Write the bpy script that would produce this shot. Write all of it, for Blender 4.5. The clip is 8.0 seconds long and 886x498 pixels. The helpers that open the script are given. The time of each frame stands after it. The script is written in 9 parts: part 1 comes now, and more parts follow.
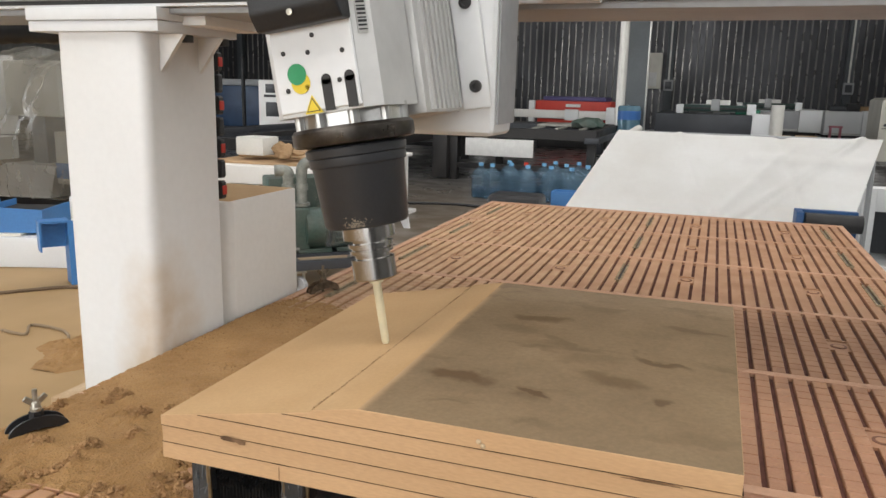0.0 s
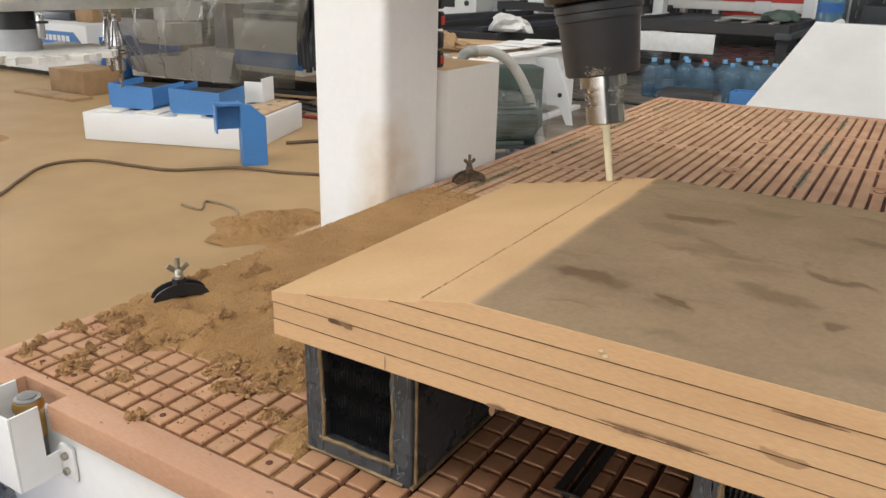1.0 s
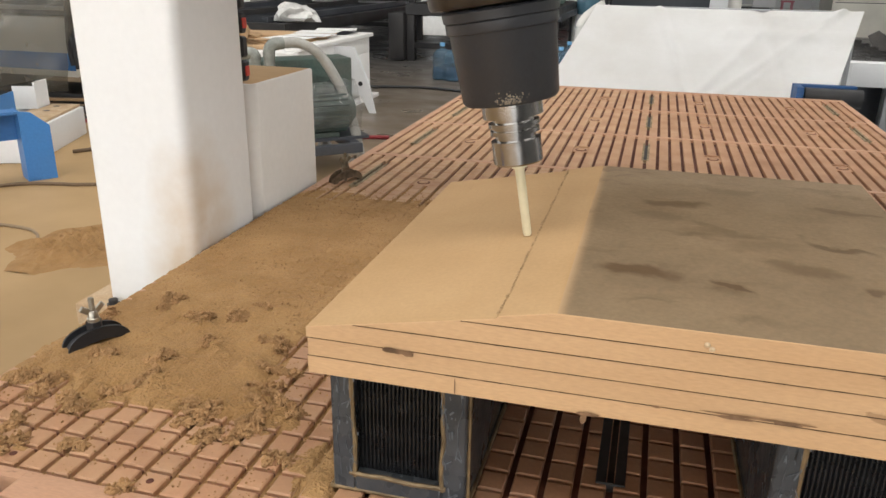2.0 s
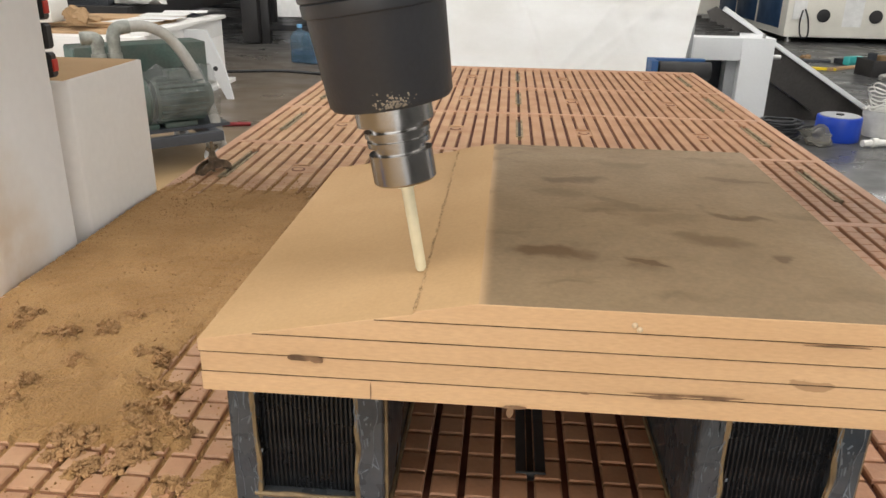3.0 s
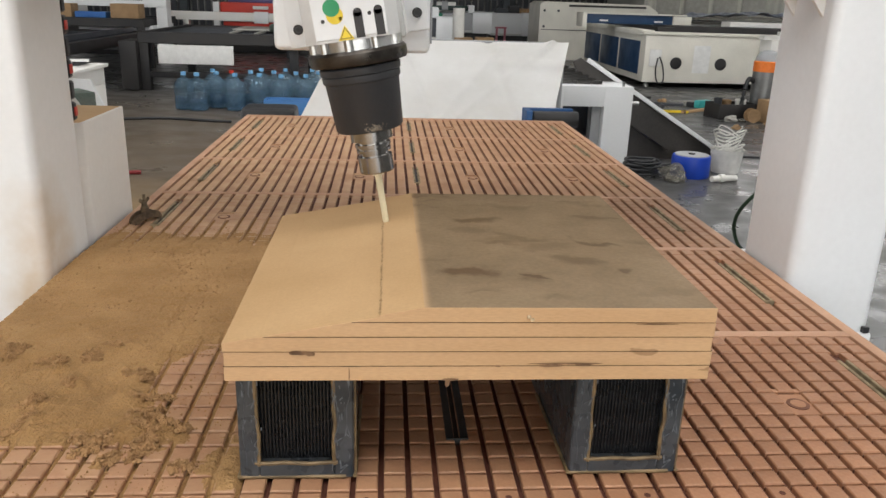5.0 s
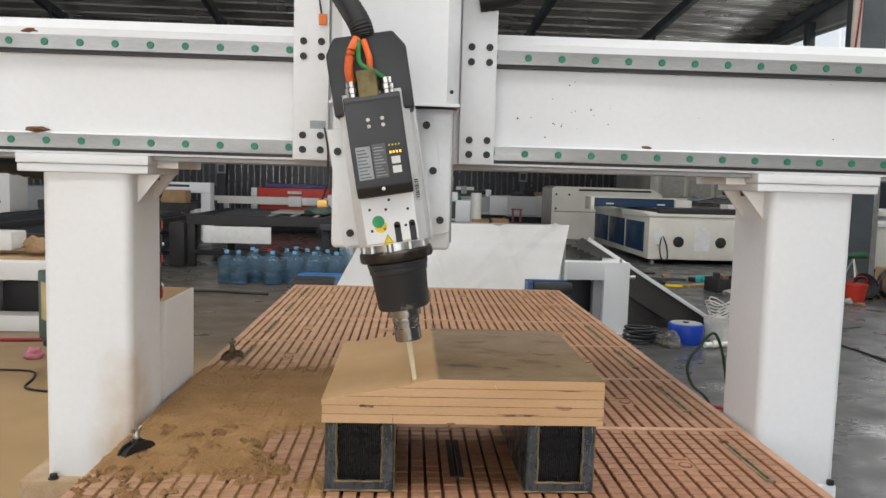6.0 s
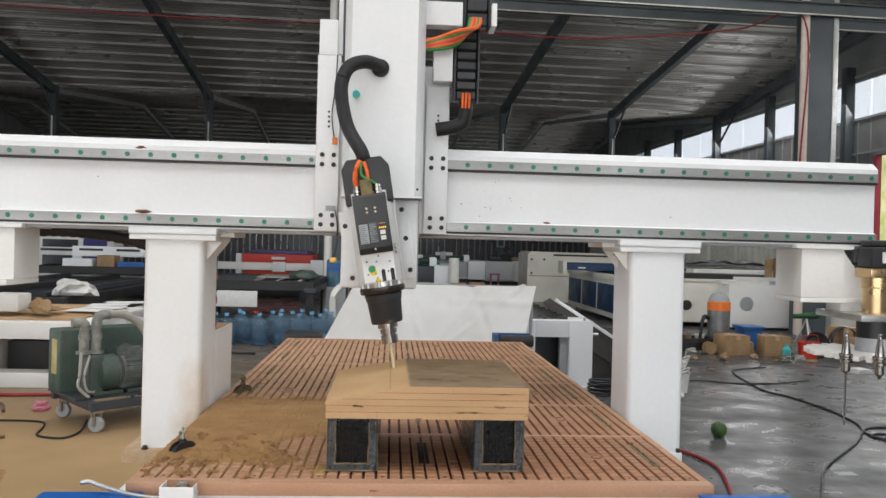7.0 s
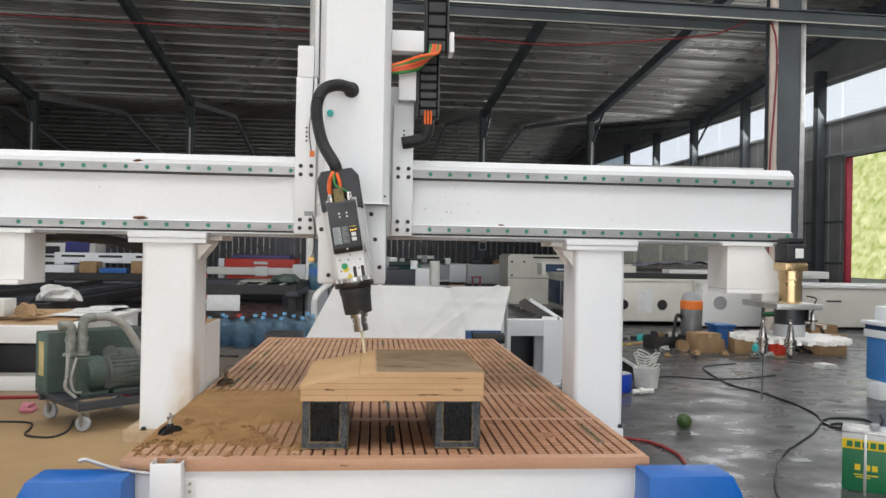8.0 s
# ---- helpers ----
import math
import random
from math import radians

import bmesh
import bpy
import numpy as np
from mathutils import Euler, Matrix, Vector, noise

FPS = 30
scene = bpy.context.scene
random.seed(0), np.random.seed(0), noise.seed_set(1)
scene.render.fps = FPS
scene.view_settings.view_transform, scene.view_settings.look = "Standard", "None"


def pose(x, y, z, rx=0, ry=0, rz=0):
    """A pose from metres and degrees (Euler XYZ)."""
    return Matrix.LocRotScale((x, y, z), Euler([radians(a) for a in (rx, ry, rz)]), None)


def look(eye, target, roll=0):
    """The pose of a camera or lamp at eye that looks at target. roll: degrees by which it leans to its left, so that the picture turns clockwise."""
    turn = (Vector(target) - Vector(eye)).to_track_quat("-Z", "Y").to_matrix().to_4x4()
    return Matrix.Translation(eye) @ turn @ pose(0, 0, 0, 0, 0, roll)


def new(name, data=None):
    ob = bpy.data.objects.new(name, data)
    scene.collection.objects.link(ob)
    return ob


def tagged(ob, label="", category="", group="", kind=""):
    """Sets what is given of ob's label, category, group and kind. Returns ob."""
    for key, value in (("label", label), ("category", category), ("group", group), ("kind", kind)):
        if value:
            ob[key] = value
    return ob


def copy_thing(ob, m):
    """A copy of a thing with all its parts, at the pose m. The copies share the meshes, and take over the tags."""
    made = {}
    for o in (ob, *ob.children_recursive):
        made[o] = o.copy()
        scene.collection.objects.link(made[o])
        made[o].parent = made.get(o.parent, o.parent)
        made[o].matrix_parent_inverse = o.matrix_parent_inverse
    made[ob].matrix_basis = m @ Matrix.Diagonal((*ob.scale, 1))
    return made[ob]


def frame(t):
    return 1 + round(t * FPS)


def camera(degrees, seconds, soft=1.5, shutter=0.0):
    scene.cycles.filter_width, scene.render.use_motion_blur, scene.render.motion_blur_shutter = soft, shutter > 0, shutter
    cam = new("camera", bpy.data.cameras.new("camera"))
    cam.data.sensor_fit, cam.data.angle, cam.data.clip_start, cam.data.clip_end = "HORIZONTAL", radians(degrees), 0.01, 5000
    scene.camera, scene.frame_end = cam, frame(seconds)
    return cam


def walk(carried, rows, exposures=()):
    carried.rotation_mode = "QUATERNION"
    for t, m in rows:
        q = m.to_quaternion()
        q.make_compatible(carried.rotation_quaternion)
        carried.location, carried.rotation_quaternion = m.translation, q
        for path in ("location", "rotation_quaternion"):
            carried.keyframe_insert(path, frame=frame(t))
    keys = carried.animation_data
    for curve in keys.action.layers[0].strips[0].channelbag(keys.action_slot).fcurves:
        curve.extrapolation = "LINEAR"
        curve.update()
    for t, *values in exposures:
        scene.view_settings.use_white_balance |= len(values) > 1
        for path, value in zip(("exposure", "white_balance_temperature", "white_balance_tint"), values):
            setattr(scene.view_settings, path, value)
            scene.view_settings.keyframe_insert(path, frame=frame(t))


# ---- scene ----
cam = camera(59.9, 8.0)
PATH = [
    (0, (0.235, -0.606, 1.34), (-0.408, 1.244, 0.932), 1.3),
    (0.5, (0.224, -0.53, 1.294), (-0.623, 1.199, 0.752), 1.7),
    (1, (0.231, -0.515, 1.304), (-0.747, 1.095, 0.633), 1.4),
    (1.5, (0.089, -0.568, 1.307), (-0.813, 1.075, 0.609), 0.6),
    (2, (0.0, -0.575, 1.311), (-0.483, 1.239, 0.621), 0.9),
    (2.2, (-0.012, -0.562, 1.304), (-0.391, 1.274, 0.607), 1.1),
    (3.3, (-0.06, -0.518, 1.298), (-0.157, 1.339, 0.561), 1.2),
    (3.5, (-0.081, -0.508, 1.299), (-0.152, 1.348, 0.558), 1.5),
    (4, (-0.157, -0.504, 1.3), (-0.169, 1.352, 0.555), 1.7),
    (5.3, (-0.087, -0.95, 1.398), (0.076, 0.978, 0.892), 1.7),
    (5.5, (-0.086, -1.07, 1.408), (0.058, 0.884, 1.004), 1.7),
    (6, (-0.115, -1.484, 1.439), (-0.028, 0.506, 1.26), 1.6),
    (6.5, (-0.047, -1.87, 1.441), (0.058, 0.127, 1.394), 1.3),
    (7, (-0.111, -2.113, 1.435), (0.022, -0.118, 1.428), 1.5),
    (7.5, (-0.132, -2.304, 1.452), (0.038, -0.311, 1.46), 1.6),
    (8, (-0.061, -2.356, 1.421), (0.114, -0.364, 1.425), 1.0),
]
walk(cam, [(t, look(eye, target, roll)) for t, eye, target, roll in PATH],
     exposures=[(0.0, -0.27, 6430, 10), (1.0, -0.24, 6450, 10), (2.0, -0.15, 6480, 10), (3.5, -0.04, 6560, 10), (4.2, -0.14, 6530, 10), (5.3, -0.37, 6380, 10), (6.5, -0.52, 6280, 10), (8.0, -0.44, 6220, 10)])

# ---------------------------------------------------------------- light
world = bpy.data.worlds.new("sky")
scene.world = world
world.use_nodes = True
wn = world.node_tree.nodes
sky = wn.new("ShaderNodeTexSky")
sky.sky_type, sky.sun_disc, sky.sun_elevation, sky.sun_rotation = "NISHITA", False, radians(48), radians(119)
world.node_tree.links.new(sky.outputs[0], wn["Background"].inputs[0])
wn["Background"].inputs[1].default_value = 0.12
sun = new("sun", bpy.data.lights.new("sun", "SUN"))
sun.data.energy, sun.data.angle, sun.data.color = 2.5, radians(0.6), (1.0, 0.95, 0.87)
sun.matrix_world = look((20, -11, 25), (0, 0, 0))


def hall_lamp(name, centre, target, wide, high, watts, colour=(1.0, 0.98, 0.95)):
    """One area lamp of the hall: daylight at an opening, and added fill."""
    lamp = new(name, bpy.data.lights.new(name, "AREA"))
    lamp.data.shape, lamp.data.size, lamp.data.size_y = "RECTANGLE", wide, high
    lamp.data.energy, lamp.data.color = watts, colour
    lamp.matrix_world = look(centre, target)
    return lamp


hall_lamp("daylight_gate", (-6.0, -13.7, 3.0), (-6.0, 0, 2.6), 20.0, 5.0, 1750)
hall_lamp("daylight_windows_right", (13.6, 18.0, 6.36), (4, 18.0, 0.0), 60.0, 1.1, 1950)
# fill lamps added under the roof, unseen: centre, length along ridge, width down slope
ROOF_FILLS = (((-1.5, -3.0, 8.15), 15.0, 5.0, 1150, -6.6), ((-1.0, 6.6, 7.65), 16.0, 3.6, 900, 6.6))
for k, (c, wide, deep, watts, slope) in enumerate(ROOF_FILLS):
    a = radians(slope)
    hall_lamp("daylight_skylight", c, (c[0], c[1] + math.sin(a) * 5, c[2] - math.cos(a) * 5), wide, deep, watts)
# unseen source added on the left, aimed up to brighten the roof
hall_lamp("daylight_gate_left", (-21.7, 6.0, 2.6), (-4, 9.0, 5.0), 9.0, 4.4, 1300, (0.97, 0.98, 1.0))

# ---------------------------------------------------------------- materials


def mat(name, col, rough=0.5, metal=0.0, var=0.12, scale=6.0, bump=0.0, bscale=60.0, col2=None, wear=0.5, coat=0.0, rvar=0.12, stretch=(1, 1, 1), transmission=0.0, alpha=1.0, ior=1.45, rand=0.0):
    """A surface with two scales of variation in colour, gloss and relief."""
    m = bpy.data.materials.new(name)
    m.use_nodes = True
    nt = m.node_tree
    N, L = nt.nodes, nt.links
    p = N["Principled BSDF"]
    tc = N.new("ShaderNodeTexCoord")
    mp = N.new("ShaderNodeMapping")
    mp.inputs["Scale"].default_value = stretch
    L.new(tc.outputs["Object"], mp.inputs[0])
    big, fine = N.new("ShaderNodeTexNoise"), N.new("ShaderNodeTexNoise")
    big.inputs["Scale"].default_value, big.inputs["Detail"].default_value = scale, 4
    fine.inputs["Scale"].default_value, fine.inputs["Detail"].default_value = bscale, 3
    L.new(mp.outputs[0], big.inputs[0])
    L.new(mp.outputs[0], fine.inputs[0])
    second = col2 if col2 else tuple(c * (1 - var * 2.2) for c in col)
    ramp = N.new("ShaderNodeValToRGB")
    ramp.color_ramp.elements[0].position, ramp.color_ramp.elements[1].position = 0.5 - wear * 0.4, 0.5 + wear * 0.4
    ramp.color_ramp.elements[0].color, ramp.color_ramp.elements[1].color = (*second, 1), (*col, 1)
    L.new(big.outputs[0], ramp.inputs[0])
    mix = N.new("ShaderNodeMix")
    mix.data_type, mix.blend_type = "RGBA", "MULTIPLY"
    mix.inputs[0].default_value = min(1.0, var * 3)
    L.new(ramp.outputs[0], mix.inputs[6])
    fr = N.new("ShaderNodeMapRange")
    fr.inputs[1].default_value, fr.inputs[2].default_value, fr.inputs[3].default_value, fr.inputs[4].default_value = 0.3, 0.7, 0.75, 1.1
    L.new(fine.outputs[0], fr.inputs[0])
    L.new(fr.outputs[0], mix.inputs[7])
    last = mix.outputs[2]
    if rand:
        oi, rr = N.new("ShaderNodeObjectInfo"), N.new("ShaderNodeMapRange")
        rr.inputs[3].default_value, rr.inputs[4].default_value = 1 - rand, 1 + rand * 0.5
        L.new(oi.outputs["Random"], rr.inputs[0])
        mm = N.new("ShaderNodeMix")
        mm.data_type, mm.blend_type = "RGBA", "MULTIPLY"
        mm.inputs[0].default_value = 1.0
        L.new(last, mm.inputs[6])
        L.new(rr.outputs[0], mm.inputs[7])
        last = mm.outputs[2]
    L.new(last, p.inputs["Base Color"])
    rg = N.new("ShaderNodeMapRange")
    rg.inputs[1].default_value, rg.inputs[2].default_value = 0.3, 0.7
    rg.inputs[3].default_value, rg.inputs[4].default_value = min(1, rough + rvar), max(0.02, rough - rvar * 0.6)
    L.new(big.outputs[0], rg.inputs[0])
    L.new(rg.outputs[0], p.inputs["Roughness"])
    p.inputs["Metallic"].default_value = metal
    p.inputs["Coat Weight"].default_value = coat
    p.inputs["Transmission Weight"].default_value = transmission
    p.inputs["Alpha"].default_value = alpha
    p.inputs["IOR"].default_value = ior
    if bump:
        b = N.new("ShaderNodeBump")
        b.inputs["Strength"].default_value, b.inputs["Distance"].default_value = min(1.0, bump), 0.004
        L.new(fine.outputs[0], b.inputs["Height"])
        L.new(b.outputs[0], p.inputs["Normal"])
    return m


def glow(name, col, strength):
    m = mat(name, col, 0.5)
    p = m.node_tree.nodes["Principled BSDF"]
    p.inputs["Emission Color"].default_value, p.inputs["Emission Strength"].default_value = (*col, 1), strength
    return m


def column_enamel():
    """White enamel with brown sawdust rubbed into one lower corner."""
    m = mat("white_enamel_stained", (0.755, 0.765, 0.77), 0.42, var=0.03, scale=2.2, col2=(0.72, 0.715, 0.695))
    N, L = m.node_tree.nodes, m.node_tree.links
    p = N["Principled BSDF"]
    tc = N.new("ShaderNodeTexCoord")
    mp, g, n, ad, r, mix = (N.new("ShaderNode" + k) for k in ("Mapping", "TexGradient", "TexNoise", "Math", "MapRange", "Mix"))
    mp.vector_type = "TEXTURE"
    mp.inputs["Location"].default_value, mp.inputs["Scale"].default_value = (-0.80, 0.02, 0.70), (0.14, 0.17, 0.42)
    g.gradient_type = "SPHERICAL"
    n.inputs["Scale"].default_value, n.inputs["Detail"].default_value = 14, 6
    L.new(tc.outputs["Object"], mp.inputs[0])
    L.new(mp.outputs[0], g.inputs[0])
    L.new(tc.outputs["Object"], n.inputs[0])
    ad.operation = "MULTIPLY"
    L.new(g.outputs[1], ad.inputs[0])
    L.new(n.outputs[0], ad.inputs[1])
    r.inputs[1].default_value, r.inputs[2].default_value, r.inputs[4].default_value = 0.06, 0.40, 0.75
    L.new(ad.outputs[0], r.inputs[0])
    mix.data_type = "RGBA"
    L.new(r.outputs[0], mix.inputs[0])
    L.new(p.inputs["Base Color"].links[0].from_socket, mix.inputs[6])
    mix.inputs[7].default_value = (0.50, 0.36, 0.21, 1)
    L.new(mix.outputs[2], p.inputs["Base Color"])
    return m


WHITE = mat("white_enamel", (0.725, 0.74, 0.752), 0.36, var=0.03, scale=3, col2=(0.70, 0.71, 0.715))
WHITE_DUSTY = mat("white_enamel_dusty", (0.79, 0.785, 0.77), 0.45, var=0.04, scale=2.2, col2=(0.73, 0.71, 0.67))
CREAM = mat("cream_paint", (0.74, 0.715, 0.635), 0.45, var=0.07, scale=2, bump=0.05, bscale=90)
GREYPAINT = mat("grey_paint", (0.38, 0.39, 0.40), 0.5, var=0.1, scale=2)
DARKGREY = mat("charcoal_paint", (0.055, 0.06, 0.07), 0.45, var=0.15, scale=2)
STEELDARK = mat("dark_column_paint", (0.082, 0.096, 0.105), 0.45, var=0.15, scale=1.5, col2=(0.06, 0.068, 0.074))
BLACK = mat("black_plastic", (0.022, 0.023, 0.026), 0.42, var=0.15, scale=9, bump=0.1, bscale=300)
BLACKSTEEL = mat("black_steel", (0.015, 0.015, 0.017), 0.5, var=0.3, scale=3, col2=(0.035, 0.032, 0.03))
RUBBER = mat("black_rubber", (0.014, 0.014, 0.015), 0.55, var=0.2, scale=12)
NOSE = mat("spindle_nose_coating", (0.030, 0.032, 0.037), 0.40, var=0.12, scale=14, col2=(0.028, 0.029, 0.032), bump=0.05, bscale=260)
CHROME = mat("polished_steel", (0.37, 0.355, 0.34), 0.22, metal=1.0, var=0.12, scale=20, rvar=0.08)
STEEL = mat("brushed_steel", (0.52, 0.52, 0.51), 0.33, metal=1.0, var=0.1, scale=18, bump=0.06, bscale=240)
ALU = mat("aluminium", (0.60, 0.60, 0.58), 0.36, metal=0.85, var=0.08, scale=10)
BRONZE = mat("stained_steel_flange", (0.10, 0.09, 0.078), 0.3, metal=0.85, var=0.3, scale=30, col2=(0.035, 0.03, 0.028))
GOLD = mat("gold_anodised", (0.62, 0.45, 0.25), 0.32, metal=0.9, var=0.08, scale=8)
BRASS = mat("brass", (0.60, 0.38, 0.13), 0.35, metal=0.9, var=0.12, scale=12)
BIT = mat("carbide_bit", (0.72, 0.66, 0.46), 0.45, metal=0.1, var=0.08, scale=40)
RAILGREY = mat("rail_steel", (0.36, 0.36, 0.355), 0.42, metal=0.7, var=0.12, scale=9, stretch=(0.2, 1, 1), bscale=200)
GREEN = mat("green_plug", (0.02, 0.19, 0.11), 0.45, var=0.15, scale=30)
TEAL = mat("teal_plastic", (0.05, 0.42, 0.40), 0.35, var=0.05)
STICKERGREEN = mat("green_sticker", (0.03, 0.30, 0.12), 0.5, var=0.05, scale=50)
STICKERYELLOW = mat("yellow_sticker", (0.80, 0.60, 0.04), 0.5, var=0.05, scale=50)
ORANGE = mat("orange_plastic", (0.80, 0.20, 0.03), 0.42, var=0.08, scale=15)
ORANGECABLE = mat("orange_cable", (0.75, 0.13, 0.02), 0.45, var=0.06, scale=30)
GREENCABLE = mat("green_cable", (0.035, 0.22, 0.05), 0.45, var=0.06, scale=30)
RED = mat("red_paint", (0.60, 0.045, 0.025), 0.4, var=0.08, scale=3)
REDCABLE = mat("red_cable", (0.28, 0.025, 0.03), 0.5, var=0.1)
BLUE = mat("blue_paint", (0.03, 0.13, 0.38), 0.42, var=0.1, scale=3, col2=(0.025, 0.10, 0.30))
COVERBLUE = mat("cover_blue", (0.004, 0.115, 0.46), 0.38, var=0.1, scale=5, col2=(0.012, 0.11, 0.38))
DUSTYPLATE = mat("dusty_white_plate", (0.50, 0.38, 0.25), 0.7, var=0.2, scale=14, col2=(0.40, 0.27, 0.15), bump=0.2, bscale=200)
STAINED = column_enamel()
BLUEBRIGHT = mat("blue_enamel", (0.045, 0.20, 0.50), 0.42, var=0.1, scale=3, col2=(0.06, 0.18, 0.42))
NAVY = mat("navy_panel", (0.02, 0.06, 0.14), 0.4, var=0.15, scale=3)
PURPLE = mat("violet_panel", (0.09, 0.08, 0.22), 0.5, var=0.15, scale=3)
PINK = mat("pink_plastic", (0.55, 0.19, 0.24), 0.45, var=0.06)
PAPER = mat("paper", (0.75, 0.75, 0.73), 0.7, var=0.06, scale=12)
LABELGREY = mat("label_grey", (0.33, 0.36, 0.37), 0.5, var=0.08, scale=60)
LABELDARK = mat("label_dark", (0.10, 0.105, 0.11), 0.5, var=0.1, scale=60)
CARD = mat("cardboard", (0.36, 0.23, 0.12), 0.85, var=0.14, scale=5, bump=0.1, bscale=80)
PLY = mat("plywood", (0.50, 0.33, 0.18), 0.7, var=0.12, scale=4, stretch=(0.4, 3, 3), bump=0.1, bscale=60)
PUMPGREEN = mat("pump_green", (0.040, 0.075, 0.062), 0.5, var=0.25, scale=7, col2=(0.085, 0.095, 0.08))
PVC = mat("grey_pvc", (0.36, 0.35, 0.32), 0.35, var=0.1, scale=8)
WHITEPVC = mat("white_pvc", (0.72, 0.71, 0.67), 0.35, var=0.06, scale=4)
CLOTH = mat("white_tarpaulin", (0.88, 0.88, 0.87), 0.45, var=0.02, scale=2.5, col2=(0.80, 0.79, 0.765), bump=0.05, bscale=25)
BAG = mat("white_plastic_bag", (0.70, 0.69, 0.66), 0.45, var=0.12, scale=7, bump=0.3, bscale=25)
FILM = mat("clear_plastic_film", (0.25, 0.235, 0.195), 0.3, var=0.3, scale=3.5, bump=0.8, bscale=9, alpha=0.60)
JUG = mat("clear_blue_jug_plastic", (0.13, 0.23, 0.32), 0.08, var=0.05, scale=5, alpha=0.36)
WATER = mat("blue_tinted_water", (0.025, 0.08, 0.18), 0.1, var=0.12, scale=6, alpha=0.7)
CAPBLUE = mat("light_blue_cap", (0.20, 0.45, 0.72), 0.45, var=0.05)
FOILGREY = mat("metallic_sheet", (0.15, 0.145, 0.14), 0.22, metal=0.9, var=0.2, scale=2, bump=0.3, bscale=8)
MELON = mat("melon_rind", (0.06, 0.11, 0.02), 0.35, var=0.3, scale=14, col2=(0.015, 0.045, 0.012), stretch=(3, 3, 0.4))
TINGREEN = mat("tin_green", (0.015, 0.15, 0.06), 0.35, var=0.06)
TINYELLOW = mat("tin_yellow", (0.78, 0.58, 0.02), 0.38, var=0.05)
SAWDUST = mat("sawdust", (0.39, 0.228, 0.092), 0.95, var=0.2, scale=9, col2=(0.29, 0.162, 0.062), bump=1.0, bscale=280)
CLUMP = mat("sawdust_clumps", (0.385, 0.222, 0.098), 0.95, var=0.14, scale=60, bump=0.3, bscale=420)
PHENOLIC = mat("phenolic_board", (0.50, 0.292, 0.182), 0.5, var=0.14, scale=6, col2=(0.43, 0.242, 0.148), bump=0.12, bscale=200, stretch=(0.6, 2, 1))
TILE = mat("phenolic_tile", (0.42, 0.21, 0.112), 0.46, var=0.16, scale=9, col2=(0.33, 0.16, 0.088), bump=0.12, bscale=180, rand=0.14)


def dust_film(m):
    """A thin patchy film of sawdust, thicker towards the side and the end of the bed where it drifts."""
    N, L = m.node_tree.nodes, m.node_tree.links
    p = N["Principled BSDF"]
    geo, sep, n, ax, ay, add, mul, k, mix = (N.new("ShaderNode" + q) for q in ("NewGeometry", "SeparateXYZ", "TexNoise", "MapRange", "MapRange", "Math", "Math", "MapRange", "Mix"))
    L.new(geo.outputs["Position"], sep.inputs[0])
    n.inputs["Scale"].default_value, n.inputs["Detail"].default_value = 16, 6
    L.new(geo.outputs["Position"], n.inputs[0])
    for q, axis, lo, hi, a, b in ((ax, 0, -0.5, 0.45, 0.62, 0.0), (ay, 1, 0.25, 1.4, 0.0, 0.42)):
        q.interpolation_type = "SMOOTHSTEP"
        q.inputs[1].default_value, q.inputs[2].default_value, q.inputs[3].default_value, q.inputs[4].default_value = lo, hi, a, b
        L.new(sep.outputs[axis], q.inputs[0])
    L.new(ax.outputs[0], add.inputs[0])
    L.new(ay.outputs[0], add.inputs[1])
    k.inputs[1].default_value, k.inputs[2].default_value, k.inputs[3].default_value, k.inputs[4].default_value = 0.38, 0.62, 0.45, 1.0
    L.new(n.outputs[0], k.inputs[0])
    mul.operation, mul.use_clamp = "MULTIPLY", True
    L.new(add.outputs[0], mul.inputs[0])
    L.new(k.outputs[0], mul.inputs[1])
    mix.data_type = "RGBA"
    L.new(mul.outputs[0], mix.inputs[0])
    L.new(p.inputs["Base Color"].links[0].from_socket, mix.inputs[6])
    mix.inputs[7].default_value = (0.47, 0.295, 0.168, 1)
    L.new(mix.outputs[2], p.inputs["Base Color"])


def specks(m, scale, share, col):
    """Small dark nicks and scratches, drawn out along one axis."""
    N, L = m.node_tree.nodes, m.node_tree.links
    p = N["Principled BSDF"]
    tc, mp, n, k, mix = (N.new("ShaderNode" + q) for q in ("TexCoord", "Mapping", "TexNoise", "MapRange", "Mix"))
    mp.inputs["Scale"].default_value, mp.inputs["Rotation"].default_value = (0.35, 1.0, 1.0), (0, 0, 0.3)
    n.inputs["Scale"].default_value, n.inputs["Detail"].default_value = scale, 5
    L.new(tc.outputs["Object"], mp.inputs[0])
    L.new(mp.outputs[0], n.inputs[0])
    k.inputs[1].default_value, k.inputs[2].default_value, k.inputs[4].default_value = share, share + 0.03, 0.7
    L.new(n.outputs[0], k.inputs[0])
    mix.data_type = "RGBA"
    L.new(k.outputs[0], mix.inputs[0])
    L.new(p.inputs["Base Color"].links[0].from_socket, mix.inputs[6])
    mix.inputs[7].default_value = (*col, 1)
    L.new(mix.outputs[2], p.inputs["Base Color"])


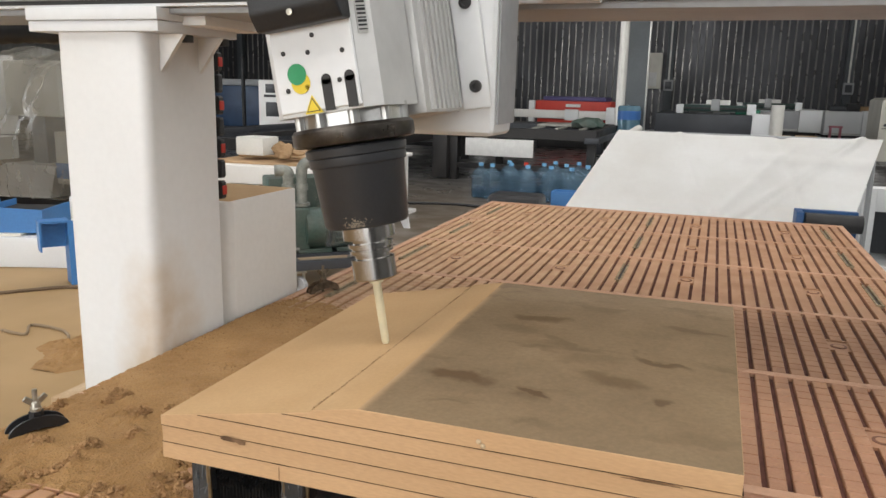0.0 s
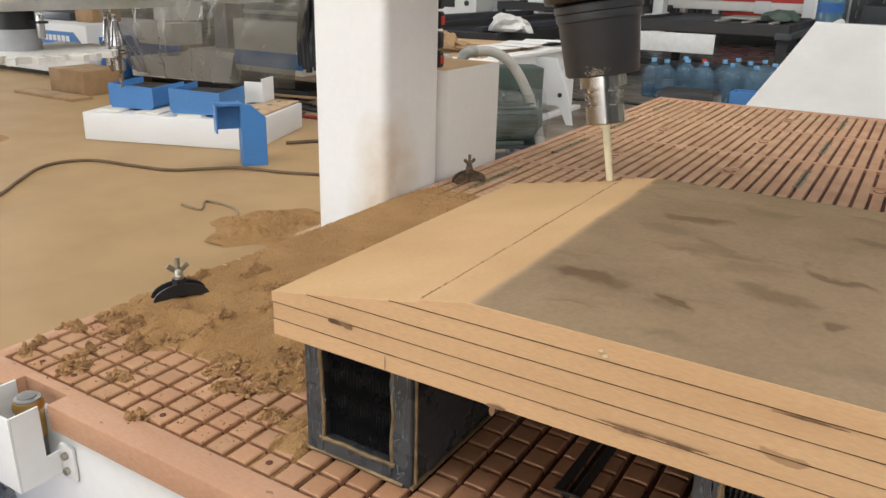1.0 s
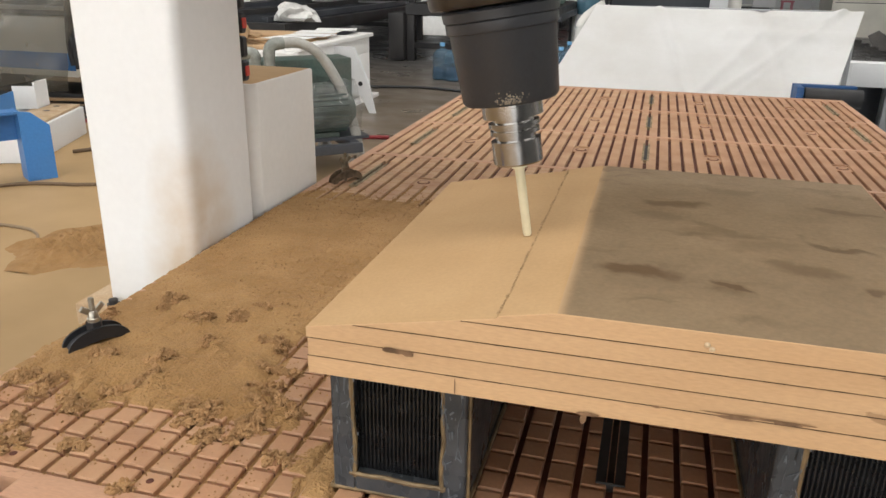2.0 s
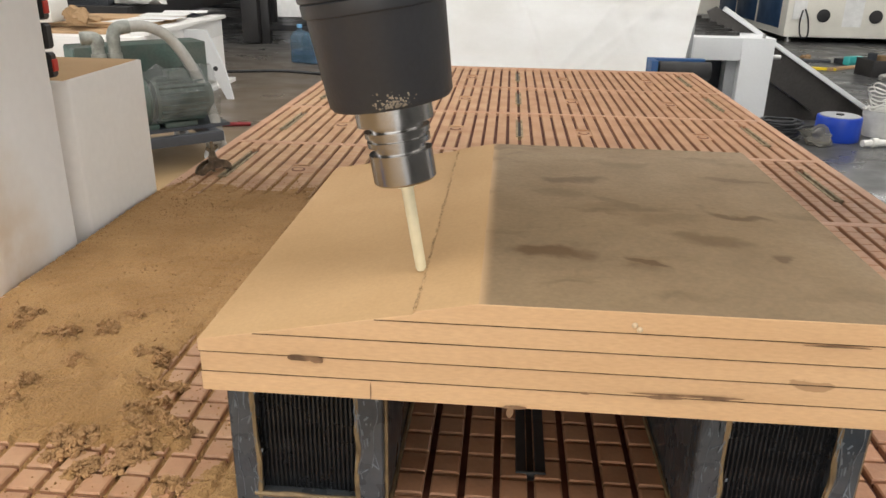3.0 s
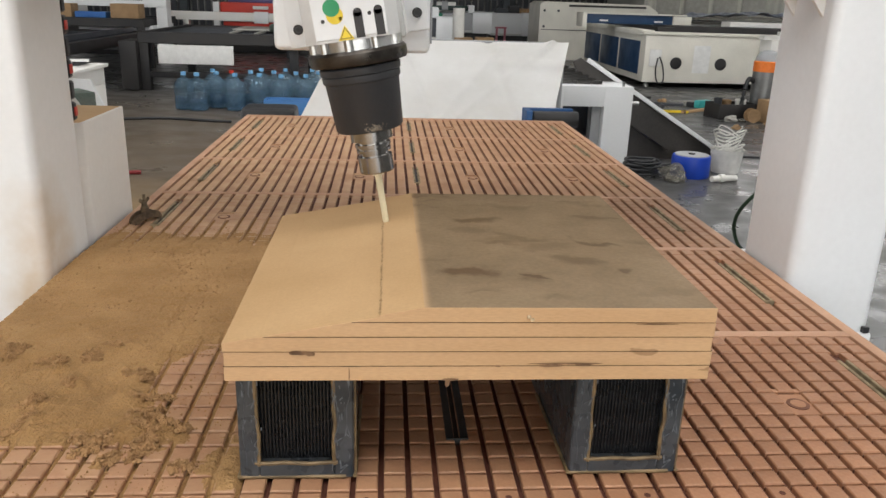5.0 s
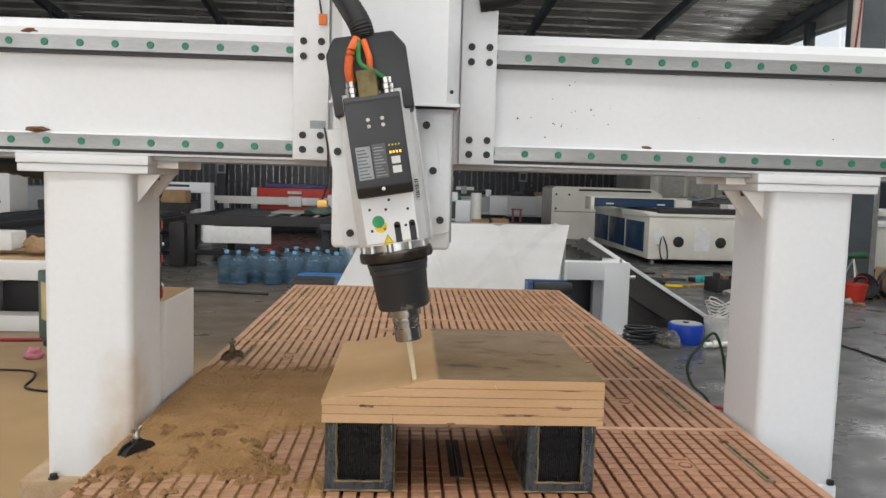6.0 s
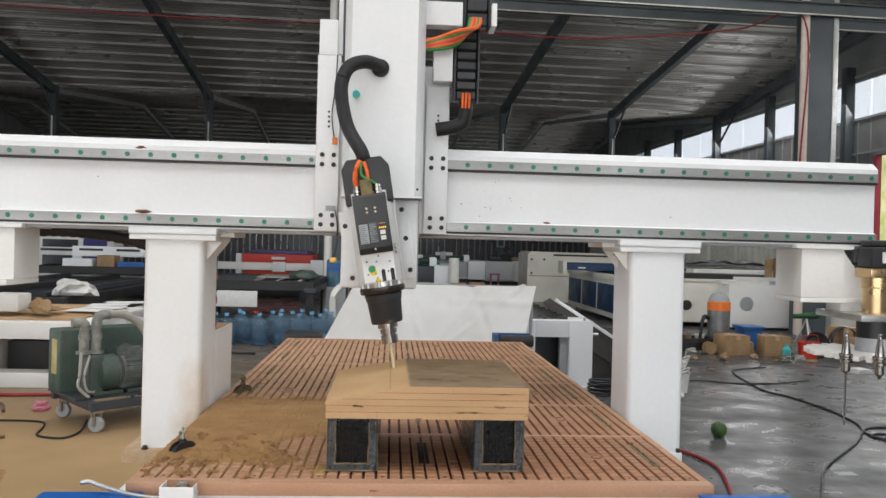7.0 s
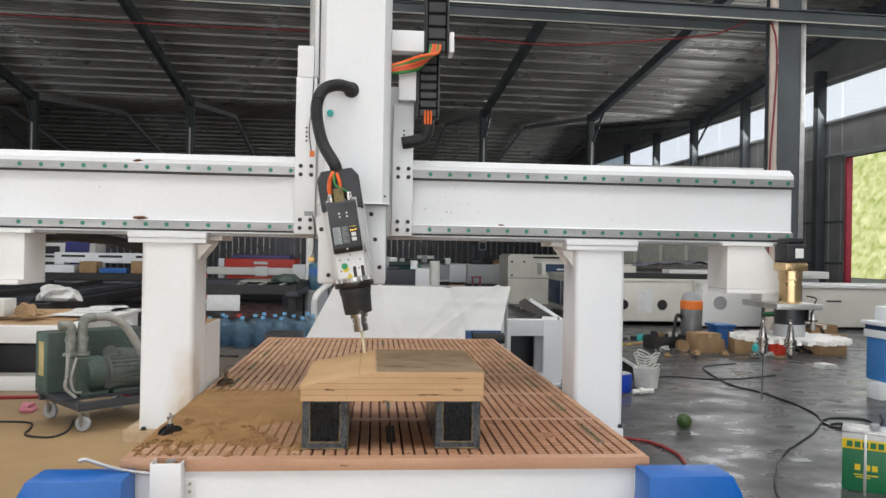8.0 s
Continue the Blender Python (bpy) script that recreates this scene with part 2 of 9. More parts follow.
dust_film(TILE)
specks(PHENOLIC, 70, 0.68, (0.12, 0.06, 0.035))
# floors and webs darker than the tiles: shade of the grooves put into colour
GROOVESHADE = mat("shaded_groove_floor", (0.13, 0.045, 0.028), 0.8, var=0.2, scale=20)
SHALLOWSHADE = mat("tile_web", (0.20, 0.085, 0.05), 0.65, var=0.2, scale=20)
MDF = mat("mdf_edge", (0.55, 0.355, 0.192), 0.8, var=0.12, scale=7, col2=(0.48, 0.298, 0.155), bump=0.1, bscale=240, stretch=(0.5, 1, 2.2), rand=0.10)
MDFCUT = mat("mdf_fresh_cut", (0.51, 0.333, 0.168), 0.85, var=0.08, scale=5, col2=(0.44, 0.278, 0.132), bump=0.08, bscale=260)
specks(MDF, 55, 0.69, (0.26, 0.15, 0.075))
GLUE = mat("old_glue", (0.26, 0.18, 0.09), 0.5, var=0.3, scale=40)
LEGBLACK = mat("black_faced_board", (0.030, 0.037, 0.045), 0.22, var=0.3, scale=22, col2=(0.06, 0.066, 0.072), bump=0.45, bscale=55, rvar=0.2)
SCUFFGLINT = mat("grey_scuff_glint", (0.20, 0.23, 0.26), 0.3, var=0.35, scale=90)
SCREW = mat("zinc_screw", (0.50, 0.47, 0.40), 0.35, metal=0.9, var=0.15, scale=60)
YELLOWLAMP = glow("indicator_lamp", (1.0, 0.55, 0.05), 1.5)


def corrugated(name, col, pitch, axis, rough=0.45, metal=0.3, depth=0.6, col2=None):
    """Profiled sheet: ribs across one axis, streaks along them."""
    m = mat(name, col, rough, metal=metal, var=0.16, scale=0.7, col2=col2)
    N, L = m.node_tree.nodes, m.node_tree.links
    w = N.new("ShaderNodeTexWave")
    w.wave_profile, w.bands_direction = "SIN", axis
    w.inputs["Scale"].default_value = 0.314 / pitch
    tc = N.new("ShaderNodeTexCoord")
    L.new(tc.outputs["Object"], w.inputs[0])
    dn, dm, ad = N.new("ShaderNodeTexNoise"), N.new("ShaderNodeMapping"), N.new("ShaderNodeMath")
    dm.inputs["Scale"].default_value = (0.6, 1, 0.6) if axis == "Y" else (1, 0.6, 0.4)
    dn.inputs["Scale"].default_value, dn.inputs["Detail"].default_value = 3.5, 4
    L.new(tc.outputs["Object"], dm.inputs[0])
    L.new(dm.outputs[0], dn.inputs[0])
    ad.operation = "ADD"
    L.new(w.outputs[1], ad.inputs[0])
    L.new(dn.outputs[0], ad.inputs[1])
    b = N.new("ShaderNodeBump")
    b.inputs["Strength"].default_value, b.inputs["Distance"].default_value = depth, 0.04
    L.new(ad.outputs[0], b.inputs["Height"])
    L.new(b.outputs[0], N["Principled BSDF"].inputs["Normal"])
    return m


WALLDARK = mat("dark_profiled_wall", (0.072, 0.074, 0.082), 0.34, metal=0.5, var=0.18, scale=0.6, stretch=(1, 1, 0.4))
WALLGREY = corrugated("grey_profiled_wall", (0.24, 0.24, 0.235), 0.25, "Y", rough=0.6, metal=0.0)
ROOFSHEET = corrugated("roof_sheet", (0.47, 0.46, 0.44), 0.21, "Y", rough=0.30, metal=0.5, depth=1.0, col2=(0.36, 0.35, 0.33))


def floor_material():
    """Grey sealed concrete, glossy; a film of brown sawdust lies on the side of the machine where it is blown."""
    m = mat("sealed_concrete", (0.088, 0.088, 0.087), 0.29, var=0.2, scale=2.4, col2=(0.06, 0.06, 0.06), bump=0.05, bscale=18, rvar=0.22, stretch=(0.9, 1.1, 1))
    N, L = m.node_tree.nodes, m.node_tree.links
    p = N["Principled BSDF"]
    p.inputs["Specular IOR Level"].default_value = 0.36
    tc, sep = N.new("ShaderNodeTexCoord"), N.new("ShaderNodeSeparateXYZ")
    L.new(tc.outputs["Object"], sep.inputs[0])
    n = N.new("ShaderNodeTexNoise")
    n.inputs["Scale"].default_value, n.inputs["Detail"].default_value = 0.9, 5
    L.new(tc.outputs["Object"], n.inputs[0])

    def calc(op, a, b):
        k = N.new("ShaderNodeMath")
        k.operation = op
        for i, v in enumerate((a, b)):
            if isinstance(v, (int, float)):
                k.inputs[i].default_value = v
            else:
                L.new(v, k.inputs[i])
        return k.outputs[0]

    def step(value, lo, hi):
        k = N.new("ShaderNodeMapRange")
        k.interpolation_type = "SMOOTHSTEP"
        k.inputs[1].default_value, k.inputs[2].default_value = lo, hi
        L.new(value, k.inputs[0])
        return k.outputs[0]

    wob = calc("MULTIPLY", calc("SUBTRACT", n.outputs[0], 0.5), 2.0)
    left = step(calc("SUBTRACT", wob, sep.outputs[0]), 0.2, 1.1)
    drift = calc("ADD", sep.outputs[1], calc("MULTIPLY", calc("ADD", sep.outputs[0], 5.0), 0.5))
    near = step(calc("SUBTRACT", wob, drift), -7.5, -4.0)
    film = calc("MULTIPLY", calc("MULTIPLY", left, near), 0.93)
    far = calc("MULTIPLY", calc("MULTIPLY", left, step(calc("SUBTRACT", wob, sep.outputs[1]), -12.0, -6.0)), 0.2)
    film = calc("MAXIMUM", film, far)
    grain = N.new("ShaderNodeTexNoise")
    grain.inputs["Scale"].default_value, grain.inputs["Detail"].default_value = 2.2, 6
    L.new(tc.outputs["Object"], grain.inputs[0])
    ramp = N.new("ShaderNodeValToRGB")
    ramp.color_ramp.elements[0].position, ramp.color_ramp.elements[1].position = 0.3, 0.7
    ramp.color_ramp.elements[0].color, ramp.color_ramp.elements[1].color = (0.36, 0.235, 0.108, 1), (0.43, 0.285, 0.138, 1)
    L.new(grain.outputs[0], ramp.inputs[0])
    mix = N.new("ShaderNodeMix")
    mix.data_type = "RGBA"
    L.new(film, mix.inputs[0])
    L.new(p.inputs["Base Color"].links[0].from_socket, mix.inputs[6])
    L.new(ramp.outputs[0], mix.inputs[7])
    L.new(mix.outputs[2], p.inputs["Base Color"])
    mr = N.new("ShaderNodeMix")
    L.new(film, mr.inputs[0])
    L.new(p.inputs["Roughness"].links[0].from_socket, mr.inputs[2])
    mr.inputs[3].default_value = 0.62
    L.new(mr.outputs[0], p.inputs["Roughness"])
    return m


def board_top_material():
    """Grey-brown coated face of the top board with dark smears."""
    m = mat("grey_brown_board_face", (0.245, 0.172, 0.098), 0.62, var=0.16, scale=8, col2=(0.185, 0.128, 0.072), bump=0.1, bscale=200)
    N, L = m.node_tree.nodes, m.node_tree.links
    p = N["Principled BSDF"]
    tc = N.new("ShaderNodeTexCoord")
    warp = N.new("ShaderNodeTexNoise")
    warp.inputs["Scale"].default_value, warp.inputs["Detail"].default_value = 22, 5
    L.new(tc.outputs["Object"], warp.inputs[0])
    wmix = N.new("ShaderNodeMix")
    wmix.data_type, wmix.blend_type = "RGBA", "LINEAR_LIGHT"
    wmix.inputs[0].default_value = 0.035
    L.new(tc.outputs["Object"], wmix.inputs[6])
    L.new(warp.outputs[1], wmix.inputs[7])
    total = None
    # centre x, y, half length, half width, turn in degrees, depth
    for x, y, a, b, turn, k in ((0.005, 0.118, 0.045, 0.022, -12, 0.9), (0.04, 0.355, 0.045, 0.018, 5, 0.75), (0.086, 0.10, 0.038, 0.009, -24, 0.95),
                                (0.155, 0.167, 0.042, 0.022, -10, 0.6), (0.197, 0.243, 0.05, 0.009, -30, 0.8), (0.206, 0.131, 0.014, 0.02, 0, 0.8),
                                (0.085, 0.27, 0.06, 0.012, -28, 0.45), (0.233, 0.378, 0.05, 0.012, -12, 0.55), (0.11, 0.44, 0.05, 0.012, 0, 0.4),
                                (0.12, 0.22, 0.05, 0.025, 20, 0.3), (0.24, 0.05, 0.06, 0.02, 0, 0.25), (0.02, 0.30, 0.03, 0.02, 0, 0.3)):
        mp = N.new("ShaderNodeMapping")
        mp.vector_type = "TEXTURE"
        mp.inputs["Location"].default_value = (x, y, 1.047)
        mp.inputs["Rotation"].default_value = (0, 0, radians(turn))
        mp.inputs["Scale"].default_value = (a, b, 1)
        L.new(wmix.outputs[2], mp.inputs[0])
        g = N.new("ShaderNodeTexGradient")
        g.gradient_type = "SPHERICAL"
        L.new(mp.outputs[0], g.inputs[0])
        s = N.new("ShaderNodeMapRange")
        s.interpolation_type = "SMOOTHSTEP"
        s.inputs[2].default_value, s.inputs[4].default_value = 0.55, k
        L.new(g.outputs[1], s.inputs[0])
        if total is None:
            total = s.outputs[0]
        else:
            mx = N.new("ShaderNodeMath")
            mx.operation = "MAXIMUM"
            L.new(total, mx.inputs[0])
            L.new(s.outputs[0], mx.inputs[1])
            total = mx.outputs[0]
    # thin smears all over, and a feathered border along the milled slope
    sm, sn, sr, mx = (N.new("ShaderNode" + k) for k in ("Mapping", "TexNoise", "MapRange", "Math"))
    sm.inputs["Scale"].default_value, sm.inputs["Rotation"].default_value = (8, 26, 1), (0, 0, radians(14))
    sn.inputs["Scale"].default_value, sn.inputs["Detail"].default_value = 1.3, 5
    L.new(wmix.outputs[2], sm.inputs[0])
    L.new(sm.outputs[0], sn.inputs[0])
    sr.inputs[1].default_value, sr.inputs[2].default_value, sr.inputs[4].default_value = 0.56, 0.74, 0.6
    L.new(sn.outputs[0], sr.inputs[0])
    mx.operation = "MAXIMUM"
    L.new(total, mx.inputs[0])
    L.new(sr.outputs[0], mx.inputs[1])
    total = mx.outputs[0]
    sx, er, em = N.new("ShaderNodeSeparateXYZ"), N.new("ShaderNodeMapRange"), N.new("ShaderNodeMix")
    L.new(tc.outputs["Object"], sx.inputs[0])
    er.interpolation_type = "SMOOTHSTEP"
    er.inputs[1].default_value, er.inputs[2].default_value, er.inputs[3].default_value, er.inputs[4].default_value = -0.060, -0.045, 1.0, 0.0
    L.new(sx.outputs[0], er.inputs[0])
    em.data_type = "RGBA"
    L.new(er.outputs[0], em.inputs[0])
    L.new(p.inputs["Base Color"].links[0].from_socket, em.inputs[6])
    em.inputs[7].default_value = (0.47, 0.305, 0.165, 1)
    L.new(em.outputs[2], p.inputs["Base Color"])
    mix = N.new("ShaderNodeMix")
    mix.data_type = "RGBA"
    L.new(total, mix.inputs[0])
    L.new(p.inputs["Base Color"].links[0].from_socket, mix.inputs[6])
    mix.inputs[7].default_value = (0.095, 0.054, 0.022, 1)
    L.new(mix.outputs[2], p.inputs["Base Color"])
    return m


def foliage_backdrop():
    m = bpy.data.materials.new("sunlit_hillside")
    m.use_nodes = True
    N, L = m.node_tree.nodes, m.node_tree.links
    p = N["Principled BSDF"]
    tc = N.new("ShaderNodeTexCoord")
    n = N.new("ShaderNodeTexNoise")
    n.inputs["Scale"].default_value, n.inputs["Detail"].default_value, n.inputs["Roughness"].default_value = 1.4, 8, 0.7
    L.new(tc.outputs["Object"], n.inputs[0])
    r = N.new("ShaderNodeValToRGB")
    r.color_ramp.elements[0].position, r.color_ramp.elements[1].position = 0.32, 0.68
    r.color_ramp.elements[0].color, r.color_ramp.elements[1].color = (0.30, 0.36, 0.06, 1), (0.95, 0.90, 0.45, 1)
    L.new(n.outputs[0], r.inputs[0])
    L.new(r.outputs[0], p.inputs["Base Color"])
    L.new(r.outputs[0], p.inputs["Emission Color"])
    p.inputs["Emission Strength"].default_value = 1.3
    p.inputs["Roughness"].default_value = 0.9
    return m


FLOOR, BOARDTOP, HILLSIDE = floor_material(), board_top_material(), foliage_backdrop()

# ---------------------------------------------------------------- mesh tools


def bx(bm, x0, x1, y0, y1, z0, z1, m=None, bev=0.0, seg=2, mi=0):
    """A box, its edges rounded by bev, set by the matrix m."""
    v = [bm.verts.new((x, y, z)) for z in (z0, z1) for y in (y0, y1) for x in (x0, x1)]
    fs = [bm.faces.new([v[i] for i in f]) for f in ((0, 2, 3, 1), (4, 5, 7, 6), (0, 1, 5, 4), (2, 6, 7, 3), (0, 4, 6, 2), (1, 3, 7, 5))]
    for f in fs:
        f.material_index = mi
    if bev:
        es = list({e for f in fs for e in f.edges})
        r = bmesh.ops.bevel(bm, geom=es, offset=bev, segments=seg, profile=0.6, affect="EDGES", material=mi)
        v = list({w for f in r["faces"] for w in f.verts} | {w for w in v if w.is_valid})
    if m is not None:
        for w in v:
            w.co = m @ w.co
    return v


def lathe(bm, profile, n=24, m=None, mi=0):
    """Turns (radius, height) pairs about z; closed at both ends."""
    rings = []
    for r, z in profile:
        rings.append([bm.verts.new((r * math.cos(2 * math.pi * i / n), r * math.sin(2 * math.pi * i / n), z)) for i in range(n)])
    for a, b in zip(rings, rings[1:]):
        for i in range(n):
            f = bm.faces.new((a[i], a[(i + 1) % n], b[(i + 1) % n], b[i]))
            f.smooth, f.material_index = True, mi
    for ring, flip in ((rings[0], True), (rings[-1], False)):
        f = bm.faces.new(ring[::-1] if flip else ring)
        f.material_index = mi
    if m is not None:
        for ring in rings:
            for w in ring:
                w.co = m @ w.co
    return rings


def rod(bm, p, q, r, r2=None, n=14, mi=0):
    p, q = Vector(p), Vector(q)
    turn = (q - p).to_track_quat("Z", "Y").to_matrix().to_4x4()
    lathe(bm, [(r, 0), (r if r2 is None else r2, (q - p).length)], n, Matrix.Translation(p) @ turn, mi)


def smooth_line(pts, steps=8):
    pts = [Vector(p) for p in pts]
    out = []
    for i in range(len(pts) - 1):
        a, b, c, d = pts[max(i - 1, 0)], pts[i], pts[i + 1], pts[min(i + 2, len(pts) - 1)]
        for k in range(steps):
            t = k / steps
            out.append(0.5 * (2 * b + (c - a) * t + (2 * a - 5 * b + 4 * c - d) * t * t + (3 * b - a - 3 * c + d) * t ** 3))
    return out + [pts[-1]]


def tube(bm, pts, r, n=8, steps=8, ribs=0.0, mi=0):
    """A round cable or hose along a smooth line; ribs: depth of corrugation."""
    line = smooth_line(pts, steps)
    rings, up = [], Vector((0.13, 0.21, 0.97))
    for i, p in enumerate(line):
        d = (line[min(i + 1, len(line) - 1)] - line[max(i - 1, 0)]).normalized()
        u = d.cross(up)
        if u.length < 0.1:
            u = d.cross(Vector((1, 0, 0)))
        u.normalize()
        w = d.cross(u)
        rr = r - (ribs if i % 2 else 0)
        rings.append([bm.verts.new(p + rr * (u * math.cos(2 * math.pi * k / n) + w * math.sin(2 * math.pi * k / n))) for k in range(n)])
    for a, b in zip(rings, rings[1:]):
        for i in range(n):
            f = bm.faces.new((a[i], a[(i + 1) % n], b[(i + 1) % n], b[i]))
            f.smooth, f.material_index = not ribs, mi
    bm.faces.new(rings[0][::-1]), bm.faces.new(rings[-1])


def prism(bm, outline, depth, m=None, mi=0):
    """Extrudes a flat outline (x, z), given anticlockwise, from y = 0 to y = depth."""
    a = [bm.verts.new((x, 0, z)) for x, z in outline]
    b = [bm.verts.new((x, depth, z)) for x, z in outline]
    n = len(a)
    fs = [bm.faces.new(a), bm.faces.new(b[::-1])]
    for i in range(n):
        fs.append(bm.faces.new((a[(i + 1) % n], a[i], b[i], b[(i + 1) % n])))
    for f in fs:
        f.material_index = mi
    if m is not None:
        for v in a + b:
            v.co = m @ v.co
    return fs


def mesh_of(name, bm, materials):
    bmesh.ops.recalc_face_normals(bm, faces=bm.faces)
    me = bpy.data.meshes.new(name)
    bm.to_mesh(me)
    bm.free()
    me.shade_smooth()
    me.set_sharp_from_angle(angle=radians(34))
    for m in materials if isinstance(materials, (list, tuple)) else [materials]:
        me.materials.append(m)
    return me


def part(name, bm, material, parent, label=""):
    """Links a bmesh as one part of a thing, or as a sub-part of a part."""
    ob = new(name, mesh_of(name, bm, material))
    ob.parent = parent
    return tagged(ob, label)


def share(name, me, parent, m):
    ob = new(name, me)
    ob.parent = parent
    ob.matrix_basis = m
    return ob


def thing(name, label, category, m=None, group="", bm=None, material=None, kind=""):
    ob = new(name, mesh_of(name, bm, material) if bm is not None else None)
    if m is not None:
        ob.matrix_basis = m
    return tagged(ob, label, category, group, kind)


def B():
    return bmesh.new()


def boxpart(name, parent, material, x0, x1, y0, y1, z0, z1, bev=0.003, label="", m=None):
    bm = B()
    bx(bm, x0, x1, y0, y1, z0, z1, m, bev, 2)
    return part(name, bm, material, parent, label)

# ---------------------------------------------------------------- the hall
X_L, X_R, Y_F, Y_B, Y_END, EAVES = -22.0, 14.0, -14.0, 30.0, 54.0, 7.5


GABLE = mat("grey_gable_sheet", (0.24, 0.245, 0.25), 0.55, var=0.12, scale=1.2)


def slab(name, material, x0, x1, y0, y1, z0, z1, label, category):
    bm = B()
    bx(bm, x0, x1, y0, y1, z0, z1)
    return thing(name, label, category, bm=bm, material=material, kind="structure")


def roof_height(y):
    """Two gables side by side, with their valley over the back wall."""
    for y0, y1 in ((4.0, 30.0), (30.0, 54.0), (-22.0, 4.0)):
        if y0 <= y <= y1:
            return EAVES + 1.5 * (1 - abs(2 * (y - y0) / (y1 - y0) - 1))
    return EAVES


def hall():
    slab("floor", FLOOR, X_L, X_R, Y_F, Y_END, -0.2, 0.0, "grey sealed concrete floor filmed with brown sawdust", "floor")
    slab("ground", mat("pale_yard", (0.34, 0.33, 0.30), 0.8, scale=1.0), -400, 400, -400, 400, -0.4, -0.205, "pale concrete yard outside the hall", "ground")
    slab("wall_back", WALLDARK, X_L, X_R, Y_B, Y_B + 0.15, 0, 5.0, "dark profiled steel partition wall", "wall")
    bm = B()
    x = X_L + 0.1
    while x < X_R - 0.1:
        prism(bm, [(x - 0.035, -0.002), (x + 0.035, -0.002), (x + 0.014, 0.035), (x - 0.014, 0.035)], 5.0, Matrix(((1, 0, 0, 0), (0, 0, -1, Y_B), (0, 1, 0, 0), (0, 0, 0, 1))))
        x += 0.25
    # rib colour paler than the wall, to paint the glints along the ribs
    tagged(part("wall_rib", bm, mat("rib_glint", (0.31, 0.30, 0.29), 0.27, metal=0.7, var=0.2, scale=1.0), bpy.data.objects["wall_back"]), "folded ribs of the steel wall, coloured pale for their glints", kind="stuff")
    slab("wall_far", WALLDARK, X_L, X_R, Y_END, Y_END + 0.15, 0, EAVES, "dark profiled steel end wall", "wall")
    # left wall, with one unseen gate opening added
    bm = B()
    for y0, y1, z0, z1 in ((Y_F, 1.5, 0, EAVES), (1.5, 10.5, 4.8, EAVES), (10.5, Y_END, 0, EAVES)):
        bx(bm, X_L - 0.15, X_L, y0, y1, z0, z1)
    thing("wall_left", "pale grey profiled wall with an added, unseen gate opening", "wall", bm=bm, material=WALLGREY, kind="structure")
    # front wall behind the viewer, with a wide gate
    bm = B()
    for x0, x1, z0, z1 in ((X_L, -16, 0, 8.3), (-16, 4, 5.5, 8.3), (4, X_R, 0, 8.3)):
        bx(bm, x0, x1, Y_F - 0.15, Y_F, z0, z1)
    thing("wall_front", "grey profiled wall with a wide open gate", "wall", bm=bm, material=WALLGREY, kind="structure")
    # right wall: strip of windows between z 5.8 and 7, and one gate
    bm = B()
    bx(bm, X_R, X_R + 0.15, Y_F, Y_END, 6.95, EAVES)
    for y0, y1, z0, z1 in ((Y_F, 13.2, 0, 5.78), (13.2, 19.7, 4.52, 5.78), (19.7, Y_END, 0, 5.78)):
        bx(bm, X_R, X_R + 0.15, y0, y1, z0, z1)
    thing("wall_right", "grey profiled wall with a strip of windows", "wall", bm=bm, material=mat("grey_wall_sheet", (0.27, 0.275, 0.265), 0.55, var=0.12, scale=1.2), kind="structure")
    girts = thing("wall_girts", "thin steel girts and sheet seams on the window wall", "girts", kind="structure")
    for z in (1.2, 2.5, 4.62, 5.7, 7.05):
        for y0, y1 in ((-13.9, 13.1), (19.8, 53.9)) if z < 4.5 else ((-13.9, 53.9),):
            boxpart("girt", girts, GREYPAINT if z > 4.5 else STEELDARK, X_R - 0.06, X_R - 0.002, y0, y1, z, z + 0.07, 0)
    y = 5.0
    while y < 40:
        if not 13.1 < y < 19.8:
            boxpart("seam", girts, GREYPAINT, X_R - 0.025, X_R - 0.001, y - 0.02, y + 0.02, 0.02, 5.7, 0)
        y += 0.62
    win = thing("window_1", "long strip of frosted daylight panes", "window", kind="structure")
    pane = mat("frosted_pane", (0.9, 0.92, 0.93), 0.3, var=0.03, alpha=0.25)
    y = Y_F
    while y < Y_END - 0.1:
        o = boxpart("pane", win, pane, X_R + 0.06, X_R + 0.08, y + 0.03, min(y + 2.0, Y_END) - 0.03, 5.78, 6.95, 0)
        o.visible_shadow = False
        y += 2.0
    GATERED = mat("rose_red_paint", (0.58, 0.055, 0.09), 0.45, var=0.08)
    gate = thing("door_1", "open gate with a red steel frame", "door", kind="structure")
    boxpart("frame", gate, GATERED, X_R - 0.03, X_R + 0.16, 19.58, 19.68, 0, 4.52)
    boxpart("frame", gate, GATERED, X_R - 0.03, X_R + 0.16, 13.22, 13.32, 0, 4.52)
    boxpart("lintel", gate, GREYPAINT, X_R - 0.05, X_R + 0.2, 13.2, 19.7, 4.52, 4.62)
    # sheet roof on purlins
    bm = B()
    for y0, y1 in ((-22.0, -9.0), (-9.0, 4.0), (4.0, 17.0), (17.0, 30.0), (30.0, 42.0), (42.0, 54.2)):
        z0, z1 = roof_height(y0 + 0.001), roof_height(y1 - 0.25 if y1 > 54 else y1 - 0.001)
        v = [bm.verts.new(p) for p in ((X_L - 0.3, y0, z0), (X_R + 0.3, y0, z0), (X_R + 0.3, y1, z1), (X_L - 0.3, y1, z1))]
        u = [bm.verts.new(w.co + Vector((0, 0, 0.12))) for w in v]
        bm.faces.new(v[::-1]), bm.faces.new(u)
        for i in range(4):
            bm.faces.new((v[i], v[(i + 1) % 4], u[(i + 1) % 4], u[i]))
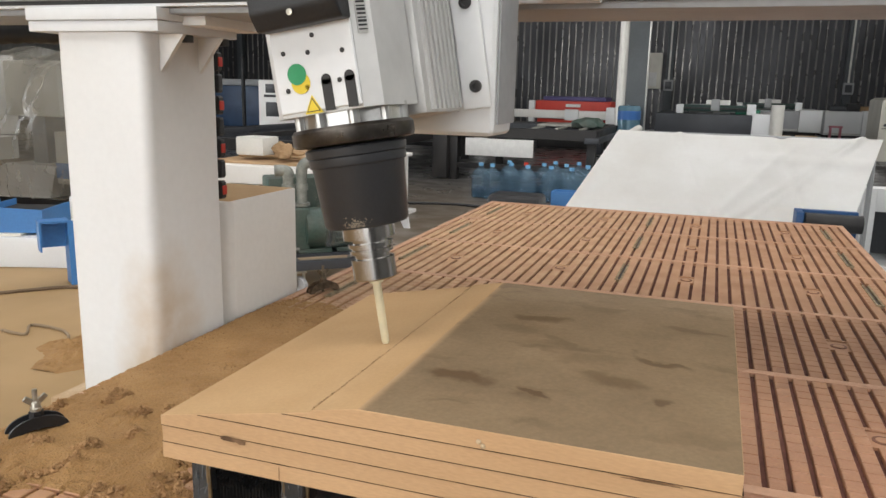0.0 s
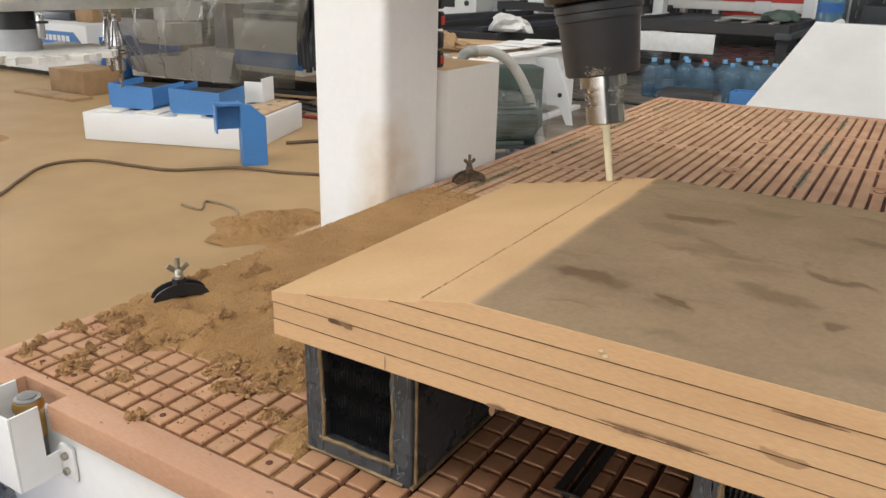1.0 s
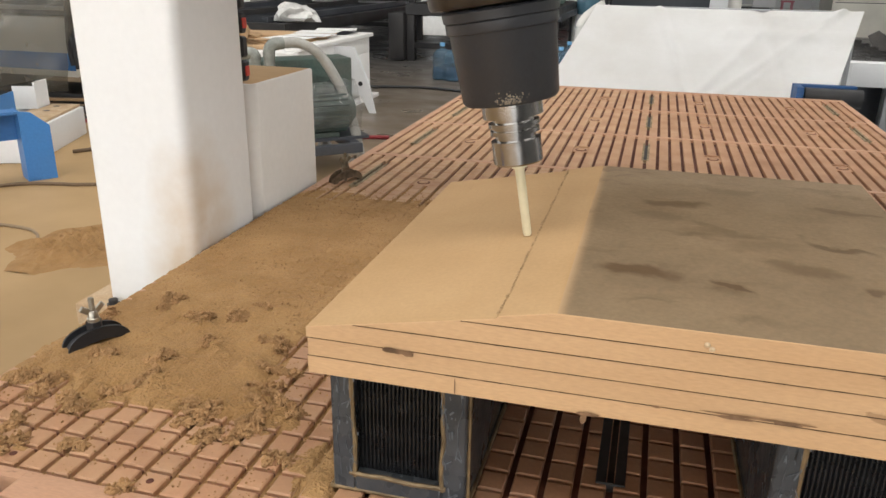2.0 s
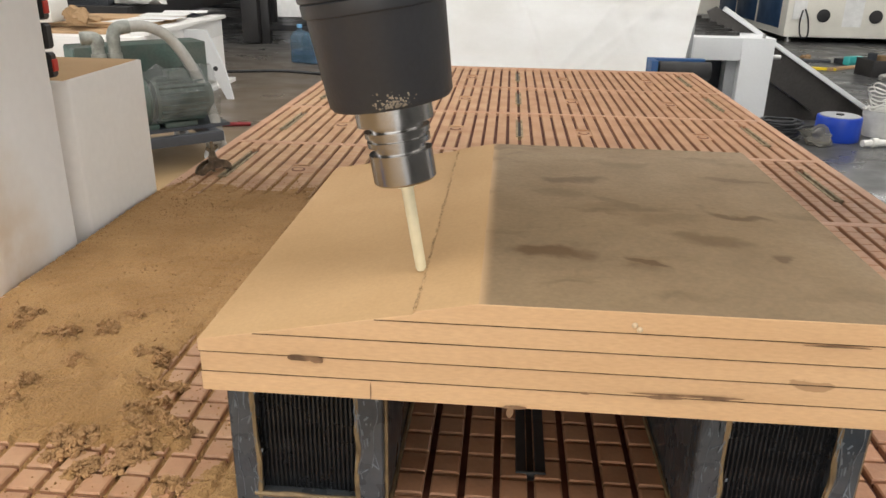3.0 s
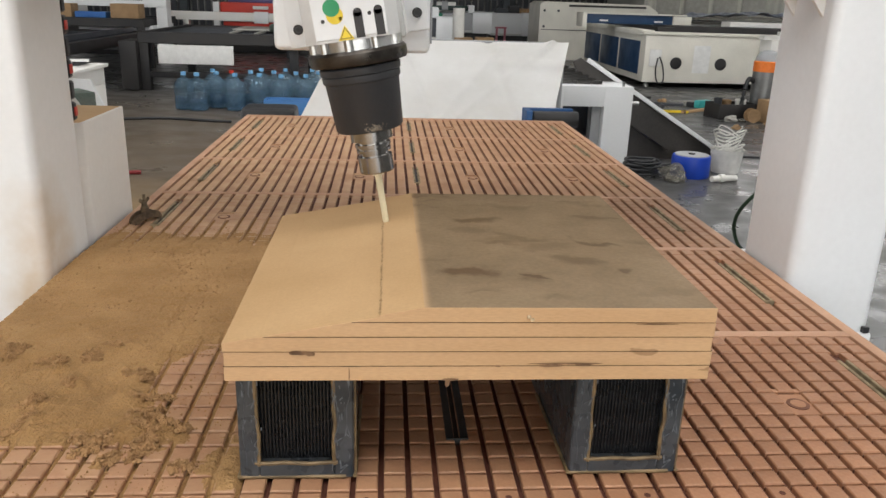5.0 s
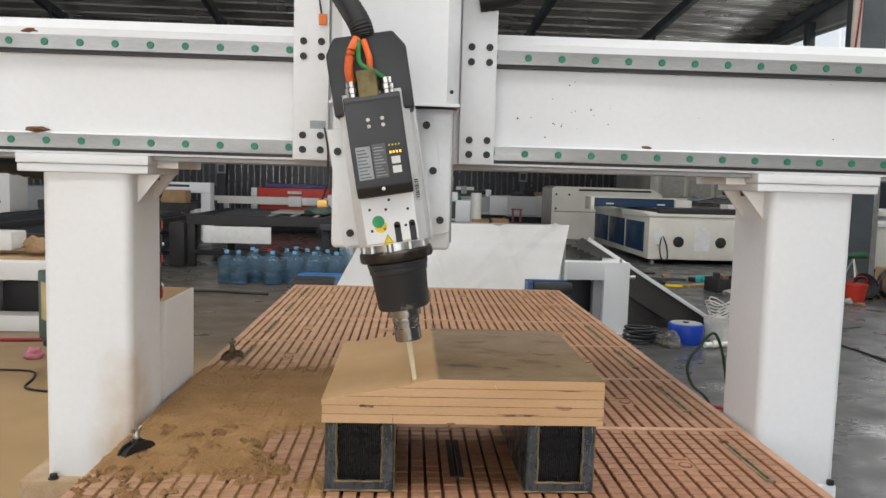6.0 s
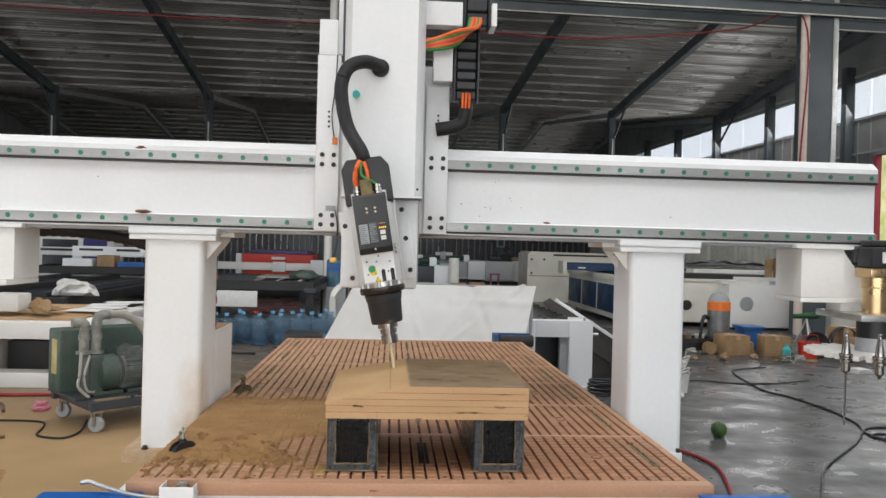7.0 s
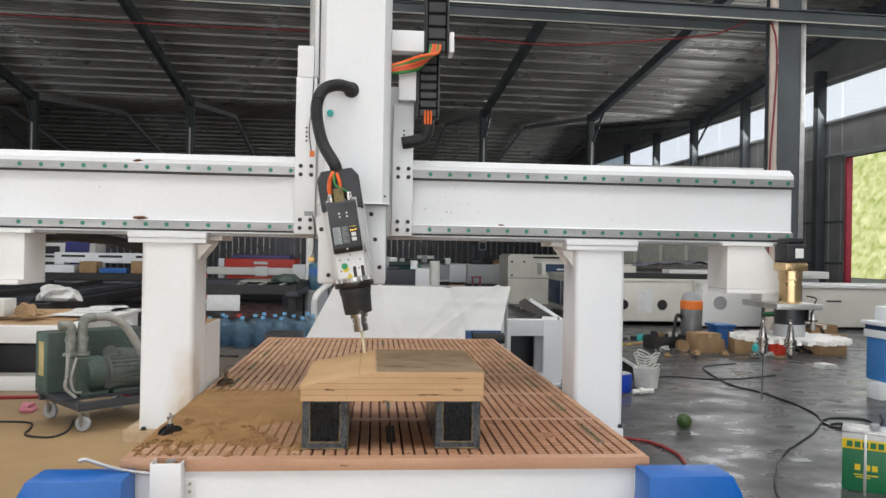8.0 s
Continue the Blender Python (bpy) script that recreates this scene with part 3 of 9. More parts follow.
    # purlins of thin folded steel
    y = -12.0
    while y < 53:
        z = roof_height(y)
        bx(bm, X_L, X_R, y - 0.025, y + 0.025, z - 0.085, z - 0.005)
        y += 0.95
    thing("ceiling", "dark profiled steel roof on purlins", "roof", bm=bm, material=ROOFSHEET, kind="structure")
    # unseen pale panels added above the fill lamps; the roof behind is solid
    for c, wide, deep, watts, slope in ROOF_FILLS:
        sk = thing("skylight", "unseen pale panels added above the fill lamps under the roof", "skylight", pose(c[0], c[1], c[2] + 0.06, slope), kind="structure")
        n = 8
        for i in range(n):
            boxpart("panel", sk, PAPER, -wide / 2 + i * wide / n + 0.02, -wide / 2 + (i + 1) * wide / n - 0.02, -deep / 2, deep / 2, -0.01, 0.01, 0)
    # gable ends
    for x, nm in ((X_L - 0.15, "wall_left_gable"), (X_R, "wall_right_gable")):
        bm = B()
        for y0, y1 in ((-14.0, 4.0), (4.0, 30.0), (30.0, 54.0)):
            ym = (max(y0, -22) + y1) / 2 if y0 > -14 else -9.0
            pts = [(y0, EAVES), (y1, EAVES), (y1, roof_height(y1 - 0.001)), (ym, roof_height(ym)), (y0, roof_height(y0 + 0.001))]
            pts = [q for k, q in enumerate(pts) if k == 0 or (abs(q[0] - pts[k - 1][0]) + abs(q[1] - pts[k - 1][1]) > 0.05)]
            if abs(pts[-1][0] - pts[0][0]) + abs(pts[-1][1] - pts[0][1]) < 0.05:
                pts = pts[:-1]
            prism(bm, pts, 0.15, Matrix(((0, 1, 0, x), (1, 0, 0, 0), (0, 0, 1, 0), (0, 0, 0, 1))))
        thing(nm, "grey sheet gable wall under the roof", "wall", bm=bm, material=GABLE, kind="structure")
    # rafters
    for x in (-19.6, -13.6, -7.6, -1.6, 4.4, 9.1, 13.8):
        fr = thing("roof_frame", "dark steel portal rafter with posts", "rafter", kind="structure")
        for y0, y1 in ((4.0, 17.0), (17.0, 30.0), (30.0, 42.0), (42.0, 54.0)):
            z0, z1 = roof_height(y0 + 0.001) - 0.16, roof_height(y1 - 0.001) - 0.16
            bm = B()
            d, w = (0.32, 0.10) if y1 <= 30 else (0.2, 0.07)
            vs = [bm.verts.new((x + sx * w, yy, zz - dz)) for yy, zz in ((y0, z0), (y1, z1)) for sx in (-1, 1) for dz in (0, d)]
            for f in ((0, 1, 3, 2), (4, 6, 7, 5), (0, 4, 5, 1), (2, 3, 7, 6), (0, 2, 6, 4), (1, 5, 7, 3)):
                bm.faces.new([vs[i] for i in f])
            part("rafter", bm, STEELDARK if y1 <= 30 else GREYPAINT, fr)
        boxpart("post", fr, STEELDARK, x - 0.13, x + 0.13, Y_B - 0.35, Y_B - 0.02, 0, EAVES - 0.1, 0.01)
        bm = B()
        rod(bm, (x + 0.05, Y_B - 0.4, 6.2), (x + 0.05, Y_B - 2.2, 7.6), 0.05, n=6)
        part("brace", bm, STEELDARK, fr)
    # posts of the window wall
    for y in (6.0, 12.6, 20.8, 25.5, 34.0, 38.0):
        boxpost = thing("wall_post", "dark steel post of the window wall", "post", kind="structure")
        boxpart("post", boxpost, STEELDARK, X_R - 0.32, X_R - 0.02, y - 0.13, y + 0.13, 0, 7.4, 0.01)
    # inner columns with a downpipe, and the crane beam between them
    for x, yc, hw in ((6.835, 11.3, 0.205), (-1.761, 13.255, 0.14)):
        c = thing("hall_column", "dark grey steel column with a pale downpipe", "column", kind="structure")
        bm = B()
        bx(bm, x - hw, x + hw, yc - 0.02, yc + 0.02, 0, 8.4)
        bx(bm, x - hw - 0.02, x - hw + 0.01, yc - 0.2, yc + 0.2, 0, 8.4)
        bx(bm, x + hw - 0.01, x + hw + 0.02, yc - 0.2, yc + 0.2, 0, 8.4)
        bx(bm, x - hw - 0.02, x + hw + 0.02, yc - 0.23, yc - 0.2, 0, 8.4)
        part("shaft", bm, STEELDARK, c)
        boxpart("flange_strip", c, ALU, x + hw + 0.023, x + hw + (0.12 if x > 0 else 0.05), yc - 0.24, yc - 0.1, 0.0, 8.3, 0.002)
        bm = B()
        rod(bm, (x - hw - 0.10, yc - 0.22, 0.0), (x - hw - 0.10, yc - 0.22, 8.3), 0.075, n=16)
        for z in (1.0, 3.0, 5.0, 7.0):
            rod(bm, (x - hw - 0.10, yc - 0.22, z), (x - hw - 0.10, yc - 0.22, z + 0.1), 0.083, n=16)
        part("downpipe", bm, WHITEPVC if x < 0 else mat("pale_downpipe", (0.66, 0.55, 0.47), 0.5, var=0.08), c, "pale plastic downpipe")
    for z, y in ((5.80, 11.0), (6.24, 13.2)):
        cr = thing("crane_beam", "dark steel cross beam under the roof", "beam", kind="structure")
        bm = B()
        bx(bm, X_L + 0.2, X_R - 0.2, y - 0.03, y + 0.03, z, z + 0.16)
        bx(bm, X_L + 0.2, X_R - 0.2, y - 0.09, y + 0.09, z - 0.03, z)
        bx(bm, X_L + 0.2, X_R - 0.2, y - 0.09, y + 0.09, z + 0.16, z + 0.185)
        part("web", bm, STEELDARK, cr)
        boxpart("lower_lip", cr, CREAM, X_L + 0.2, X_R - 0.2, y - 0.085, y - 0.06, z - 0.05, z - 0.031, 0)
    rc = thing("red_cable", "thin red cable slung under the roof", "cable")
    bm = B()
    tube(bm, [(-12, 14, 6.1), (-6, 14, 5.95), (0.5, 14, 6.0), (3, 13, 5.68), (5.6, 12, 5.72), (6.46, 11.02, 5.7), (6.44, 11.0, 3.0), (6.44, 11.0, 1.0)], 0.016, n=6)
    part("strand", bm, REDCABLE, rc)
    # sockets with conduit on the back wall
    for x in (-13.6, -7.6, -1.6, 4.4, 9.1):
        s = thing("wall_socket", "grey socket box with a white conduit on the dark wall", "socket", group="sockets on the back wall")
        boxpart("box", s, GREYPAINT, x - 0.17, x + 0.17, Y_B - 0.52, Y_B - 0.351, 1.45, 1.85, 0.02)
        boxpart("face", s, DARKGREY, x - 0.11, x + 0.11, Y_B - 0.53, Y_B - 0.521, 1.52, 1.78, 0.004)
        bm = B()
        rod(bm, (x, Y_B - 0.385, 1.85), (x, Y_B - 0.385, 6.2), 0.034, n=8)
        part("conduit", bm, WHITEPVC, s)
    # sunlit slope outside the gate
    bm = B()
    v = [bm.verts.new(p) for p in ((40, -40, -0.2), (40, 90, -0.2), (44, 90, 11.5), (44, -40, 11.5))]
    bm.faces.new(v)
    hz = B()
    hz.faces.new([hz.verts.new(q) for q in ((60, -80, 8), (60, 160, 8), (60, 160, 70), (60, -80, 70))])
    haze = glow("bright_haze", (0.95, 0.97, 1.0), 1.6)
    thing("backdrop_haze", "bright white hazy sky beyond the windows", "sky", bm=hz, material=haze, kind="structure")
    thing("backdrop", "sunlit yellow-green hillside outside the gate", "hillside", bm=bm, material=HILLSIDE, kind="structure")


# the hall stands at a slight angle to the router
HALL = Matrix.Translation((0, 30, 0)) @ pose(0, 0, 0, 0, 0, 2.2) @ Matrix.Translation((0, -30, 0))
before = set(bpy.data.objects)
hall()
for ob in set(bpy.data.objects) - before:
    if ob.parent is None:
        ob.matrix_basis = HALL @ ob.matrix_basis
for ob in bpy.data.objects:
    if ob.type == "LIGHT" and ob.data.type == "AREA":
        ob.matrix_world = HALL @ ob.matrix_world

# ---------------------------------------------------------------- the router: bed
TOP, PITCH, ROWS_IN_ZONE, ZONES = 0.80, 0.0345, 14, 6
Y0, ZONE = -0.022, 0.507


def tile_mesh(w, d, h=0.016, dx=0.0, dy=0.0, hole=False):
    bm = B()
    c = 0.0016
    lo = [(-w, -d), (w, -d), (w, d), (-w, d)]
    a = [bm.verts.new((x, y, -h)) for x, y in lo]
    b = [bm.verts.new((x, y, -c)) for x, y in lo]
    t = [bm.verts.new((x - math.copysign(c, x), y - math.copysign(c, y), 0)) for x, y in lo]
    for i in range(4):
        j = (i + 1) % 4
        bm.faces.new((a[i], a[j], b[j], b[i]))
        bm.faces.new((b[i], b[j], t[j], t[i]))
    bm.faces.new(t)
    if hole:
        lathe(bm, [(0.0042, 0.0002), (0.0042, 0.0006)], 10, None, 1)
    return bm


def machine_bed():
    bed = thing("machine_bed", "long router bed with a red-brown grooved vacuum table", "machine bed")
    # white steel frame
    bm = B()
    bx(bm, -0.745, 0.745, -0.055, 0.02, 0.12, 0.772, None, 0.004)
    bx(bm, -0.745, -0.66, 0.02, 3.02, 0.35, 0.772, None, 0.004)
    bx(bm, 0.66, 0.745, 0.02, 3.02, 0.35, 0.772, None, 0.004)
    bx(bm, -0.745, 0.745, 2.98, 3.04, 0.12, 0.772, None, 0.004)
    for x in (-0.68, 0.68):
        for y in (0.1, 1.5, 2.9):
            bx(bm, x - 0.06, x + 0.06, y - 0.06, y + 0.06, 0, 0.35, None, 0.004)
    part("frame", bm, WHITE, bed, "white painted steel frame")
    for s in (-1, 1):
        boxpart("guide_rail", bed, STEEL, s * 0.83 - 0.03, s * 0.83 + 0.03, -0.04, 3.35, 0.56, 0.585, 0.003)
        bm = B()
        bx(bm, s * 0.90 - 0.145, s * 0.90 + 0.145, -0.075, 3.4, 0.30, 0.555, None, 0.006)
        part("side_beam", bm, WHITE, bed)
        # blue end cover with a sloped nose
        bm = B()
        prism(bm, [(-0.14, 0.30), (0.14, 0.30), (0.14, 0.735), (0.11, 0.79), (-0.14, 0.79)] if s > 0 else [(-0.14, 0.30), (0.14, 0.30), (0.14, 0.79), (-0.11, 0.79), (-0.14, 0.735)], 0.125, pose(s * 0.874, -0.21, -0.008))
        bmesh.ops.bevel(bm, geom=list(bm.edges), offset=0.004, segments=2, profile=0.6, affect="EDGES")
        part("end_cover", bm, COVERBLUE, bed, "blue steel end cover with dust on top")
    # table plate: border and groove floor
    vac = None
    bm = B()
    xe, ye = 22 * PITCH + 0.004, Y0 - 0.003
    # front border, cut out round the tool setter
    strips = []
    for x0, x1, y0, y1 in ((-0.7855, -0.69, -0.067, ye), (-0.69, -0.60, -0.040, ye), (-0.60, 0.7855, -0.067, ye), (-0.7855, -xe, ye, 3.05), (xe, 0.7855, ye, 3.05), (-xe, xe, 3.03, 3.05)):
        strips.append(("border_strip", x0, x1, y0, y1, TOP - 0.034 if y1 == ye else TOP - 0.016))
    for k in range(ZONES):
        ya = Y0 + k * ZONE + ROWS_IN_ZONE * PITCH + 0.001
        strips.append(("zone_band", -xe, xe, ya, min(ya + 0.0235, 3.03), TOP - 0.0158))
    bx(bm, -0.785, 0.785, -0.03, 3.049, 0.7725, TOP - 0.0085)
    vac = part("vacuum_table", bm, GROOVESHADE, bed, "red-brown phenolic vacuum table")
    for nm, x0, x1, y0, y1, zb in strips:
        boxpart(nm, vac, PHENOLIC, x0, x1, y0, y1, zb, TOP, 0.0008)
    # clamping rails let into the table
    rails = []
    mat_rail = mat("worn_rail", (0.36, 0.28, 0.17), 0.75, metal=0.0, var=0.25, scale=30)
    for k in range(ZONES):
        for x in (-0.69, 0.0, 0.69):
            if k == 0 and x < 0:
                continue
            y0 = Y0 + k * ZONE + 0.15
            y1 = y0 + 0.235
            rails.append((x, y0, y1))
            bm = B()
            w = 0.0155 if not x and k == 0 else 0.0105
            bx(bm, x - w, x - 0.0045, y0, y1, TOP - 0.016, TOP + 0.001, None, 0.001, 1)
            bx(bm, x + 0.0045, x + w, y0, y1, TOP - 0.016, TOP + 0.001, None, 0.001, 1)
            bx(bm, x - w, x + w, y0 - 0.004, y0, TOP - 0.012, TOP + 0.002, None, 0.001, 1)
            part("clamping_rail", bm, mat_rail if x or k else BLACKSTEEL, bed, "slotted metal clamping rail")
            bm = B()
            bx(bm, x - 0.0044, x + 0.0044, y0, y1, TOP - 0.0158, TOP - 0.006)
            part("rail_slot", bm, BLACKSTEEL, bed)
    ports = []
    for k in range(ZONES):
        for x in (-0.535, -0.19, 0.19, 0.535):
            yc = Y0 + k * ZONE + 0.2415
            ports.append((x, yc))
            bm = B()
            bx(bm, x - 0.031, x + 0.031, yc - 0.031, yc + 0.031, TOP - 0.0084, TOP - 0.0034, None, 0, 1, 0)
            lathe(bm, [(0.017, TOP - 0.0034), (0.017, TOP - 0.0024)], 18, Matrix.Translation((x, yc, 0)), 1)
            lathe(bm, [(0.0115, TOP - 0.0024), (0.0115, TOP - 0.0018)], 18, Matrix.Translation((x, yc, 0)), 0)
            part("suction_port", bm, [TILE, SHALLOWSHADE], bed, "round suction port let into the table")
            bm = B()
            bx(bm, x - 0.033, x - 0.003, yc + 0.037, yc + 0.047, TOP - 0.011, TOP - 0.002, None, 0.001, 1)
            bx(bm, x + 0.003, x + 0.033, yc + 0.037, yc + 0.047, TOP - 0.011, TOP - 0.002, None, 0.001, 1)
            part("port_bar", bm, TILE, bed)
    plain = mesh_of("tile", tile_mesh(0.0136, 0.0149), TILE)
    bored = mesh_of("tile", tile_mesh(0.0136, 0.0149, hole=True), [TILE, GROOVESHADE])
    verts, faces, wv, wf = [], [], [], []
    src = [tuple(v.co) for v in plain.vertices]
    poly = [tuple(p.vertices) for p in plain.polygons]
    count = 0
    def bar(x, y0, y1, wide, jit):
        """One bar from y0 to y1, shaped like a tile."""
        base = len(verts)
        for a, b, c in src:
            verts.append((x + a * wide, (y0 + 0.0149 + b) if b < 0 else (y1 - 0.0149 + b), c + TOP + jit))
        faces.extend(tuple(base + q for q in p) for p in poly)

    for k in range(ZONES):
        for i in range(44):
            x, run = (i - 21.5) * PITCH, None
            for j in range(ROWS_IN_ZONE + 1):
                y = Y0 + k * ZONE + (j + 0.5) * PITCH
                side = [x - rx for rx, r0, r1 in rails if rx and abs(x - rx) < 0.025 and r0 - 0.012 < y < r1 + 0.012]
                free = j < ROWS_IN_ZONE and not side and not any(abs(x - px) < 0.034 and abs(y - py) < 0.034 for px, py in ports)
                if side and j < ROWS_IN_ZONE:
                    # tiles beside a rail are cut narrower
                    bar(x + math.copysign(0.0036, side[0]), y - PITCH / 2, y + PITCH / 2, 0.70, 0.0)
                if k in (1, 2):
                    # thin saw cuts across the bars
                    if free:
                        bar(x, y - PITCH / 2 + 0.0003, y + PITCH / 2 - 0.0003, 0.94, random.uniform(-0.0003, 0.0002))
                elif k:
                    if free and run is None:
                        run = y - PITCH / 2
                    elif not free and run is not None:
                        bar(x, run, y - PITCH / 2, 0.94, random.uniform(-0.0003, 0.0002))
                        run = None
                elif free:
                    base = len(wv)
                    wv += [(x + a * 0.0128, y + b * PITCH / 2, TOP + c) for c in (-0.0084, -0.0046) for a, b in ((-1, -1), (1, -1), (1, 1), (-1, 1))]
                    wf += [tuple(base + q for q in p) for p in ((4, 5, 6, 7), (0, 1, 5, 4), (1, 2, 6, 5), (2, 3, 7, 6), (3, 0, 4, 7))]
                    if j < 7 and count < 300:
                        share("tile", bored if j == 0 and i % 5 == 3 or (j, i) == (0, 1) else plain, vac, pose(x, y, TOP))
                        count += 1
                    else:
                        bar(x, y - 0.0149, y + 0.0149, 1.0, random.uniform(-0.0003, 0.0002))
    me = bpy.data.meshes.new("tiles")
    me.from_pydata(verts, [], faces)
    me.materials.append(TILE)
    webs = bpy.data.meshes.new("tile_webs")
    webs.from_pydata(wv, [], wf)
    webs.materials.append(SHALLOWSHADE)
    wob = new("tile_web", webs)
    wob.parent = bed
    tagged(wob, "shallow red-brown webs between the tiles", kind="stuff")
    ob = new("tiles", me)
    ob.parent = bed
    tagged(ob, "small red-brown phenolic tiles between grooves", kind="stuff")
    # rear ends of the two drives
    bm = B()
    bx(bm, -0.83, -0.56, 3.10, 3.3, 0.66, 0.825, None, 0.03, 3)
    bx(bm, -0.76, -0.56, 3.0, 3.1, 0.66, 0.74)
    part("drive_cover", bm, BLACK, bed, "black plastic drive cover")
    bm = B()
    bx(bm, 0.60, 0.86, 3.16, 3.2, 0.60, 0.845, None, 0.004)
    bx(bm, 0.60, 0.63, 3.055, 3.16, 0.60, 0.845, None, 0.004)
    part("drive_bracket", bm, mat("deep_blue_paint", (0.012, 0.07, 0.20), 0.45, var=0.1), bed, "blue steel bracket")
    bm = B()
    rod(bm, (0.64, 3.105, 0.80), (0.87, 3.105, 0.80), 0.04, n=18)
    bx(bm, 0.7, 0.8, 3.055, 3.158, 0.70, 0.77)
    part("roller", bm, RUBBER, bed)


machine_bed()


def tool_setter():
    t = thing("tool_setter", "white bracket with a brass tool length sensor", "sensor")
    x0, x1, yf = -0.686, -0.600, -0.113
    br = boxpart("bracket", t, WHITE, x0, x1, yf - 0.003, yf, 0.70, 0.803, 0.0012)
    boxpart("side_wall", br, WHITE, x0, x0 + 0.003, yf + 0.0002, -0.056, 0.70, 0.803, 0)
    bm = B()
    prism(bm, [(-0.1128, 0.70), (-0.056, 0.70), (-0.056, 0.731), (-0.078, 0.731), (-0.078, 0.803), (-0.1128, 0.803)], 0.003, Matrix(((0, 1, 0, x1 - 0.003), (1, 0, 0, 0), (0, 0, 1, 0), (0, 0, 0, 1))))
    part("side_wall", bm, WHITE, br)
    boxpart("base", br, WHITE, x0 + 0.0032, x1 - 0.0032, yf + 0.0002, -0.056, 0.70, 0.703, 0)
    boxpart("tab", br, WHITE, x1 + 0.0002, x1 + 0.026, -0.0605, -0.056, 0.694, 0.742, 0.001)
    bm = B()
    lathe(bm, [(0.0, 0.745), (0.0165, 0.745), (0.0165, 0.782), (0.0185, 0.784), (0.0185, 0.790), (0.0165, 0.795)], 28, Matrix.Translation((-0.640, -0.068, 0)))
    part("sensor_body", bm, BRASS, t, "brass sensor body")
    bm = B()
    lathe(bm, [(0.0155, 0.795), (0.0155, 0.798), (0.011, 0.799), (0.011, 0.8015), (0.0, 0.802)], 28, Matrix.Translation((-0.640, -0.068, 0)))
    part("probe_plate", bm, STEEL, t)
    bm = B()
    lathe(bm, [(0.015, 0.7032), (0.015, 0.745)], 24, Matrix.Translation((-0.640, -0.068, 0)))
    part("sensor_foot", bm, CHROME, t)
    for z in (0.707, 0.729):
        bm = B()
        rod(bm, (x1 + 0.013, -0.066, z), (x1 + 0.013, -0.0606, z), 0.005, n=6)
        part("bolt", bm, SCREW, t)
    bm = B()
    tube(bm, [(-0.66, -0.095, 0.765), (-0.687, -0.105, 0.772), (-0.73, -0.12, 0.782), (-0.78, -0.122, 0.793), (-0.83, -0.115, 0.806), (-0.865, -0.10, 0.812), (-0.888, -0.09, 0.806)], 0.0055, n=10, steps=20, ribs=0.001)
    part("flexible_conduit", bm, ALU, t, "ribbed metal conduit")


tool_setter()

# ---------------------------------------------------------------- the workpiece
Z_ST = 0.957
PROFILE = ((-0.28, 1.0035), (-0.107, 1.0352), (-0.104, 1.0380), (-0.056, 1.047), (0.28, 1.047))


def cut_height(x):
    for (a, za), (b, zb) in zip(PROFILE, PROFILE[1:]):
        if a <= x <= b:
            return za + (zb - za) * (x - a) / (b - a)
    return 1.047


JOINTSHADE = mat("joint_shadow", (0.13, 0.068, 0.032), 0.9, var=0.4, scale=60)


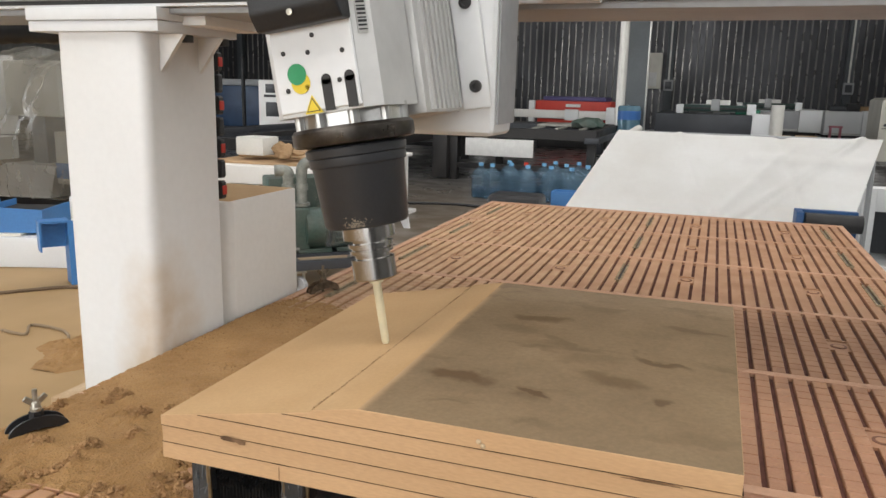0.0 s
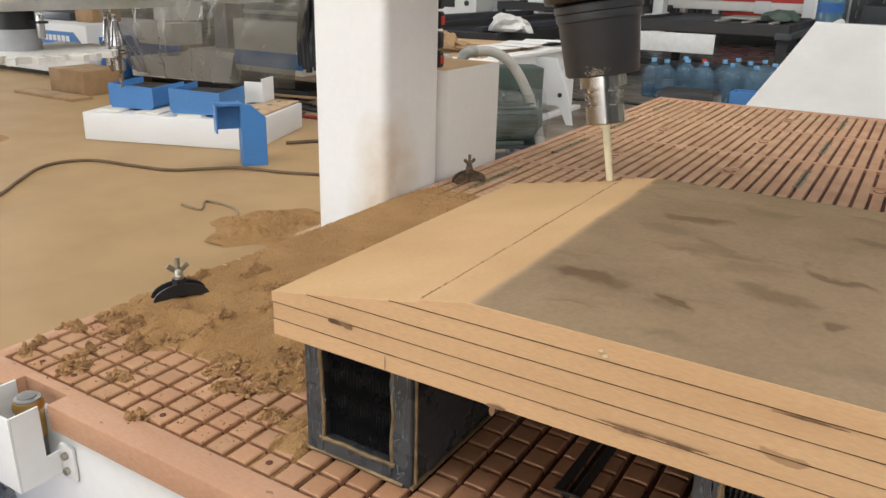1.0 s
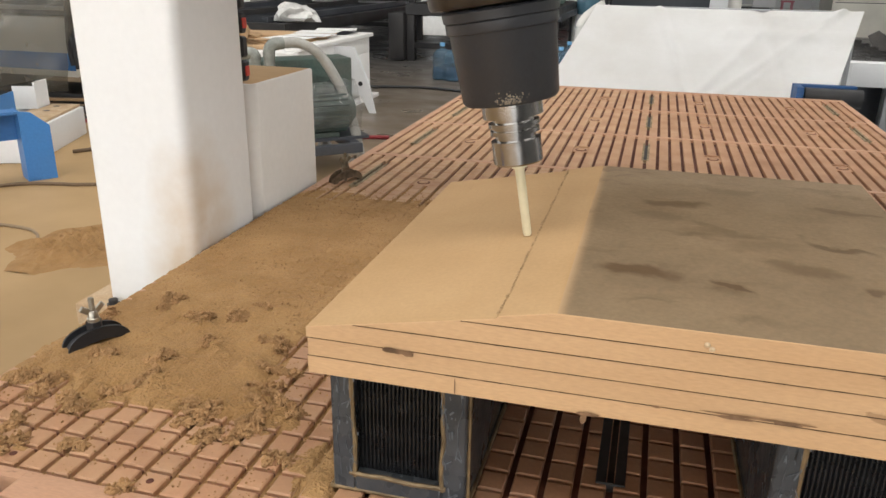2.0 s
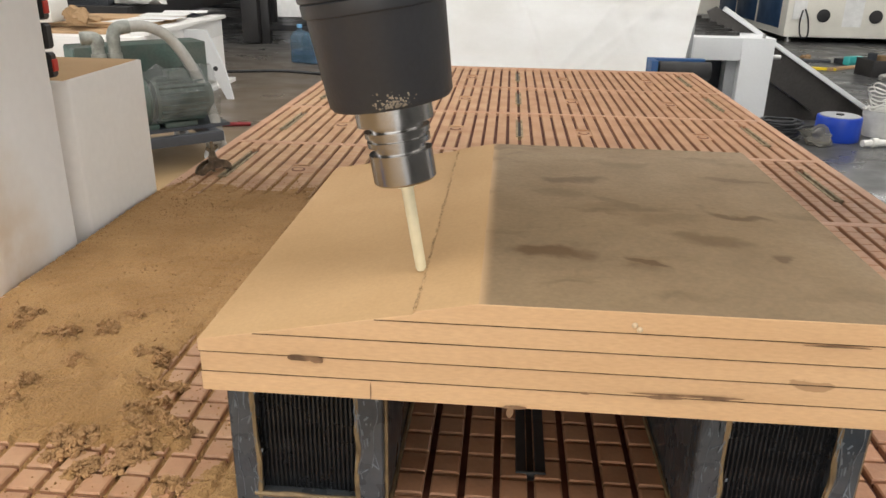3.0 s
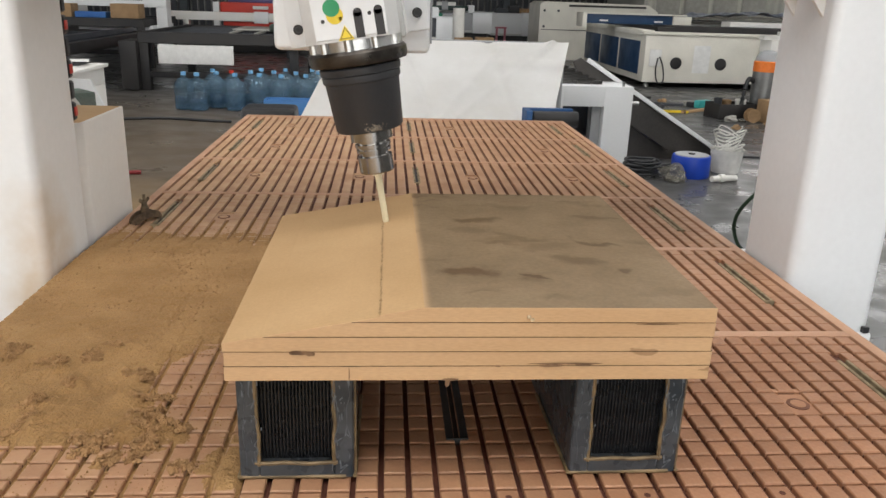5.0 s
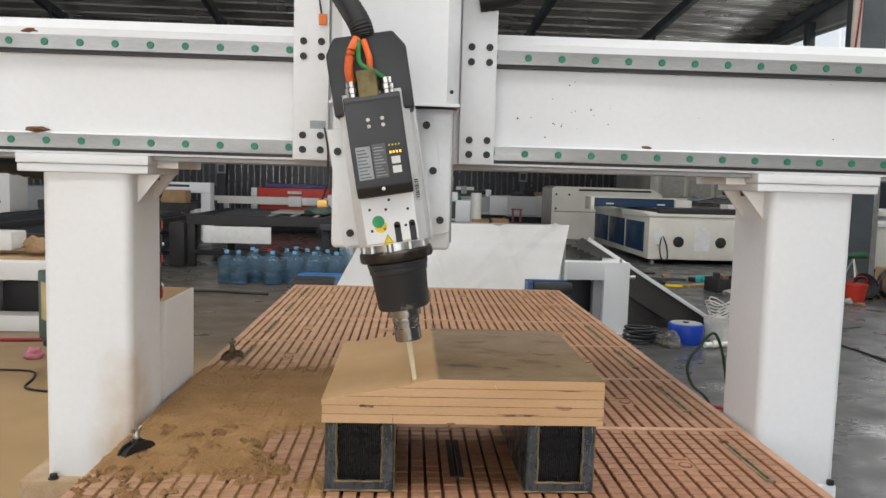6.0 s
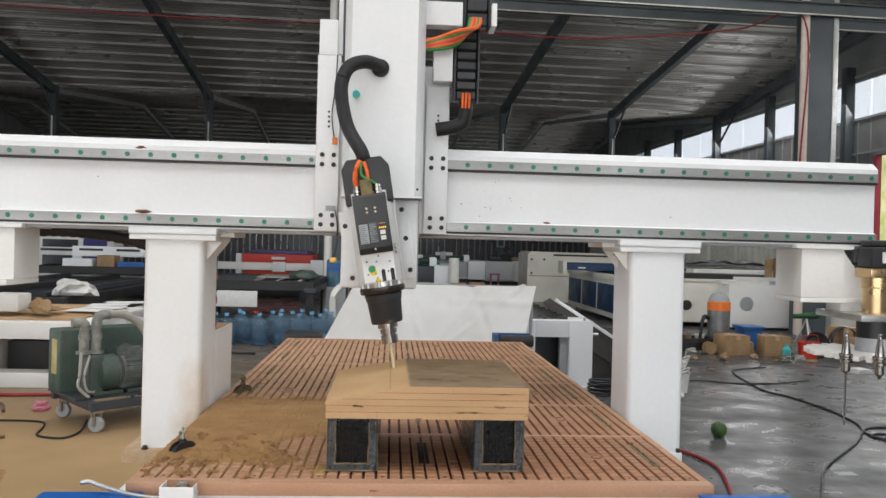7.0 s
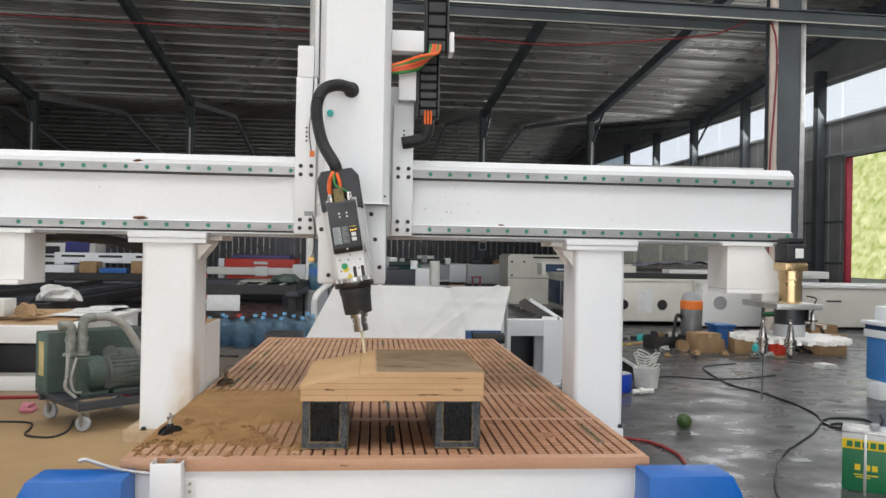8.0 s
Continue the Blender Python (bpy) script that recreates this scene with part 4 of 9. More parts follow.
def workpiece():
    w = thing("board_stack", "stack of five tan fibreboards with a slope milled along one side", "board stack")
    shifts = ((0.0, 0.0), (0.0006, 0.0), (-0.0008, 0.0), (0.0004, 0.0), (0.0, 0.0))
    for k, (dx, dy) in enumerate(shifts):
        z0, z1 = Z_ST + 0.018 * k + 0.00005, Z_ST + 0.018 * (k + 1) - 0.00005
        xs = sorted({round(-0.28 + i * 0.004, 4) for i in range(141)} | {round(a, 4) for a, _ in PROFILE})
        up = [(x + dx, min(z1, cut_height(x))) for x in xs]
        lowx = next((x for x in xs if cut_height(x) > z0 + 1e-5), None)
        if lowx is None:
            continue
        if lowx > -0.279:
            for (a, za), (b, zb) in zip(PROFILE, PROFILE[1:]):
                if za <= z0 <= zb:
                    lowx = a + (b - a) * (z0 - za) / (zb - za)
        top = [(lowx + dx, max(z0 + 0.0002, min(z1, cut_height(lowx))))] + [p for p, x in zip(up, xs) if x > lowx + 0.002]
        keep = [top[0]]
        for a, b in zip(top[1:], top[2:] + [None]):
            if b is None or abs((a[1] - keep[-1][1]) / (a[0] - keep[-1][0]) - (b[1] - a[1]) / (b[0] - a[0])) > 1e-3:
                keep.append(a)
        outline = [(0.28 + dx, z0), *[(x, z) for x, z in keep[::-1]]]
        if keep[0][1] - z0 > 0.0005:
            outline.append((lowx + dx, z0))
        bm = B()
        prism(bm, outline, 0.522, Matrix.Translation((0, dy, 0)))
        bm.normal_update()
        bmesh.ops.recalc_face_normals(bm, faces=bm.faces)
        for f in bm.faces:
            n = f.normal
            if n.z > 0.7:
                f.material_index = 2 if n.z > 0.9999 and k == 4 else 1
        es = [e for e in bm.edges if len(e.link_faces) == 2 and e.calc_face_angle(0) > 1.0]
        bmesh.ops.bevel(bm, geom=es, offset=0.0004, segments=1, profile=0.6, affect="EDGES")
        part("board", bm, [MDF, MDFCUT, BOARDTOP], w, "coated grey-brown top board" if k == 4 else "")
    # dark, uneven strips painted as the shadow gaps between the boards
    for k in range(1, 5):
        z = Z_ST + 0.018 * k
        x = next(q * 0.001 for q in range(-280, 281) if cut_height(q * 0.001) > z + 0.0006)
        bm = B()
        while x < 0.279:
            step = min(random.uniform(0.006, 0.02), 0.2795 - x)
            a, b = (0.00022 + 0.00035 * abs(noise.noise(Vector((x * 30, k * 7.0, q)))) for q in (0, 3))
            bx(bm, x, x + step, -0.0003, 0.001, z - a, z + b)
            x += step
        for i in range(34):
            y = 0.002 + i * 0.0152
            a = 0.0003 + 0.0004 * random.random()
            bx(bm, 0.279, 0.2813, y, y + 0.0152, z - a, z + a)
        tagged(part("joint", bm, JOINTSHADE, w, "dark strip painted as the shadow gap between two boards"), kind="stuff")
    # torn fibres along the step that the last pass left
    bm = B()
    for i in range(150):
        y = 0.004 + i * 0.0034 + random.uniform(-0.001, 0.001)
        k = 0.5 + 0.9 * abs(noise.noise(Vector((0.0, y * 40, 3.0))))
        x = -0.1045 + random.uniform(-0.0004, 0.0004) - 0.001 * noise.noise(Vector((y * 25, 1.0, 0)))
        a, h, l = 0.0012 * k, 0.0009 * k * random.uniform(0.7, 1.2), random.uniform(0.0042, 0.006)
        prism(bm, [(-a * 1.7, -0.001), (a, -0.001), (a * random.uniform(0.2, 1), h), (-a * random.uniform(0, 0.8), h * 0.7)], l, pose(x, y, cut_height(-0.1045) + 0.0004, 0, 0, random.uniform(-14, 14)))
    tagged(part("torn_ridge", bm, mat("pale_torn_fibre", (0.56, 0.37, 0.19), 0.95, var=0.25, scale=200), w, "ragged pale fibres along the milled step"), kind="stuff")
    # torn spots along the front edge
    bm = B()
    for k, (x, z, a, b) in enumerate(((-0.195, 0.9925, 0.012, 0.0026), (-0.183, 0.9915, 0.006, 0.003), (0.11, 0.9785, 0.045, 0.0011), (0.09, 0.976, 0.014, 0.0017), (0.13, 0.9775, 0.01, 0.0016), (-0.025, 0.959, 0.010, 0.0018), (-0.028, 0.955, 0.003, 0.006), (0.21, 1.028, 0.025, 0.0009), (-0.14, 0.966, 0.0006, 0.008), (0.03, 0.976, 0.004, 0.0012))):
        n = 14
        ring = []
        for i in range(n):
            r = 1 + 0.35 * noise.noise(Vector((x * 90 + math.cos(i * 6.28 / n), z * 60, i)))
            ring.append(bm.verts.new((x + a * r * math.cos(i * 6.2832 / n), -0.0019 - 0.00004 * k, z + b * r * math.sin(i * 6.2832 / n))))
        bm.faces.new(ring)
    part("torn_edge", bm, mat("torn_fibre", (0.28, 0.16, 0.085), 0.9, var=0.3, scale=70), w, "dark torn fibres on the board edge")["kind"] = "stuff"
    bm = B()
    for x, z in ((0.062, 1.0365), (0.066, 1.033)):
        lathe(bm, [(0.0, -0.0005), (0.0026, 0.0), (0.0015, 0.001), (0.0, 0.0014)], 8, Matrix.Translation((x, -0.001, z)) @ pose(0, 0, 0, 90))
    part("chip", bm, mat("pale_fibre", (0.66, 0.50, 0.32), 0.9, var=0.2, scale=90), w)


workpiece()


RIBBLACK = mat("glossy_ribbed_plastic", (0.016, 0.017, 0.019), 0.26, var=0.2, scale=30, bump=0.3, bscale=120)


def support_box():
    """Hollow black box of faced board; its front end shows a recessed ribbed panel in a frame."""
    s = thing("support_box", "scuffed black box beam under the board stack", "support box", group="supports under the boards")
    h, w, d = 0.1572, 0.070, 0.43
    boxpart("side_panel", s, LEGBLACK, -w, -w + 0.014, 0, d, 0, h, 0.0012)
    boxpart("side_panel", s, LEGBLACK, w - 0.014, w, 0, d, 0, h, 0.0012)
    boxpart("base_panel", s, LEGBLACK, -w + 0.0141, w - 0.0141, 0, d, 0, 0.012, 0.0012)
    boxpart("top_panel", s, LEGBLACK, -w + 0.0141, w - 0.0141, 0, d, h - 0.006, h, 0.0012)
    bm = B()
    for a, b, c, e in ((-w + 0.0005, -w + 0.024, 0.0005, h - 0.0005), (w - 0.024, w - 0.0005, 0.0005, h - 0.0005), (-w + 0.024, w - 0.024, 0.0005, 0.022)):
        bx(bm, a, b, -0.003, 0.012, c, e, None, 0.0015, 1)
    part("end_frame", bm, LEGBLACK, s)
    bm = B()
    n = 22
    for i in range(n):
        x = -w + 0.026 + (2 * w - 0.052) * i / (n - 1)
        for k in range(12):
            za = 0.024 + (h - 0.034) * k / 12
            d, e = (0.0009 * math.sin(q * 1.9 + 0.5 * math.sin(i * 0.9)) + 0.0007 * noise.noise(Vector((i * 0.7, q * 0.8, 1.0))) for q in (k, k + 1))
            zb = za + (h - 0.034) / 12
            v = [bm.verts.new(p) for p in ((x - 0.0016, 0.0105, za), (x, 0.0068 + d, za), (x + 0.0016, 0.0105, za), (x - 0.0016, 0.0105, zb), (x, 0.0068 + e, zb), (x + 0.0016, 0.0105, zb))]
            bm.faces.new((v[0], v[1], v[4], v[3])), bm.faces.new((v[1], v[2], v[5], v[4]))
    bx(bm, -w + 0.02, w - 0.02, 0.010, 0.014, 0.015, h - 0.006)
    part("ribbed_panel", bm, RIBBLACK, s, "black ribbed plastic panel")["kind"] = "stuff"
    bm = B()
    for a, b in (((-w + 0.024, 0.02), (-w + 0.024, h - 0.01)), ((w - 0.024, 0.02), (w - 0.024, h - 0.02)), ((-w + 0.02, 0.022), (w - 0.02, 0.022)), ((-w + 0.001, 0.001), (w - 0.01, 0.001))):
        pts = []
        for i in range(7):
            t = i / 6
            pts.append((a[0] + (b[0] - a[0]) * t + random.uniform(-0.0015, 0.0015), -0.002 + random.uniform(-0.001, 0.001), max(0.003, a[1] + (b[1] - a[1]) * t + random.uniform(-0.0015, 0.0015))))
        tube(bm, pts, 0.0026, n=6, steps=4)
    part("glue_bead", bm, GLUE, s, "brown bead of old glue")
    bm = B()
    for i in range(46):
        x = random.choice((-w + 0.022, -w + 0.014, w - 0.012, w - 0.022)) + random.uniform(-0.007, 0.007)
        z = random.uniform(0.01, h - 0.02)
        a = random.uniform(-0.006, 0.006)
        b = random.uniform(0.001, 0.009)
        k = random.uniform(0.0002, 0.0009)
        bx(bm, -k, k, -0.0038, -0.0031, -b, b, pose(x, 0, z, 0, random.uniform(-70, 70) if random.random() < 0.4 else random.uniform(-12, 12), 0))
    # pale edge lines: scuffs and drips, with highlights of glossy tape painted in
    for x, a0, a1 in ((-w + 0.022, 0.03, 0.09), (-w + 0.008, 0.02, 0.14), (w - 0.023, 0.05, 0.15), (w - 0.021, 0.03, 0.12), (w - 0.006, 0.06, 0.14), (-w + 0.024, 0.1, 0.148)):
        tube(bm, [(x + random.uniform(-0.003, 0.003), -0.0034, a0 + (a1 - a0) * i / 6) for i in range(7)], random.uniform(0.0002, 0.0005), n=5, steps=3)
    tube(bm, [(-w + 0.03 + 0.008 * i, -0.0015 + 0.004, h - 0.008 - random.uniform(0, 0.01)) for i in range(11)], 0.0012, n=5, steps=3)
    part("scuff", bm, SCUFFGLINT, s, "pale scuff marks and painted edge highlights")["kind"] = "stuff"
    bm = B()
    tube(bm, [(w + 0.001, 0.002, 0.004), (w + 0.002, 0.2, 0.004), (w + 0.001, d - 0.005, 0.004)], 0.0026, n=6)
    part("side_glue", bm, GLUE, s)
    bm = B()
    tube(bm, [(-w - 0.001, 0.002, 0.004), (-w - 0.002, 0.2, 0.004), (-w - 0.001, d - 0.005, 0.004)], 0.0026, n=6)
    part("side_glue", bm, GLUE, s)
    bm = B()
    tube(bm, [(w + 0.001, 0.003, 0.004), (w + 0.001, 0.004, 0.08), (w + 0.001, 0.003, h - 0.004)], 0.0022, n=6)
    part("side_glue", bm, GLUE, s)
    return s


sb = support_box()
sb.matrix_basis = pose(-0.207, 0.042, TOP + 0.0004)
copy_thing(sb, pose(0.205, 0.044, TOP + 0.0004, 0, 0, 0.6))

# ---------------------------------------------------------------- the router: gantry (its own space: y = 0 is the front of the columns)


def bolt_mesh(r, h):
    bm = B()
    lathe(bm, [(r, 0), (r, h * 0.8), (r * 0.9, h), (r * 0.55, h), (r * 0.5, h * 0.4), (0.0, h * 0.4)], 12, pose(0, 0, 0, 90))
    return mesh_of("bolt", bm, BLACKSTEEL)


BOLT = bolt_mesh(0.0085, 0.005)
SMALLBOLT = bolt_mesh(0.0042, 0.003)


def magazine(gantry, s):
    """Arm under the beam with a tool disc; s: +1 or -1, the side."""
    cx, cy, up, turn = (1.70, -0.10, 0.0, 0.4) if s > 0 else (-1.72, -0.30, 0.02, 0.0)
    bm = B()
    x0, x1 = sorted((s * 1.468, s * 1.64))
    bx(bm, x0, x1, 0.0, 0.2, 1.275, 1.462, None, 0.004)
    xa, xb = sorted((s * 1.44, s * 1.67))
    arm = part("magazine_arm", bm, WHITE_DUSTY, gantry, "white welded magazine arm")
    boxpart("arm_cap", arm, WHITE_DUSTY, xa, xb, -0.012, 0.24, 1.4625, 1.477, 0.002)
    bm = B()
    tri = [(s * 1.64, 1.275), (s * 1.77, 1.275), (s * 1.64, 1.455)]
    prism(bm, tri if s > 0 else tri[::-1], 0.012, Matrix.Translation((0, 0.005, 0)))
    part("arm_gusset", bm, WHITE_DUSTY, arm)
    bm = B()
    xa, xb = sorted((s * 1.468, s * (1.78 if s > 0 else 2.0)))
    bx(bm, xa, xb, 0.0 if s > 0 else -0.05, 0.2, 1.256, 1.2745, None, 0.003)
    bx(bm, cx - 0.06, cx + 0.06, 0.02, 0.12, 1.2246, 1.2562, None, 0.002)
    part("arm_base", bm, WHITE_DUSTY, arm)
    at = Matrix.Translation((cx, cy, 0))
    bm = B()
    bx(bm, cx - 0.10, cx + 0.10, cy - 0.08, 0.125, 1.20, 1.2245, None, 0.004)
    part("motor_plate", bm, ALU, arm)
    bm = B()
    lathe(bm, [(0.050, 1.21), (0.050, 1.225), (0.044, 1.23), (0.044, 1.32), (0.048, 1.325), (0.048, 1.36)], 32, at)
    bx(bm, cx - 0.050, cx + 0.050, cy - 0.050, cy + 0.050, 1.36, 1.395, None, 0.006)
    part("gearbox", bm, GOLD, arm, "gold anodised gearbox")
    bm = B()
    bx(bm, cx - 0.046, cx + 0.046, cy - 0.046, cy + 0.046, 1.395, 1.475, None, 0.012, 3)
    bx(bm, cx - 0.04, cx + 0.04, cy - 0.04, cy + 0.04, 1.475, 1.50, None, 0.01, 3)
    part("servo_motor", bm, BLACK, arm, "black servo motor")
    bm = B()
    bx(bm, cx - 0.005, cx + 0.03, cy - 0.0485, cy - 0.0462, 1.415, 1.455)
    part("label_plate", bm, PAPER, arm)
    bm = B()
    lathe(bm, [(0.06, 1.135 + up), (0.06, 1.2)], 28, at)
    part("hub", bm, BLACK, arm)
    bm = B()
    lathe(bm, [(0.062, 1.06 + up), (0.062, 1.135 + up)], 28, at)
    part("spacer", bm, GREYPAINT, arm)
    bm = B()
    rim = []
    for i in range(14):
        a = 2 * math.pi * (i + turn) / 14
        for da, rr in ((-0.20, 0.172), (-0.175, 0.236), (-0.10, 0.238), (-0.075, 0.19), (0.075, 0.19), (0.10, 0.238), (0.175, 0.236), (0.20, 0.172)):
            rim.append((rr * math.cos(a + da), rr * math.sin(a + da)))
    prism(bm, rim, 0.016, at @ Matrix(((1, 0, 0, 0), (0, 0, 1, 0), (0, 1, 0, 1.068 + up), (0, 0, 0, 1))))
    part("tool_disc", bm, WHITEPVC, arm, "white plastic tool disc with gripper fingers")
    for i, rodlen in ((8 if s > 0 else 2, 0.175 if s > 0 else 0.03), (9 if s > 0 else 3, 0.0)):
        a = 2 * math.pi * (i + turn) / 14
        p = Matrix.Translation((cx + 0.236 * math.cos(a), cy + 0.236 * math.sin(a), 1.076 + up)) @ Matrix.Diagonal((0.68, 0.68, 0.68, 1)) @ Matrix.Translation((0, 0, -1.076))
        bm = B()
        lathe(bm, [(0.006, 1.215), (0.011, 1.21), (0.008, 1.195), (0.012, 1.185), (0.024, 1.10), (0.034, 1.098), (0.034, 1.085), (0.028, 1.08), (0.028, 1.072), (0.034, 1.068), (0.034, 1.055), (0.022, 1.05), (0.022, 1.01), (0.012, 1.0), (0.006, 0.985), (0.005, 0.984 - rodlen / 0.68)], 24, p)
        part("tool_holder", bm, CHROME, arm, "steel cone tool holder")
    # proximity sensor on an angle bracket beside the hub
    sx, sy = (cx + 0.085, cy + 0.02) if s < 0 else (cx + 0.075, cy - 0.05)
    bm = B()
    lathe(bm, [(0.009, 1.115 + up), (0.010, 1.117 + up), (0.010, 1.185 + up), (0.007, 1.19 + up), (0.003, 1.195 + up)], 12, Matrix.Translation((sx, sy, 0)))
    sensor = part("sensor", bm, STEEL, arm, "small proximity sensor")
    bm = B()
    bx(bm, sx - 0.03, sx + 0.014, sy - 0.014, sy + 0.014, 1.150 + up, 1.156 + up, None, 0.001)
    bx(bm, sx - 0.03, sx - 0.026, sy - 0.014, sy + 0.014, 1.156 + up, 1.2, None, 0.001)
    part("bracket", bm, BLACKSTEEL, sensor)
    bm = B()
    tube(bm, [(sx, sy, 1.19 + up), (sx + 0.006, sy, 1.225 + up), (sx + 0.03, sy + 0.03, 1.245 + up), (sx + 0.03, sy + 0.1, 1.2503)], 0.0035, n=6)
    part("lead", bm, BLACK, sensor)


def gantry():
    g = thing("gantry", "white steel gantry standing astride the router bed", "gantry")
    for s in (-1, 1):
        x0, x1 = sorted((s * 0.797, s * 1.012))
        bm = B()
        v = bx(bm, x0, x1, 0.0, 0.232, 0.672, 1.432)
        es = [e for e in bm.edges if abs((e.verts[0].co - e.verts[1].co).normalized().z) > 0.9]
        r = bmesh.ops.bevel(bm, geom=es, offset=0.022, segments=6, profile=0.5, affect="EDGES")
        for f in r["faces"]:
            f.smooth = True
        col = part("column", bm, STAINED if s < 0 else WHITE, g, "white steel column dusted with sawdust" if s < 0 else "white steel column")
        xa, xb = sorted((s * 0.752, s * 1.062))
        boxpart("cap_plate", col, WHITE, xa, xb, -0.012, 0.24, 1.4325, 1.453, 0.003)
        boxpart("cap_plate", col, WHITE, xa - 0.002, xb + 0.002, -0.016, 0.25, 1.4535, 1.477, 0.003)
        xa, xb = sorted((s * 0.700, s * 0.95))
        boxpart("seat_plate", col, WHITE_DUSTY, xa, xb, 0.06, 0.27, 1.448, 1.4765, 0.002)
        for y in (0.045, 0.165):
            bm = B()
            t = [(s * 0.797, 1.36), (s * 0.797, 1.432), (s * 0.740, 1.432)]
            prism(bm, t if s > 0 else t[::-1], 0.01, Matrix.Translation((0, y, 0)))
            part("gusset", bm, WHITE_DUSTY, col)
            boxpart("nut", col, BLACKSTEEL, *sorted((s * 0.758, s * 0.785)), y + 0.03, y + 0.055, 1.418, 1.4325, 0.002)
        xa, xb = sorted((s * 0.800, s * 1.065))
        if s > 0:
            xb = 1.013
        boxpart("foot_plate", col, WHITE if s > 0 else DUSTYPLATE, xa, xb, -0.012 if s > 0 else -0.034, 0.62, 0.625, 0.672, 0.006)
        bm = B()
        bx(bm, s * 0.83 - 0.035, s * 0.83 + 0.035, -0.03, 0.08, 0.586, 0.625, None, 0.003)
        bx(bm, s * 0.83 - 0.035, s * 0.83 + 0.035, 0.45, 0.56, 0.586, 0.625, None, 0.003)
        part("bearing_block", bm, STEEL, col)
        if s < 0:
            bm = B()
            lathe(bm, [(0.013, 0.6722), (0.013, 0.675), (0.009, 0.6752), (0.009, 0.684), (0.004, 0.685)], 12, Matrix.Translation((-0.986, -0.017, 0)))
            part("foot_bolt", bm, BLACKSTEEL, col, "dark bolt in the foot plate")
        if s > 0:
            boxpart("stop", col, BLACK, 0.99, 1.006, -0.0115, -0.0005, 0.6722, 0.688, 0.003)
    # control box behind one column, dust on its top
    bm = B()
    prism(bm, [(-1.01, 0.238), (-0.835, 0.238), (-0.80, 0.275), (-0.80, 0.556), (-1.01, 0.556)], 0.402, Matrix(((1, 0, 0, 0), (0, 0, 1, 0), (0, 1, 0, 0.673), (0, 0, 0, 1))))
    bmesh.ops.bevel(bm, geom=list(bm.edges), offset=0.004, segments=2, profile=0.6, affect="EDGES")
    box = part("drive_box", bm, WHITE_DUSTY, g, "white steel drive box with sawdust on its lid")
    bm = B()
    n = 14
    grid = [[bm.verts.new((-1.005 + 0.2 * i / n, 0.267 + 0.284 * j / n, 1.0755 + 0.006 * abs(noise.noise(Vector((i * 0.4, j * 0.4, 3.0)))) * (0 if i in (0, n) or j in (0, n) else 1))) for j in range(n + 1)] for i in range(n + 1)]
    for i in range(n):
        for j in range(n):
            bm.faces.new((grid[i][j], grid[i + 1][j], grid[i + 1][j + 1], grid[i][j + 1]))
    part("dust_layer", bm, MDFCUT, box)
    boxpart("screw", box, BLACKSTEEL, -0.8, -0.797, 0.44, 0.448, 0.76, 0.768, 0.001)
    # cable chain behind the column
    bm = B()
    for i in range(7):
        z = 1.085 + i * 0.047
        bx(bm, -0.86, -0.803, 0.236, 0.258, z, z + 0.041, None, 0.004, 1)
    chain = part("cable_chain", bm, BLACK, g, "black cable chain behind the column")
    for i in range(0, 7, 2):
        boxpart("red_link", chain, RED, -0.8035, -0.8005, 0.240, 0.254, 1.095 + i * 0.047, 1.115 + i * 0.047, 0.001)
    # beam
    bm = B()
    prism(bm, [(0.0, 1.478), (0.26, 1.478), (0.26, 1.802), (0.035, 1.802), (0.0, 1.775), (0.0, 1.752), (0.018, 1.752), (0.018, 1.53), (0.0, 1.522)], 3.53, pose(-1.765, 0, 0, 0, 0, 90) @ pose(0, 0, 0) @ Matrix.Diagonal((1, -1, 1, 1)))
    beam = part("beam", bm, WHITE, g, "white box beam with two linear rails")
    plug = B()
    lathe(plug, [(0.0088, 0), (0.0088, 0.002), (0.0078, 0.003), (0.0, 0.003)], 14, pose(0, 0, 0, 90))
    plug = mesh_of("rail_plug", plug, GREEN)
    for z, name in ((1.741, "linear_rail"), (1.508, "linear_rail")):
        bm = B()
        bx(bm, -1.764, 1.764, -0.004, 0.02, z - 0.0165, z + 0.0165, None, 0.0015, 1)
        bx(bm, -1.764, 1.764, -0.0055, -0.004, z - 0.0165, z - 0.0115)
        bx(bm, -1.764, 1.764, -0.0055, -0.004, z + 0.0115, z + 0.0165)
        rail = part(name, bm, RAILGREY, g, "steel linear rail with green plugs")
        for i in range(43):
            share("rail_plug", plug, rail, pose(-1.74 + i * 0.0828, -0.004, z))
        boxpart("rail_seat", rail, BLACKSTEEL, -1.764, 1.764, -0.002, 0.018, z - 0.025, z - 0.017, 0)
    boxpart("beam_foot", g, GREYPAINT, -1.76, 1.76, 0.02, 0.24, 1.466, 1.4775, 0.002)
    for x, z, k in ((-1.02, 1.534, 1.0), (-1.03, 1.767, 0.9), (0.47, 1.534, 0.6)):
        bm = B()
        bmesh.ops.create_icosphere(bm, subdivisions=3, radius=0.02 * k)
        for v in bm.verts:
            q = 1 + 0.6 * noise.noise(v.co * 70 + Vector((x, 0, 0)))
            v.co = Vector((x, 0.003, z)) + Vector((v.co.x * 1.3, v.co.y * 0.3, v.co.z * 0.32)) * q
        part("dust_lump", bm, mat("resinous_dust", (0.22, 0.10, 0.05), 0.9, var=0.25, scale=90, bump=0.3, bscale=300), g, "lump of brown dust on the rail")
    # dark specks: most stand for a cluster of holes in the beam
    bm = B()
